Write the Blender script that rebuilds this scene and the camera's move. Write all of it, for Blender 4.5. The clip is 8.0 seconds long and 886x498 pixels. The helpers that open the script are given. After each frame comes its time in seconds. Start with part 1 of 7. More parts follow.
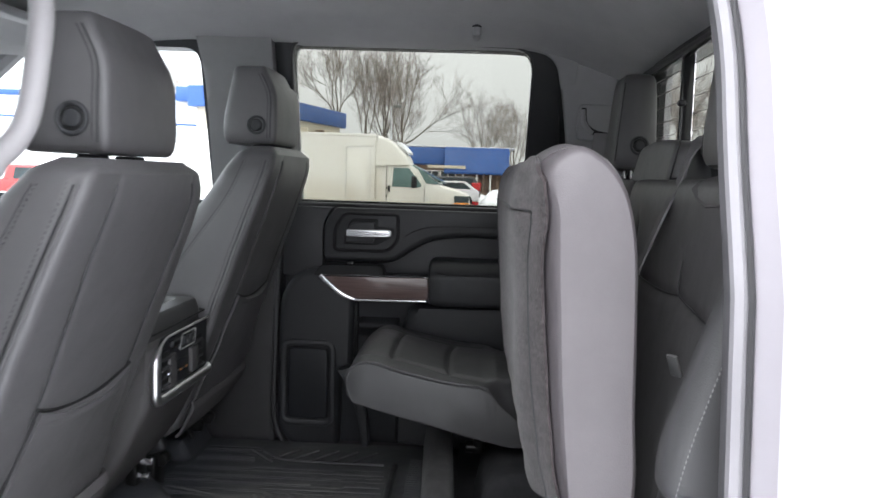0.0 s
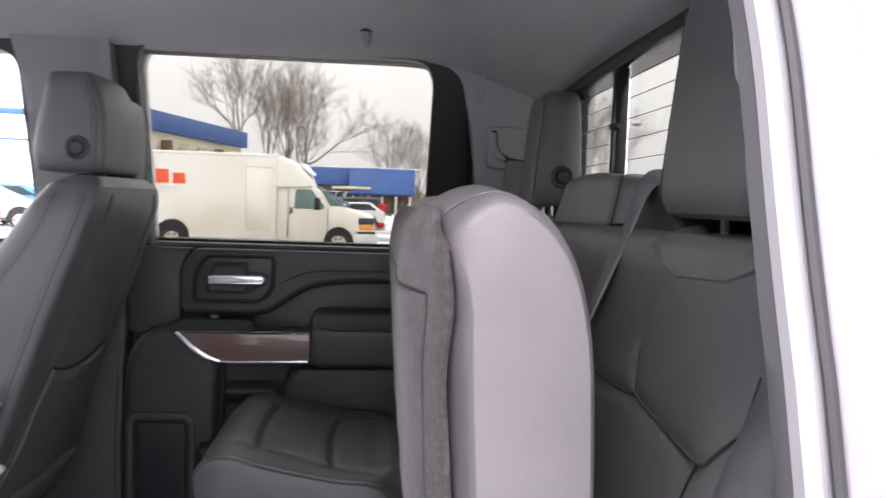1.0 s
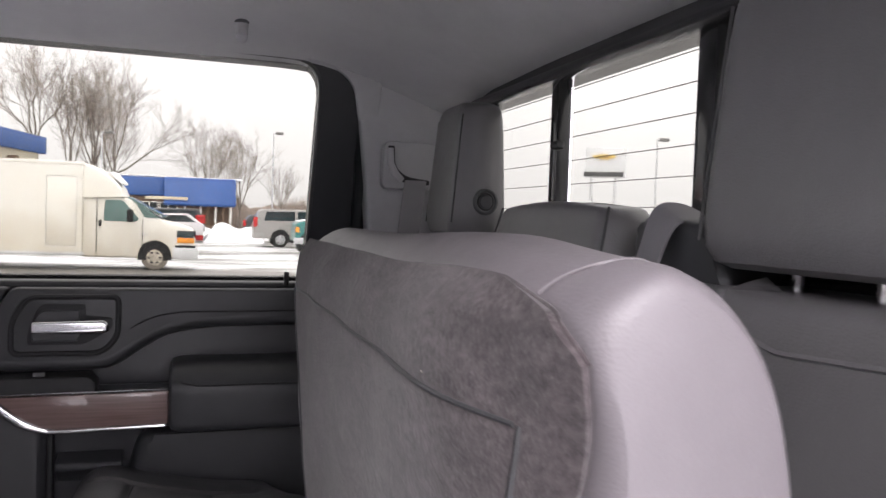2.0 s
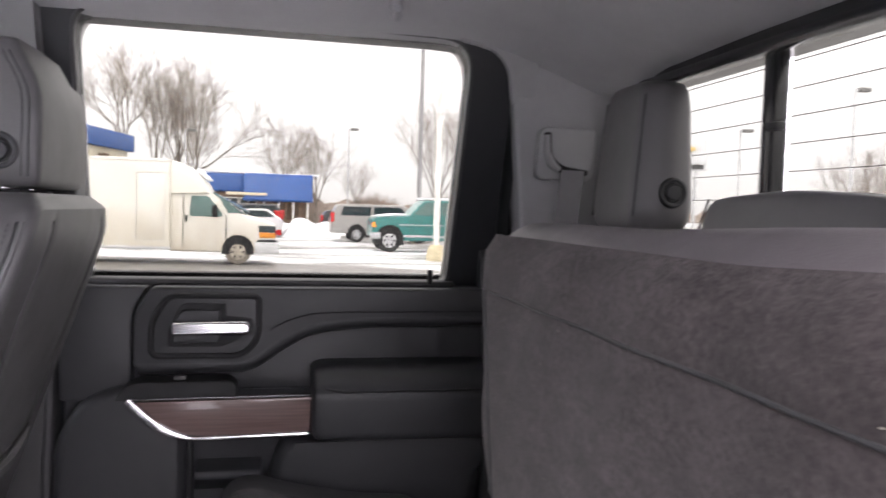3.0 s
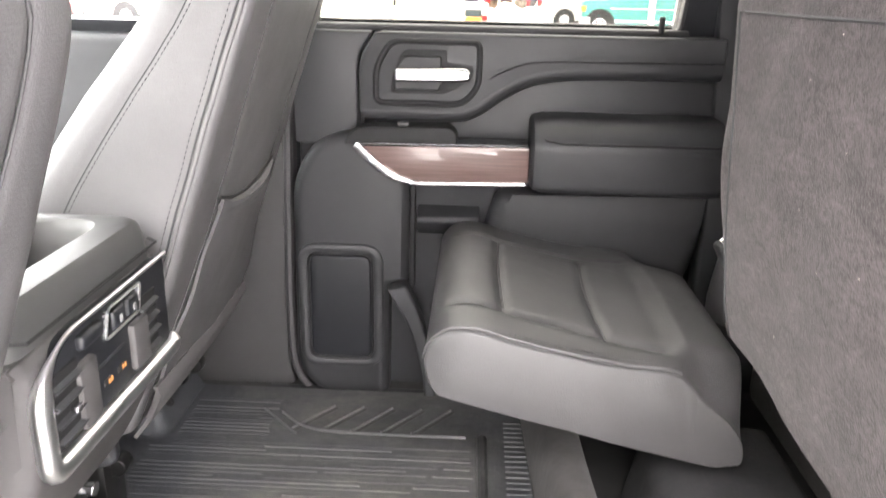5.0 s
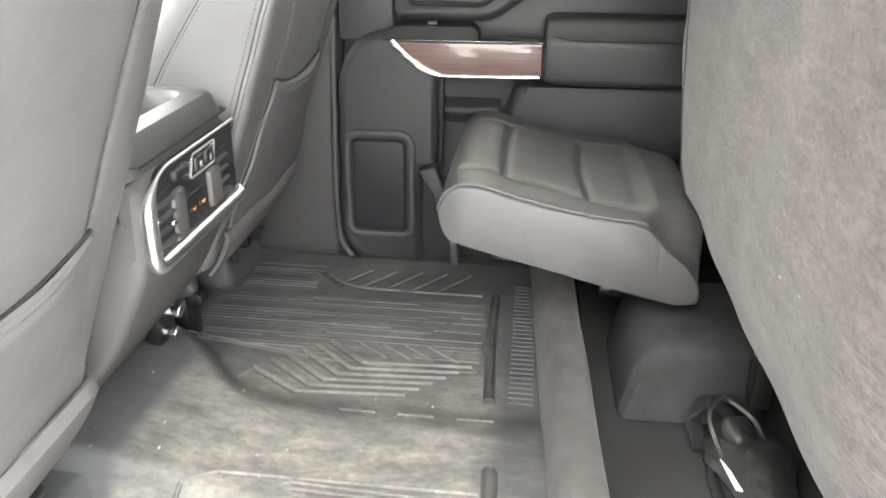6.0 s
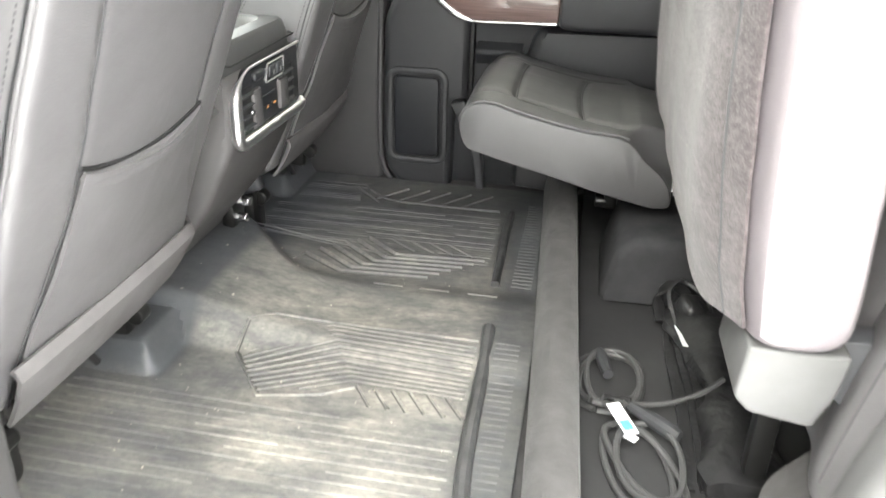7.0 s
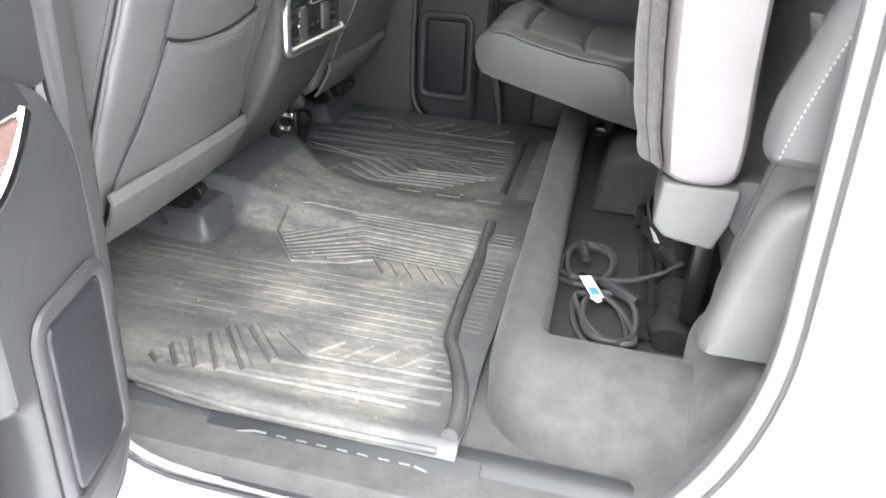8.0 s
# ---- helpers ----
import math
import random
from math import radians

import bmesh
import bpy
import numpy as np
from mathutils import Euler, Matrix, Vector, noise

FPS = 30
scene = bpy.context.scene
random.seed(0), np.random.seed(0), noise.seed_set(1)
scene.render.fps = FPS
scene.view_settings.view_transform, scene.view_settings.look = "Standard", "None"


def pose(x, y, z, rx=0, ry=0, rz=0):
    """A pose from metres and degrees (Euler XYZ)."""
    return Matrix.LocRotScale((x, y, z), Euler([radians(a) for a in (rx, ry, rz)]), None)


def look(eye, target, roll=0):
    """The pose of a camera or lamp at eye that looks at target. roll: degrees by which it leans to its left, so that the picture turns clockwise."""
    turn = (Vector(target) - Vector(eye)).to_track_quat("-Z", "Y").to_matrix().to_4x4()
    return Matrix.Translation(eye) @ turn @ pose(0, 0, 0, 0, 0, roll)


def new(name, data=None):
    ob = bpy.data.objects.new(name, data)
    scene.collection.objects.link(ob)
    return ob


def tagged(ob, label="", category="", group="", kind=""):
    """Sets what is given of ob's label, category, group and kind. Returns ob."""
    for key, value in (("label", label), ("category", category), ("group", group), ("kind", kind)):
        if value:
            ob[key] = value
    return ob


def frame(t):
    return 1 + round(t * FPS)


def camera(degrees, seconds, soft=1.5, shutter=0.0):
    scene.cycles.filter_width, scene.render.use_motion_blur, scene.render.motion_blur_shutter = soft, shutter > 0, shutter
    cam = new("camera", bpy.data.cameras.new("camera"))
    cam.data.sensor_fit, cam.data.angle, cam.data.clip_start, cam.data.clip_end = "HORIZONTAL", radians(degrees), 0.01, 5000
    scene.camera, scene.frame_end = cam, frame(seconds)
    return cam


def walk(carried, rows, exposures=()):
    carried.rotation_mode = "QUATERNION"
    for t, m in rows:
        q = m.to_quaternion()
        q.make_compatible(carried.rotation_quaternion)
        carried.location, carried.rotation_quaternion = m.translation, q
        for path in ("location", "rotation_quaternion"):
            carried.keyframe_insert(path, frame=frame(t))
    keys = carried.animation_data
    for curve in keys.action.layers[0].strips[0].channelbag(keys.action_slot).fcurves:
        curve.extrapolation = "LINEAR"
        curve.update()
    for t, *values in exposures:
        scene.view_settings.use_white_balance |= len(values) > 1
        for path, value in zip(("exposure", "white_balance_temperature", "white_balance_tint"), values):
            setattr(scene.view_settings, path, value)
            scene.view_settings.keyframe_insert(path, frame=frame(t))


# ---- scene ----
cam = camera(59.5, 8.0, soft=1.5, shutter=0.35)
PATH = [
    (0, (0.38, -1.602, 1.691), (0.304, 0.388, 1.51), 1.9),
    (0.5, (0.403, -1.396, 1.7), (0.409, 0.598, 1.547), 2.0),
    (1, (0.415, -1.221, 1.728), (0.578, 0.768, 1.608), 2.0),
    (1.2, (0.395, -1.156, 1.73), (0.665, 0.822, 1.618), 1.9),
    (2.3, (0.263, -0.874, 1.76), (0.903, 1.02, 1.688), 2.0),
    (2.5, (0.236, -0.837, 1.758), (0.86, 1.062, 1.685), 2.0),
    (3, (0.176, -0.762, 1.748), (0.603, 1.189, 1.651), 1.8),
    (3.5, (0.146, -0.72, 1.728), (0.377, 1.26, 1.569), 1.7),
    (4, (0.138, -0.7, 1.707), (0.212, 1.279, 1.43), 1.6),
    (4.5, (0.143, -0.697, 1.679), (0.117, 1.244, 1.196), 1.3),
    (5, (0.148, -0.734, 1.667), (0.076, 1.162, 1.034), 1.3),
    (5.2, (0.157, -0.76, 1.651), (0.064, 1.119, 0.973), 1.3),
    (6.3, (0.26, -1.077, 1.675), (0.025, 0.717, 0.823), 0.9),
    (6.5, (0.278, -1.135, 1.676), (0.025, 0.651, 0.814), 1.2),
    (7, (0.327, -1.304, 1.664), (0.017, 0.464, 0.783), 1.7),
    (7.5, (0.392, -1.478, 1.647), (0.024, 0.272, 0.75), 2.3),
    (8, (0.456, -1.585, 1.619), (0.048, 0.144, 0.7), 3.0),
]
EXPOSURES = [(0.0, 1.18, 6180, 10), (0.5, 1.40, 6220, 12), (1.0, 1.50, 6350, 19), (2.5, 1.78, 6430, 20), (3.5, 1.90, 6410, 23), (4.0, 1.95, 6420, 25), (4.5, 2.65, 6520, 24), (5.0, 3.70, 6860, 14),
             (5.2, 3.76, 6890, 12), (6.5, 3.42, 6880, 6), (7.5, 2.97, 6590, 6), (8.0, 2.72, 6430, 7)]
walk(cam, [(t, look(eye, target, roll)) for t, eye, target, roll in PATH], EXPOSURES)

# ---- world, sun ----
world = bpy.data.worlds.new("overcast_sky")
scene.world = world
world.use_nodes = True
wn, wl = world.node_tree.nodes, world.node_tree.links
sky = wn.new("ShaderNodeTexSky")
sky.sky_type, sky.sun_disc = "NISHITA", False
sky.sun_elevation, sky.sun_rotation = radians(38), radians(200)
sky.air_density, sky.dust_density = 1.0, 4.0
grey = wn.new("ShaderNodeHueSaturation")
grey.inputs["Saturation"].default_value = 0.12
cloud = wn.new("ShaderNodeMixRGB")
cloud.inputs[0].default_value = 0.85
cloud.inputs[2].default_value = (23.0, 23.1, 23.4, 1)
wl.new(sky.outputs[0], grey.inputs["Color"])
wl.new(grey.outputs[0], cloud.inputs[1])
where, axes_w, rise, lift, shade = (wn.new(k) for k in ("ShaderNodeTexCoord", "ShaderNodeSeparateXYZ", "ShaderNodeClamp", "ShaderNodeMath", "ShaderNodeMixRGB"))
lift.operation = "MULTIPLY_ADD"
lift.inputs[1].default_value, lift.inputs[2].default_value = 0.86, 0.43
shade.blend_type, shade.inputs[0].default_value = "MULTIPLY", 1.0
wl.new(where.outputs["Generated"], axes_w.inputs[0])
wl.new(axes_w.outputs[2], rise.inputs[0])
wl.new(rise.outputs[0], lift.inputs[0])
wl.new(cloud.outputs[0], shade.inputs[1])
wl.new(lift.outputs[0], shade.inputs[2])
wl.new(shade.outputs[0], wn["Background"].inputs[0])
wn["Background"].inputs[1].default_value = 0.15
sun = new("sun", bpy.data.lights.new("sun", "SUN"))
sun.data.energy, sun.data.angle, sun.data.color = 0.6, radians(30), (1.0, 0.97, 0.93)
sun.matrix_world = look((-8, -20, 20), (0, 0, 0))

# ---- building tools ----
BASE = {}


def thing(name, label, category, at=(0, 0, 0), group="", kind=""):
    """An Empty at the base of a thing; its parts are built in world coordinates."""
    ob = new(name)
    ob.location = at
    ob.empty_display_size = 0.05
    BASE[ob.name] = Vector(at)
    return tagged(ob, label, category, group, kind)


def part(name, bm, material, parent=None, label="", sharp=35.0):
    """Links a bmesh as one mesh object, under a thing or part or on its own."""
    me = bpy.data.meshes.new(name)
    if parent is None:
        xs = [v.co for v in bm.verts]
        base = Vector((sum(v.x for v in xs) / len(xs), sum(v.y for v in xs) / len(xs), min(v.z for v in xs)))
    else:
        base = BASE[parent.name]
    bm.transform(Matrix.Translation(-base))
    bmesh.ops.recalc_face_normals(bm, faces=bm.faces)
    bm.to_mesh(me)
    bm.free()
    me.shade_smooth()
    me.set_sharp_from_angle(angle=radians(sharp))
    me.materials.append(material)
    ob = new(name, me)
    if parent is None:
        ob.location = base
    else:
        ob.parent = parent
    BASE[ob.name] = base.copy()
    if label:
        ob["label"] = label
    return ob


def solo(name, bm, material, label, category, group="", kind="", sharp=35.0):
    return tagged(part(name, bm, material, None, "", sharp), label, category, group, kind)


def merged(*bms):
    out = bmesh.new()
    for b in bms:
        me = bpy.data.meshes.new("tmp")
        b.to_mesh(me)
        b.free()
        out.from_mesh(me)
        bpy.data.meshes.remove(me)
    return out


def box(c, s, bevel=0.0, seg=2, turn=None):
    bm = bmesh.new()
    bmesh.ops.create_cube(bm, size=1.0)
    bmesh.ops.scale(bm, vec=s, verts=bm.verts)
    if bevel > 0:
        bmesh.ops.bevel(bm, geom=list(bm.edges), offset=bevel, segments=seg, profile=0.5, affect="EDGES")
    m = Matrix.Translation(c)
    if turn is not None:
        m = m @ Euler([radians(a) for a in turn]).to_matrix().to_4x4()
    bm.transform(m)
    return bm


def spun(c, r, h, axis="z", n=24, bevel=0.0, r2=None):
    bm = bmesh.new()
    bmesh.ops.create_cone(bm, cap_ends=True, segments=n, radius1=r, radius2=r if r2 is None else r2, depth=h)
    if bevel > 0:
        rim = [e for e in bm.edges if abs(abs(e.verts[0].co.z) - h / 2) < 1e-6 and abs(e.verts[0].co.z - e.verts[1].co.z) < 1e-6]
        bmesh.ops.bevel(bm, geom=rim, offset=bevel, segments=3, profile=0.5, affect="EDGES")
    turn = {"z": (0, 0, 0), "x": (0, 90, 0), "y": (90, 0, 0)}[axis]
    bm.transform(Matrix.Translation(c) @ Euler([radians(a) for a in turn]).to_matrix().to_4x4())
    return bm


def rounded(pts, r, n=5):
    """A polygon with rounded corners; r is one radius or one for each corner."""
    out = []
    k = len(pts)
    for i, p in enumerate(pts):
        rad = r[i] if isinstance(r, (list, tuple)) else r
        p = Vector(p)
        a, b = Vector(pts[i - 1]) - p, Vector(pts[(i + 1) % k]) - p
        la, lb = a.length, b.length
        if rad < 1e-5:
            out.append(tuple(p))
            continue
        d = min(rad, la * 0.48, lb * 0.48)
        s, e = p + a.normalized() * d, p + b.normalized() * d
        for j in range(n + 1):
            t = j / n
            q = s * (1 - t) ** 2 + p * 2 * t * (1 - t) + e * t * t
            out.append(tuple(q))
    return out


def rrect(x0, z0, x1, z1, r, n=5):
    return rounded([(x0, z0), (x1, z0), (x1, z1), (x0, z1)], r, n)


def place(axis, u, v, w):
    return {"y": (u, w, v), "x": (w, u, v), "z": (u, v, w)}[axis]


def offset(pts, d):
    """The outline moved outwards by d; inwards it gives way at corners tighter than d."""
    n = len(pts)
    area = sum(pts[i - 1][0] * pts[i][1] - pts[i][0] * pts[i - 1][1] for i in range(n))
    s = 1 if area > 0 else -1
    out = []
    for i in range(n):
        j, p, k = pts[i - 1], pts[i], pts[(i + 1) % n]
        tx, tz = k[0] - j[0], k[1] - j[1]
        l = math.hypot(tx, tz) or 1.0
        a, b, c = math.dist(j, p), math.dist(p, k), l
        cross = (p[0] - j[0]) * (k[1] - p[1]) - (p[1] - j[1]) * (k[0] - p[0])
        room = 9e9 if abs(cross) < 1e-12 else a * b * c / (2 * abs(cross))
        e = d
        if cross * s * d < 0:
            e = math.copysign(min(abs(d), 0.85 * room), d)
        out.append((p[0] + s * tz / l * e, p[1] - s * tx / l * e))
    return out


def crossing(p, q, r, s):
    def turn(a, b, c):
        return (b[0] - a[0]) * (c[1] - a[1]) - (b[1] - a[1]) * (c[0] - a[0])
    return turn(p, q, r) * turn(p, q, s) < 0 and turn(r, s, p) * turn(r, s, q) < 0


def inset(pts, d):
    """The outline moved inwards by d, by less wherever it would fold over itself."""
    n = len(pts)
    area = sum(pts[i - 1][0] * pts[i][1] - pts[i][0] * pts[i - 1][1] for i in range(n))
    s = 1 if area > 0 else -1
    nrm = []
    for i in range(n):
        tx, tz = pts[(i + 1) % n][0] - pts[i - 1][0], pts[(i + 1) % n][1] - pts[i - 1][1]
        l = math.hypot(tx, tz) or 1.0
        nrm.append((-s * tz / l, s * tx / l))
    e = [d] * n
    for _ in range(14):
        out = [(p[0] + m[0] * k, p[1] + m[1] * k) for p, m, k in zip(pts, nrm, e)]
        bad = set()
        for i in range(n):
            j = (i + 1) % n
            if (out[j][0] - out[i][0]) * (pts[j][0] - pts[i][0]) + (out[j][1] - out[i][1]) * (pts[j][1] - pts[i][1]) <= 0:
                bad |= {i, j}
        for i in range(n):
            for k in range(i + 2, n):
                if (k + 1) % n != i and crossing(out[i], out[(i + 1) % n], out[k], out[(k + 1) % n]):
                    bad |= {i, (i + 1) % n, k, (k + 1) % n}
        if not bad:
            return out
        for i in bad:
            e[i] *= 0.65
    return pts


def prism(pts, axis, lo, hi, bevel=0.0, seg=2, both=True):
    """An outline pulled along an axis, with rounded rims: y takes (x, z), x takes (y, z), z takes (x, y)."""
    stages = []
    if bevel > 0:
        for k in range(seg, 0, -1):
            a = math.pi / 2 * k / seg
            stages.append((bevel * (1 - math.cos(a)), lo + bevel * (1 - math.sin(a))))
        stages += [(0.0, lo + bevel), (0.0, hi - bevel if both else hi)]
        for k in range(1, seg + 1) if both else ():
            a = math.pi / 2 * k / seg
            stages.append((bevel * (1 - math.cos(a)), hi - bevel * (1 - math.sin(a))))
    else:
        stages = [(0.0, lo), (0.0, hi)]
    bm = loft([[place(axis, u, v, w) for u, v in (inset(pts, d) if d else pts)] for d, w in stages])
    bmesh.ops.recalc_face_normals(bm, faces=bm.faces)
    return bm


def ring_plate(inner, outer, axis, lo, hi):
    """A plate with a hole: two outlines of equal count, pulled along an axis."""
    bm = bmesh.new()
    n = len(inner)
    rows = [[bm.verts.new(place(axis, u, v, w)) for u, v in pts] for pts, w in ((inner, lo), (outer, lo), (outer, hi), (inner, hi))]
    for k in range(4):
        a, b = rows[k], rows[(k + 1) % 4]
        for i in range(n):
            bm.faces.new((a[i], a[(i + 1) % n], b[(i + 1) % n], b[i]))
    return bm


def loft(rings, cap=True, closed=False):
    bm = bmesh.new()
    rows = [[bm.verts.new(p) for p in ring] for ring in rings]
    n = len(rows[0])
    pairs = list(zip(rows, rows[1:])) + ([(rows[-1], rows[0])] if closed else [])
    for a, b in pairs:
        for i in range(n):
            bm.faces.new((a[i], a[(i + 1) % n], b[(i + 1) % n], b[i]))
    if cap and not closed:
        bm.faces.new(rows[0][::-1])
        bm.faces.new(rows[-1])
    return bm


def resample(pts, n):
    """n points evenly spaced along a closed outline."""
    ring = list(pts) + [pts[0]]
    acc = [0.0]
    for a, b in zip(ring, ring[1:]):
        acc.append(acc[-1] + math.dist(a, b))
    out, k = [], 0
    for i in range(n):
        d = acc[-1] * i / n
        while acc[k + 1] < d:
            k += 1
        t = (d - acc[k]) / max(acc[k + 1] - acc[k], 1e-9)
        out.append(tuple(p + (q - p) * t for p, q in zip(ring[k], ring[k + 1])))
    return out


def crease(bm, lines, depth, width):
    """Presses stitched lines into a soft surface: what lies near a line sinks along its normal."""
    bmesh.ops.recalc_face_normals(bm, faces=bm.faces)
    bm.normal_update()
    co = np.array([v.co[:] for v in bm.verts])
    best = np.full(len(co), 9.0)
    for line in lines:
        p = np.array([tuple(q) for q in line])
        for a, b in zip(p, p[1:]):
            d = b - a
            t = np.clip(((co - a) @ d) / max(d @ d, 1e-12), 0, 1)
            best = np.minimum(best, np.linalg.norm(co - a - t[:, None] * d, axis=1))
    for v, sink in zip(list(bm.verts), depth * np.exp(-(best / width) ** 2)):
        if sink > 1e-5:
            v.co -= v.normal * sink
    return bm


def stitches(pts, step, length, r=0.0007):
    """Short thread ends in a row along a curve, as one mesh."""
    out, run = [], 0.0
    p = [Vector(q) for q in pts]
    for a, b in zip(p, p[1:]):
        d = b - a
        while run < d.length:
            c = a + d * (run / d.length)
            out.append(tube([c, c + d.normalized() * length], r, 4))
            run += step
        run -= d.length
    return merged(*out)


def sheet(fn, us, vs):
    bm = bmesh.new()
    rows = [[bm.verts.new(fn(u, v)) for v in vs] for u in us]
    for a, b in zip(rows, rows[1:]):
        for i in range(len(vs) - 1):
            bm.faces.new((a[i], a[i + 1], b[i + 1], b[i]))
    return bm


def thicken(bm, d):
    bmesh.ops.recalc_face_normals(bm, faces=bm.faces)
    bmesh.ops.solidify(bm, geom=list(bm.faces), thickness=d)
    return bm


def spline(pts, n=6):
    """Points along a smooth curve through pts."""
    p = [Vector(q) for q in pts]
    out = []
    for i in range(len(p) - 1):
        a, b, c, d = p[max(i - 1, 0)], p[i], p[i + 1], p[min(i + 2, len(p) - 1)]
        for j in range(n):
            t = j / n
            out.append(0.5 * (2 * b + (c - a) * t + (2 * a - 5 * b + 4 * c - d) * t * t + (3 * b - a - 3 * c + d) * t ** 3))
    out.append(p[-1])
    return out


def tube(pts, r, n=8, closed=False, flat=1.0, up=(0, 0, 1)):
    """A tube along points; r is a number or a list; flat squeezes it along its second axis."""
    p = [Vector(q) for q in pts]
    k = len(p)
    rings = []
    side = None
    for i in range(k):
        if closed:
            d = p[(i + 1) % k] - p[i - 1]
        else:
            d = p[min(i + 1, k - 1)] - p[max(i - 1, 0)]
        d.normalize()
        if side is None:
            u = Vector(up)
            if abs(u.dot(d)) > 0.95:
                u = Vector((1, 0, 0)) if abs(d.x) < 0.9 else Vector((0, 1, 0))
            side = u.cross(d).normalized()
        else:
            side = (side - d * side.dot(d)).normalized()
        top = d.cross(side)
        rad = r[i] if isinstance(r, (list, tuple)) else r
        rings.append([p[i] + side * math.cos(2 * math.pi * j / n) * rad + top * math.sin(2 * math.pi * j / n) * rad * flat for j in range(n)])
    return loft(rings, True, closed)


def strap(pts, width, across, thick=0.0016):
    """A flat band along points; across is the direction of its width."""
    p = [Vector(q) for q in pts]
    rings = []
    for i in range(len(p)):
        d = (p[min(i + 1, len(p) - 1)] - p[max(i - 1, 0)]).normalized()
        a = Vector(across)
        a = (a - d * a.dot(d)).normalized() * width / 2
        nrm = d.cross(a).normalized() * thick
        rings.append([p[i] - a - nrm, p[i] + a - nrm, p[i] + a + nrm, p[i] - a + nrm])
    return loft(rings)


def lerp_table(table, z):
    if z <= table[0][0]:
        return table[0][1]
    for (a, fa), (b, fb) in zip(table, table[1:]):
        if z <= b:
            t = (z - a) / (b - a)
            t = t * t * (3 - 2 * t) * 0.35 + t * 0.65
            return fa + (fb - fa) * t
    return table[-1][1]


def smooth(x, a, b):
    t = min(1.0, max(0.0, (x - a) / (b - a)))
    return t * t * (3 - 2 * t)


def superring(x0, x1, y0, y1, n=48, power=3.2):
    """Points of a soft-cornered rectangle in x and y."""
    cx, cy, hx, hy = (x0 + x1) / 2, (y0 + y1) / 2, (x1 - x0) / 2, (y1 - y0) / 2
    out = []
    for i in range(n):
        a = 2 * math.pi * i / n
        c, s = math.cos(a), math.sin(a)
        k = (abs(c) ** power + abs(s) ** power) ** (-1 / power)
        out.append((cx + hx * c * k, cy + hy * s * k))
    return out


def shear_y(bm, slope, z0):
    """Leans what stands above z0 inwards: y falls by slope for each metre of height."""
    for v in bm.verts:
        v.co.y -= slope * (v.co.z - z0)
    return bm


def mirror_y(bm):
    for v in bm.verts:
        v.co.y = -v.co.y
    bmesh.ops.reverse_faces(bm, faces=bm.faces)
    return bm

# ---- materials ----
def surface(name, col, rough=0.5, metal=0.0, vary=0.25, scale=6.0, grain=0.0, grain_scale=900.0, relief=0.0, relief_scale=20.0, coat=0.0,
            other=None, sheen=0.0, spec=0.5, wear=0.0, cells=False):
    m = bpy.data.materials.new(name)
    m.use_nodes = True
    nt = m.node_tree
    b = nt.nodes["Principled BSDF"]
    tc = nt.nodes.new("ShaderNodeTexCoord")
    big = nt.nodes.new("ShaderNodeTexNoise")
    big.inputs["Scale"].default_value, big.inputs["Detail"].default_value, big.inputs["Roughness"].default_value = scale, 6, 0.65
    nt.links.new(tc.outputs["Object"], big.inputs["Vector"])
    mix = nt.nodes.new("ShaderNodeMixRGB")
    lo = other or tuple(c * (1 - vary) for c in col)
    hi = tuple(min(1, c * (1 + vary)) for c in col)
    mix.inputs[1].default_value, mix.inputs[2].default_value = (*lo, 1), (*hi, 1)
    ramp = nt.nodes.new("ShaderNodeMapRange")
    ramp.inputs[1].default_value, ramp.inputs[2].default_value = 0.3, 0.7
    nt.links.new(big.outputs[0], ramp.inputs[0])
    nt.links.new(ramp.outputs[0], mix.inputs[0])
    nt.links.new(mix.outputs[0], b.inputs["Base Color"])
    rr = nt.nodes.new("ShaderNodeMapRange")
    rr.inputs[3].default_value, rr.inputs[4].default_value = max(0.02, rough - 0.07 - wear), min(1, rough + 0.07)
    mid = nt.nodes.new("ShaderNodeTexNoise")
    mid.inputs["Scale"].default_value, mid.inputs["Detail"].default_value = scale * 3.3, 4
    nt.links.new(tc.outputs["Object"], mid.inputs["Vector"])
    nt.links.new(mid.outputs[0], rr.inputs[0])
    nt.links.new(rr.outputs[0], b.inputs["Roughness"])
    b.inputs["Metallic"].default_value = metal
    b.inputs["Coat Weight"].default_value = coat
    b.inputs["Sheen Weight"].default_value = sheen
    b.inputs["Specular IOR Level"].default_value = spec
    prev = None
    for s, amount, kind in ((grain_scale, grain, cells), (relief_scale, relief, False)):
        if amount <= 0:
            continue
        if kind:
            tex = nt.nodes.new("ShaderNodeTexVoronoi")
            tex.inputs["Scale"].default_value = s
        else:
            tex = nt.nodes.new("ShaderNodeTexNoise")
            tex.inputs["Scale"].default_value, tex.inputs["Detail"].default_value = s, 3
        nt.links.new(tc.outputs["Object"], tex.inputs["Vector"])
        bump = nt.nodes.new("ShaderNodeBump")
        bump.inputs["Strength"].default_value, bump.inputs["Distance"].default_value = amount, 0.6 / s
        nt.links.new(tex.outputs[0], bump.inputs["Height"])
        if prev:
            nt.links.new(prev.outputs[0], bump.inputs["Normal"])
        prev = bump
    if prev:
        nt.links.new(prev.outputs[0], b.inputs["Normal"])
    return m


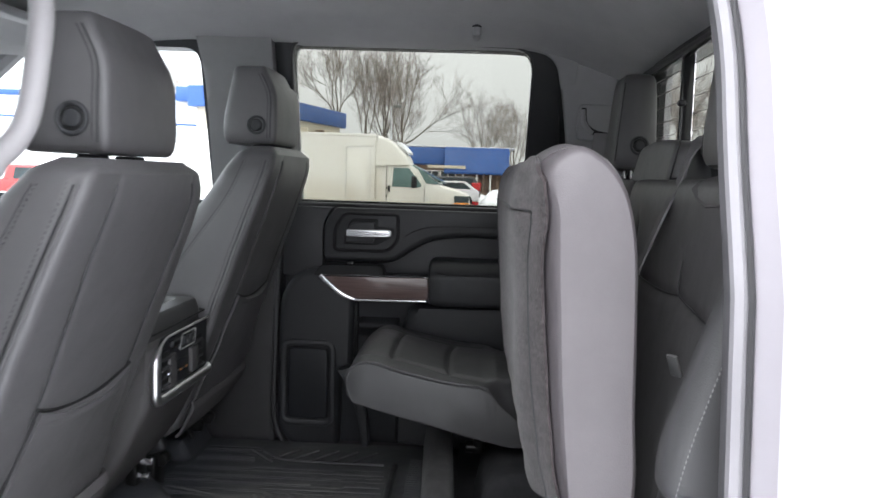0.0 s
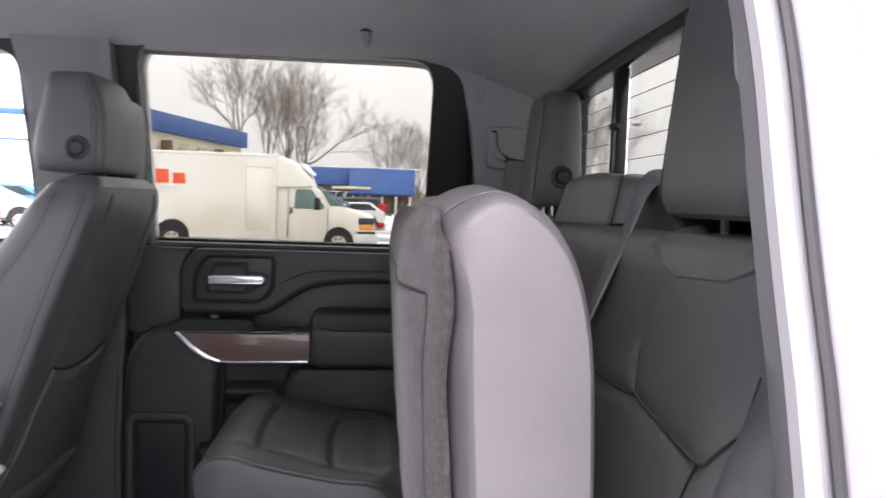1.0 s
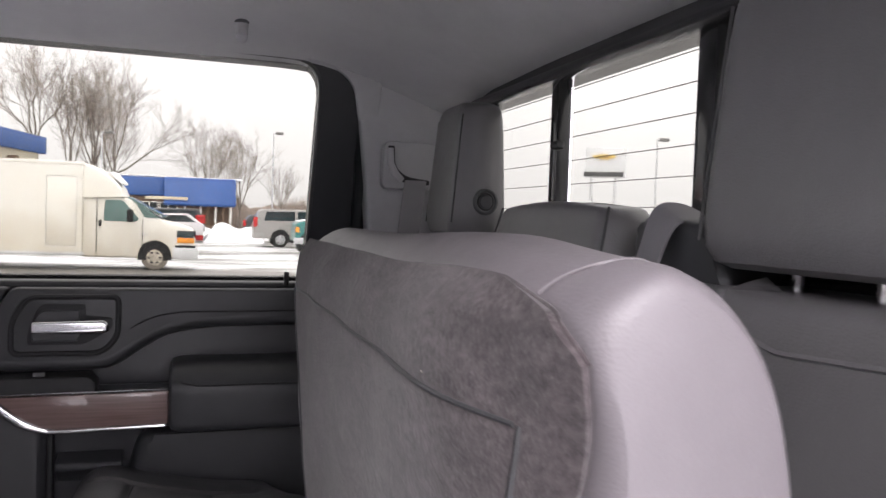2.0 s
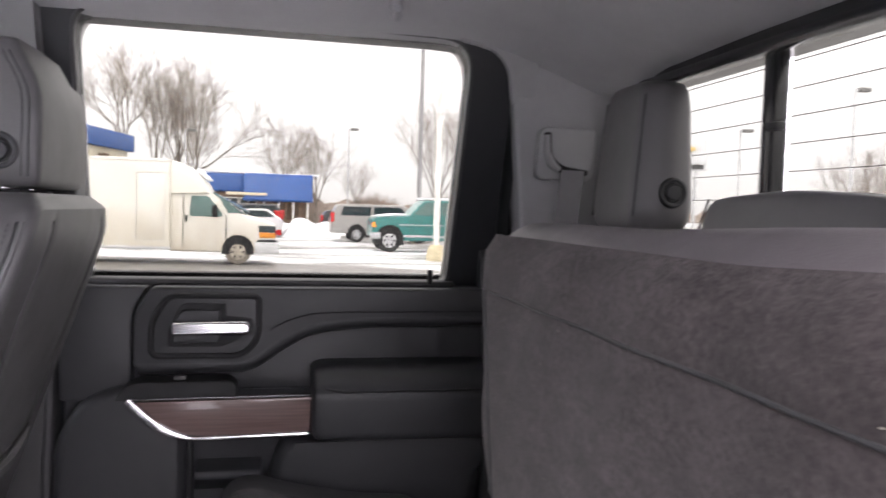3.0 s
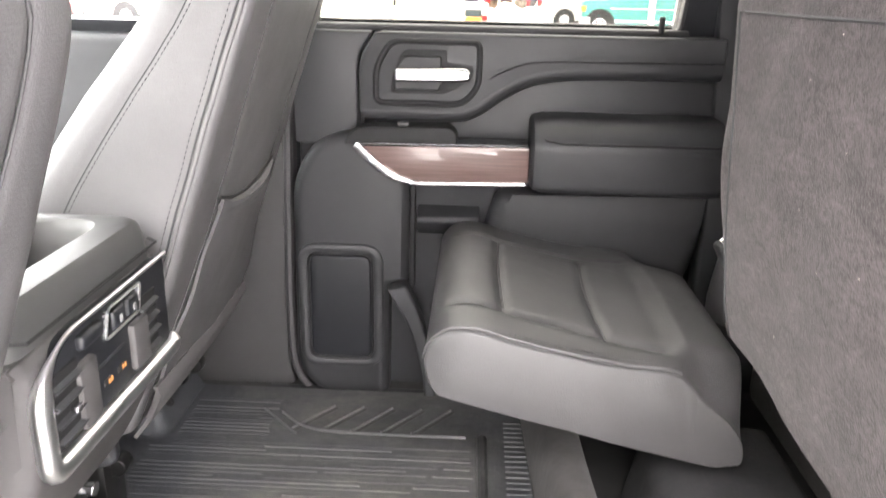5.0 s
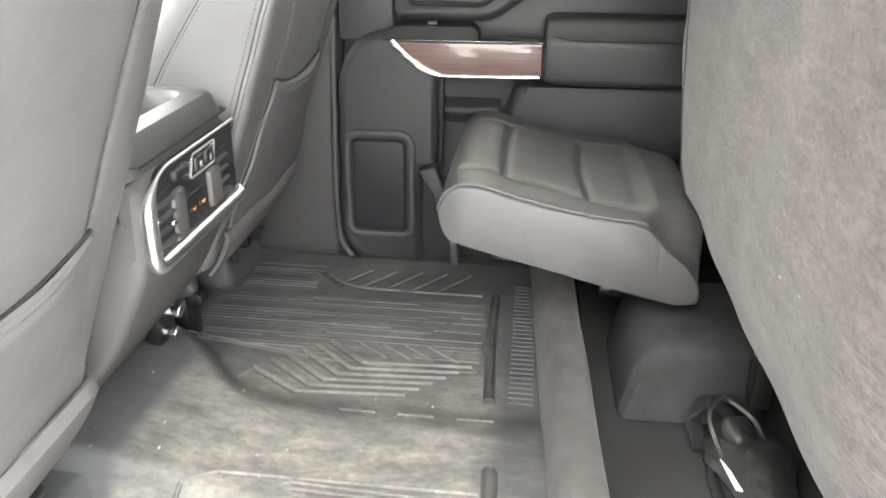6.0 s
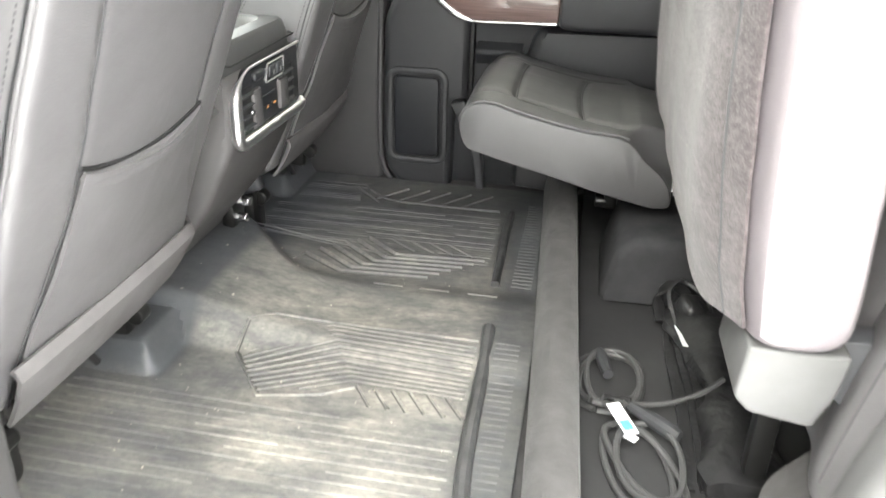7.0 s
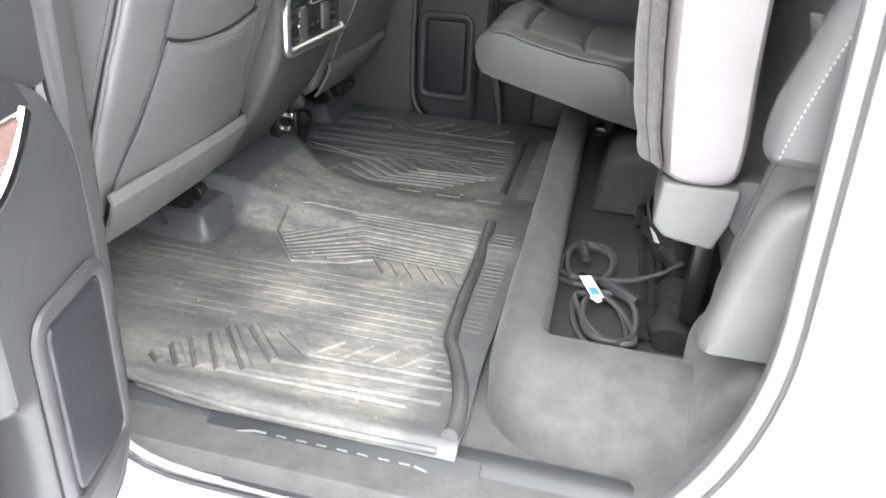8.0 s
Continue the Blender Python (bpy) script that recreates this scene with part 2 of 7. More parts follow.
def glass(name, tint):
    m = bpy.data.materials.new(name)
    m.use_nodes = True
    nt = m.node_tree
    nt.nodes.remove(nt.nodes["Principled BSDF"])
    clear, gloss, mix, edge = (nt.nodes.new(k) for k in ("ShaderNodeBsdfTransparent", "ShaderNodeBsdfGlossy", "ShaderNodeMixShader", "ShaderNodeLayerWeight"))
    power, ramp = nt.nodes.new("ShaderNodeMath"), nt.nodes.new("ShaderNodeMapRange")
    power.operation, power.inputs[1].default_value = "POWER", 5.0
    ramp.inputs[3].default_value, ramp.inputs[4].default_value = 0.004, 0.4
    edge.inputs[0].default_value = 0.5
    clear.inputs[0].default_value = (*tint, 1)
    gloss.inputs["Roughness"].default_value = 0.0
    nt.links.new(edge.outputs["Facing"], power.inputs[0])
    nt.links.new(power.outputs[0], ramp.inputs[0])
    nt.links.new(ramp.outputs[0], mix.inputs[0])
    nt.links.new(clear.outputs[0], mix.inputs[1])
    nt.links.new(gloss.outputs[0], mix.inputs[2])
    nt.links.new(mix.outputs[0], nt.nodes["Material Output"].inputs[0])
    return m


def dusty_rubber(name, low, high, dust):
    """Black rubber with pale, scuffed dust lying on it in patches, thickest where feet tread."""
    m = surface(name, (0.043, 0.046, 0.052), 0.5, grain=0.25, grain_scale=700, relief=0.1, relief_scale=30)
    nt = m.node_tree
    b = nt.nodes["Principled BSDF"]
    geo, axes = nt.nodes.new("ShaderNodeNewGeometry"), nt.nodes.new("ShaderNodeSeparateXYZ")
    nt.links.new(geo.outputs["Position"], axes.inputs[0])
    old = b.inputs["Base Color"].links[0].from_socket

    def ramp(socket, f0, f1, t0, t1):
        r = nt.nodes.new("ShaderNodeMapRange")
        for i, v in enumerate((f0, f1, t0, t1)):
            r.inputs[i + 1].default_value = v
        nt.links.new(socket, r.inputs[0])
        return r.outputs[0]

    def sum_of(kind, a, c):
        n = nt.nodes.new("ShaderNodeMath")
        n.operation = kind
        nt.links.new(a, n.inputs[0])
        if isinstance(c, float):
            n.inputs[1].default_value = c
        else:
            nt.links.new(c, n.inputs[1])
        return n.outputs[0]

    def speckle(scale, stretch, detail):
        mp, tex = nt.nodes.new("ShaderNodeMapping"), nt.nodes.new("ShaderNodeTexNoise")
        mp.inputs["Scale"].default_value = stretch
        tex.inputs["Scale"].default_value, tex.inputs["Detail"].default_value, tex.inputs["Roughness"].default_value = scale, detail, 0.70
        nt.links.new(geo.outputs["Position"], mp.inputs["Vector"])
        nt.links.new(mp.outputs[0], tex.inputs["Vector"])
        return tex.outputs[0]

    factor = ramp(speckle(3.6, (1, 1.3, 1), 7), 0.33, 0.58, low, 1.0)
    factor = sum_of("MULTIPLY", factor, ramp(speckle(17.0, (0.5, 1.5, 1), 9), 0.33, 0.62, low, high))
    factor = sum_of("MULTIPLY", factor, ramp(speckle(110.0, (0.6, 1.3, 1), 5), 0.38, 0.62, 0.55, 1.0))
    # the foot well beside the open door is the most trodden, with a ragged border
    across = sum_of("ADD", axes.outputs[1], sum_of("MULTIPLY", speckle(4.0, (1, 1, 1), 6), 0.5))
    factor = sum_of("MULTIPLY", factor, ramp(across, 0.66, 0.20, 0.36, 1.0))
    factor = sum_of("MULTIPLY", factor, ramp(axes.outputs[1], -0.66, -0.76, 1.0, 0.55))
    factor = sum_of("MULTIPLY", factor, ramp(axes.outputs[0], 0.18, 0.225, 1.0, 0.3))
    factor = sum_of("MULTIPLY", factor, ramp(axes.outputs[0], -0.16, -0.36, 1.0, 0.5))
    # nobody treads on the moulded boxes under the front seats
    on_box = sum_of("MULTIPLY", ramp(axes.outputs[0], -0.315, -0.338, 0.0, 1.0), ramp(axes.outputs[1], -0.325, -0.305, 0.0, 1.0))
    factor = sum_of("MULTIPLY", factor, ramp(on_box, 0.0, 1.0, 1.0, 0.12))
    mix = nt.nodes.new("ShaderNodeMixRGB")
    nt.links.new(factor, mix.inputs[0])
    nt.links.new(old, mix.inputs[1])
    mix.inputs[2].default_value = (*dust, 1)
    nt.links.new(mix.outputs[0], b.inputs["Base Color"])
    return m


def flock():
    """Grey-brown napped fabric, brushed sideways, with lint in it."""
    m = surface("grey_flock_fabric", (0.0465, 0.0385, 0.0400), 1.0, vary=0.18, scale=7, grain=0.6, grain_scale=360, sheen=0.15, spec=0.05)
    nt = m.node_tree
    b = nt.nodes["Principled BSDF"]
    tc = next(n for n in nt.nodes if n.type == "TEX_COORD")
    old = b.inputs["Base Color"].links[0].from_socket
    for scale, stretch, f0, f1, t0, t1 in ((30.0, (1, 0.55, 1.5), 0.36, 0.66, 0.78, 1.25), (170.0, (1, 0.75, 1.1), 0.36, 0.64, 0.66, 1.36)):
        mp, tex, rg, mul = nt.nodes.new("ShaderNodeMapping"), nt.nodes.new("ShaderNodeTexNoise"), nt.nodes.new("ShaderNodeMapRange"), nt.nodes.new("ShaderNodeMixRGB")
        mp.inputs["Scale"].default_value = stretch
        tex.inputs["Scale"].default_value, tex.inputs["Detail"].default_value, tex.inputs["Roughness"].default_value = scale, 5, 0.65
        for i, v in enumerate((f0, f1, t0, t1)):
            rg.inputs[i + 1].default_value = v
        mul.blend_type, mul.inputs[0].default_value = "MULTIPLY", 1.0
        nt.links.new(tc.outputs["Object"], mp.inputs["Vector"])
        nt.links.new(mp.outputs[0], tex.inputs["Vector"])
        nt.links.new(tex.outputs[0], rg.inputs[0])
        nt.links.new(old, mul.inputs[1])
        nt.links.new(rg.outputs[0], mul.inputs[2])
        old = mul.outputs[0]
    nt.links.new(old, b.inputs["Base Color"])
    return m


def wood_trim():
    m = surface("wood_trim", (0.085, 0.05, 0.042), 0.22, coat=0.8, vary=0.3, scale=8)
    nt = m.node_tree
    b = nt.nodes["Principled BSDF"]
    tc = next(n for n in nt.nodes if n.type == "TEX_COORD")
    mp, tex, mix = nt.nodes.new("ShaderNodeMapping"), nt.nodes.new("ShaderNodeTexNoise"), nt.nodes.new("ShaderNodeMixRGB")
    mp.inputs["Scale"].default_value = (4, 60, 120)
    tex.inputs["Scale"].default_value, tex.inputs["Detail"].default_value = 2.0, 5
    nt.links.new(tc.outputs["Object"], mp.inputs["Vector"])
    nt.links.new(mp.outputs[0], tex.inputs["Vector"])
    nt.links.new(tex.outputs[0], mix.inputs[0])
    mix.inputs[1].default_value, mix.inputs[2].default_value = (0.085, 0.052, 0.047, 1), (0.20, 0.13, 0.116, 1)
    nt.links.new(mix.outputs[0], b.inputs["Base Color"])
    return m


def snowy_ground():
    """Wet asphalt with trodden snow lying on it in long patches."""
    m = surface("snowy_asphalt", (0.165, 0.155, 0.145), 0.5, scale=0.5, grain=0.3, grain_scale=60)
    nt = m.node_tree
    b = nt.nodes["Principled BSDF"]
    tc = next(n for n in nt.nodes if n.type == "TEX_COORD")
    old = b.inputs["Base Color"].links[0].from_socket
    mp, tex, rmp, mix = nt.nodes.new("ShaderNodeMapping"), nt.nodes.new("ShaderNodeTexNoise"), nt.nodes.new("ShaderNodeMapRange"), nt.nodes.new("ShaderNodeMixRGB")
    mp.inputs["Scale"].default_value = (0.06, 0.16, 1)
    tex.inputs["Scale"].default_value, tex.inputs["Detail"].default_value, tex.inputs["Roughness"].default_value = 1.6, 8, 0.6
    rmp.inputs[1].default_value, rmp.inputs[2].default_value = 0.46, 0.60
    nt.links.new(tc.outputs["Object"], mp.inputs["Vector"])
    nt.links.new(mp.outputs[0], tex.inputs["Vector"])
    nt.links.new(tex.outputs[0], rmp.inputs[0])
    nt.links.new(rmp.outputs[0], mix.inputs[0])
    nt.links.new(old, mix.inputs[1])
    mix.inputs[2].default_value = (0.78, 0.79, 0.81, 1)
    nt.links.new(mix.outputs[0], b.inputs["Base Color"])
    return m


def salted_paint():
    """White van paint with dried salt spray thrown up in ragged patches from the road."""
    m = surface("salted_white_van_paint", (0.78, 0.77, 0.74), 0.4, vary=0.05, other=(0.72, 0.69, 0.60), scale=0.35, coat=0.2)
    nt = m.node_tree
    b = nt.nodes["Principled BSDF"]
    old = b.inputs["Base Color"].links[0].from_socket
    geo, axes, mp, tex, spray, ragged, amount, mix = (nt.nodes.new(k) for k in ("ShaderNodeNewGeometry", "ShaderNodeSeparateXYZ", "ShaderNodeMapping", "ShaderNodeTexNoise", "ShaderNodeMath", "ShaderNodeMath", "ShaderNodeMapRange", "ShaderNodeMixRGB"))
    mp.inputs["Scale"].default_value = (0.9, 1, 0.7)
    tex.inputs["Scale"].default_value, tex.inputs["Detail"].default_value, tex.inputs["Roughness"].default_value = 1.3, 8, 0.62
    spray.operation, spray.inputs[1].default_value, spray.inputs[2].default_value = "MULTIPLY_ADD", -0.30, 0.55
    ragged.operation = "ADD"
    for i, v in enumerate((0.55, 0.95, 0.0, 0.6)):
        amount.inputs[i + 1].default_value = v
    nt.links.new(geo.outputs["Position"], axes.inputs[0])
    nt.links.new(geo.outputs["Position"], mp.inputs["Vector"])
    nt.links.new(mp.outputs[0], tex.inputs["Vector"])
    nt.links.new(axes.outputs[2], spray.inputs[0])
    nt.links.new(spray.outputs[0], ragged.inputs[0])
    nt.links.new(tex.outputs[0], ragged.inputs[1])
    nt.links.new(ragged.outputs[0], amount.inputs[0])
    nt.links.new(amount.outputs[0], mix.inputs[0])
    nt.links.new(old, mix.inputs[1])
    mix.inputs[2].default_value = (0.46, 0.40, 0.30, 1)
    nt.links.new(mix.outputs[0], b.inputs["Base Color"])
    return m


LEATHER = surface("black_leather", (0.094, 0.091, 0.094), 0.45, vary=0.10, scale=5, grain=0.2, grain_scale=520, relief=0.05, relief_scale=11, cells=True)
WORN_LEATHER = surface("dusty_black_leather", (0.108, 0.097, 0.103), 0.50, vary=0.10, scale=7, grain=0.2, grain_scale=520, relief=0.05, relief_scale=11, cells=True)
WORN_PIPING = surface("rubbed_leather_piping", (0.165, 0.158, 0.16), 0.75, vary=0.3, scale=40)
SEAM = surface("leather_seam", (0.028, 0.028, 0.03), 0.6, grain=0.3, grain_scale=800)
STITCH = surface("pale_stitching", (0.2, 0.2, 0.2), 0.7)
PLASTIC = surface("black_grained_plastic", (0.031, 0.032, 0.035), 0.5, vary=0.12, grain=0.25, grain_scale=1100, cells=True, spec=0.4)
SOFT_BLACK = surface("soft_black_trim", (0.014, 0.015, 0.018), 0.42, vary=0.12, grain=0.2, grain_scale=900, cells=True, spec=0.4)
DOOR_BLACK = surface("black_door_trim", (0.029, 0.0295, 0.032), 0.46, vary=0.12, grain=0.22, grain_scale=1000, cells=True, spec=0.4)
SPEAKER = surface("black_speaker_cover", (0.014, 0.015, 0.018), 0.4, vary=0.1, spec=0.35)
CONSOLE_GREY = surface("charcoal_console_plastic", (0.062, 0.059, 0.060), 0.55, vary=0.12, grain=0.25, grain_scale=1100, cells=True, spec=0.4)
CLEAN_LEATHER = surface("clean_black_leather", (0.052, 0.051, 0.053), 0.45, vary=0.10, scale=5, grain=0.2, grain_scale=520, relief=0.05, relief_scale=11, cells=True)
CHARCOAL = surface("charcoal_pillar_plastic", (0.042, 0.041, 0.042), 0.55, vary=0.12, grain=0.25, grain_scale=1100, cells=True, spec=0.4)
GLOSS_BLACK = surface("gloss_black_plastic", (0.015, 0.015, 0.017), 0.18, vary=0.1)
GROOVE = surface("dark_groove", (0.008, 0.008, 0.009), 0.7)
GREY_TRIM = surface("grey_pillar_trim", (0.295, 0.292, 0.30), 0.62, vary=0.08, grain=0.2, grain_scale=1000)
PILLAR_GREY = surface("mid_grey_pillar_trim", (0.21, 0.208, 0.214), 0.66, vary=0.08, grain=0.2, grain_scale=1000)
HEADLINER_CLOTH = surface("grey_headliner_cloth", (0.345, 0.34, 0.35), 0.95, vary=0.06, scale=9, grain=0.3, grain_scale=1300, sheen=0.2)
HANDLE_GREY = surface("pale_grey_handle_plastic", (0.36, 0.345, 0.35), 0.5, vary=0.06)
CARPET = surface("charcoal_carpet", (0.066, 0.064, 0.064), 1.0, vary=0.20, scale=22, grain=0.5, grain_scale=600, relief=0.15, relief_scale=90, sheen=0.1, spec=0.1)
# the bin carpet again at about half its brightness, for one inner box
DARK_CARPET = surface("darker_carpet", (0.030, 0.030, 0.032), 1.0, vary=0.2, scale=16, grain=0.5, grain_scale=600, relief=0.15, relief_scale=90, spec=0.1)
FLOCK = flock()
SKIRT = surface("grey_skirt_fabric", (0.105, 0.100, 0.102), 0.95, vary=0.15, scale=12, grain=0.6, grain_scale=600, spec=0.15)
RUBBER = dusty_rubber("floor_mat_rubber", 0.22, 1.0, (0.315, 0.296, 0.258))
RIB_RUBBER = dusty_rubber("scuffed_rib_rubber", 0.24, 1.0, (0.355, 0.334, 0.290))
WORN_RUBBER = surface("worn_black_rubber", (0.06, 0.06, 0.061), 0.5, vary=0.35, scale=14, grain=0.25, grain_scale=500, other=(0.028, 0.028, 0.029))
# dark rubber for the shade painted beside the mat treads
TREAD_SHADE_RUBBER = surface("tread_shade_rubber", (0.055, 0.053, 0.050), 0.6, vary=0.3, scale=30)
CLEAN_RUBBER = surface("clean_black_rubber", (0.022, 0.022, 0.023), 0.6)
BLACK_METAL = surface("black_painted_steel", (0.02, 0.02, 0.02), 0.35, metal=0.6)
CHROME = surface("satin_chrome", (0.75, 0.75, 0.77), 0.16, metal=1.0, vary=0.05)
WOOD = wood_trim()
BELT = surface("grey_belt_webbing", (0.16, 0.155, 0.163), 0.75, vary=0.1, grain=0.5, grain_scale=700)
PAINT = surface("white_car_paint", (0.64, 0.63, 0.65), 0.3, coat=0.4, vary=0.02)
# white body paint as it looks in shade, mixed as a mauve grey
JAMB_SHADE_PAINT = surface("shaded_jamb_paint", (0.42, 0.395, 0.425), 0.6, vary=0.04)
EDGE_GREY = surface("grey_edge_trim", (0.085, 0.083, 0.088), 0.6, vary=0.06, grain=0.2, grain_scale=1000)
BEAD = surface("mauve_grey_seal_bead", (0.24, 0.23, 0.245), 0.6, vary=0.1)
SEAL = surface("door_seal_rubber", (0.035, 0.034, 0.036), 0.6, vary=0.1)
TINTED = glass("tinted_glass", (0.45, 0.452, 0.428))
CLEAR = glass("clear_glass", (0.93, 0.95, 0.945))
LIGHT_GREY = surface("pale_grey_plastic", (0.064, 0.064, 0.064), 0.6, vary=0.12, scale=12)
CORD = surface("grey_cord", (0.048, 0.048, 0.049), 0.6)
TAG = surface("white_tag", (0.75, 0.76, 0.78), 0.5)
BLUE_INK = surface("blue_print", (0.08, 0.25, 0.5), 0.5)
DEFROST = surface("heating_wire", (0.13, 0.11, 0.10), 0.6)
TRAY_GLOSS = surface("glossy_grey_plastic", (0.060, 0.060, 0.060), 0.56, vary=0.1)
SATIN = surface("brushed_chrome", (0.82, 0.82, 0.83), 0.34, metal=1.0, vary=0.04)
LED = surface("orange_print", (0.6, 0.25, 0.08), 0.5)
BAG = surface("black_vinyl_bag", (0.012, 0.012, 0.013), 0.48, relief=0.35, relief_scale=22)
GROUND = snowy_ground()
SNOW = surface("snow", (0.82, 0.83, 0.86), 0.8, vary=0.05, relief=0.5, relief_scale=3, scale=0.8)
BLUE_PANEL = surface("blue_metal_fascia", (0.030, 0.088, 0.28), 0.45, vary=0.1, scale=0.4)
CREAM = surface("cream_wall", (0.62, 0.57, 0.45), 0.8, vary=0.08, scale=0.6)
WHITE_WALL = surface("white_wall_panel", (0.8, 0.8, 0.8), 0.6, vary=0.04, scale=0.3)
BROWN_WALL = surface("brown_brick_wall", (0.16, 0.11, 0.08), 0.85, vary=0.3, scale=2)
DARK_GLASS = surface("dark_window_glass", (0.03, 0.04, 0.045), 0.08, vary=0.2, scale=0.5)
TEAL_GLASS = surface("greenish_window_glass", (0.13, 0.20, 0.19), 0.08, vary=0.3, scale=0.9)
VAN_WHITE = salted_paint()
TYRE = surface("tyre_rubber", (0.03, 0.03, 0.03), 0.8, vary=0.4, scale=8)
SALTY_TYRE = surface("salt_covered_tyre", (0.20, 0.18, 0.155), 0.9, vary=0.3, scale=6)
SALTY = surface("salt_covered_wheel", (0.42, 0.38, 0.32), 0.8, vary=0.3, scale=6)
RIM = surface("alloy_wheel", (0.5, 0.5, 0.52), 0.35, metal=0.8)
BARK = surface("grey_brown_bark", (0.19, 0.16, 0.14), 0.95, vary=0.3, scale=1.5)
TWIG = surface("fine_twigs", (0.29, 0.25, 0.225), 0.95, vary=0.25, scale=0.8)
BRUSH = surface("brown_brush", (0.34, 0.28, 0.24), 0.95, vary=0.3, scale=0.7)
POLE = surface("galvanised_pole", (0.56, 0.57, 0.58), 0.5, metal=0.1)
GREY_POLE = surface("grey_painted_pole", (0.30, 0.295, 0.30), 0.6, vary=0.08)
LAMP_GREY = surface("weathered_lamp_housing", (0.20, 0.195, 0.19), 0.6, vary=0.1)
WHITE_POLE = surface("white_painted_pole", (0.78, 0.76, 0.72), 0.5)
CONCRETE = surface("yellowed_concrete", (0.55, 0.48, 0.33), 0.9, vary=0.25, scale=4)


def paint(name, col, rough=0.3):
    return surface(name, col, rough, coat=0.5, vary=0.08, scale=1.2)


TEAL, SILVER, RED, BLUE_CAR, TAN_CAR, DARK_CAR = (paint(n, c) for n, c in (
    ("teal_car_paint", (0.03, 0.17, 0.16)), ("silver_car_paint", (0.30, 0.29, 0.28)), ("red_car_paint", (0.45, 0.03, 0.03)),
    ("blue_car_paint", (0.03, 0.16, 0.42)), ("tan_car_paint", (0.42, 0.37, 0.32)), ("dark_car_paint", (0.05, 0.05, 0.055))))
RED_LAMP = surface("red_lamp_lens", (0.5, 0.03, 0.03), 0.2)
AMBER_LAMP = surface("amber_lamp_lens", (0.75, 0.28, 0.04), 0.25)
ORANGE_SHAPE = surface("orange_red_decal", (0.75, 0.1, 0.03), 0.5)
GOLD_SHAPE = surface("gold_decal", (0.65, 0.45, 0.12), 0.4)
GREY_SIGN = surface("grey_sign_face", (0.66, 0.67, 0.68), 0.5)

# ---- ground ----
ground = solo("ground", sheet(lambda u, v: (u, v, 0.0), [-900, -120, -40, 0, 40, 120, 900], [-900, -120, -40, 0, 40, 120, 900]), GROUND,
              "parking lot of wet asphalt half covered by trodden snow", "ground", kind="structure")

# ---- cab of the pickup: shell ----
LEAN_IN = 0.30          # the sides lean inwards above the belt line
BELT_Z = 1.60
SIDE_OPENING = rounded([(-0.195, 2.055), (-0.195, 1.40), (-0.225, 0.81), (0.50, 0.80), (0.653, 1.06), (0.639, 1.48), (0.631, 1.70), (0.632, 1.85), (0.597, 2.045)],
                       [0.10, 0.2, 0.16, 0.22, 0.2, 0.2, 0.06, 0.06, 0.08], 8)


def to_rect(pts, x0, z0, x1, z1):
    """Each point pushed out from the middle onto a rectangle."""
    cx, cz = 0.23, 1.45
    out = []
    for x, z in pts:
        dx, dz = x - cx, z - cz
        k = min((x1 - cx) / dx if dx > 1e-6 else (x0 - cx) / dx if dx < -1e-6 else 9e9,
                (z1 - cz) / dz if dz > 1e-6 else (z0 - cz) / dz if dz < -1e-6 else 9e9)
        out.append((cx + dx * k, cz + dz * k))
    return out


def tuck(y, z):
    return y - LEAN_IN * max(0.0, z - BELT_Z)


def side_rings(rows, sign):
    """Skins together outlines, each given with its distance from the middle of the cab."""
    bm = bmesh.new()
    made = [[bm.verts.new((x, sign * tuck(y, z), z)) for x, z in pts] for pts, y in rows]
    for a, b in zip(made, made[1:]):
        for i in range(len(a)):
            bm.faces.new((a[i], a[(i + 1) % len(a)], b[(i + 1) % len(a)], b[i]))
    return bm


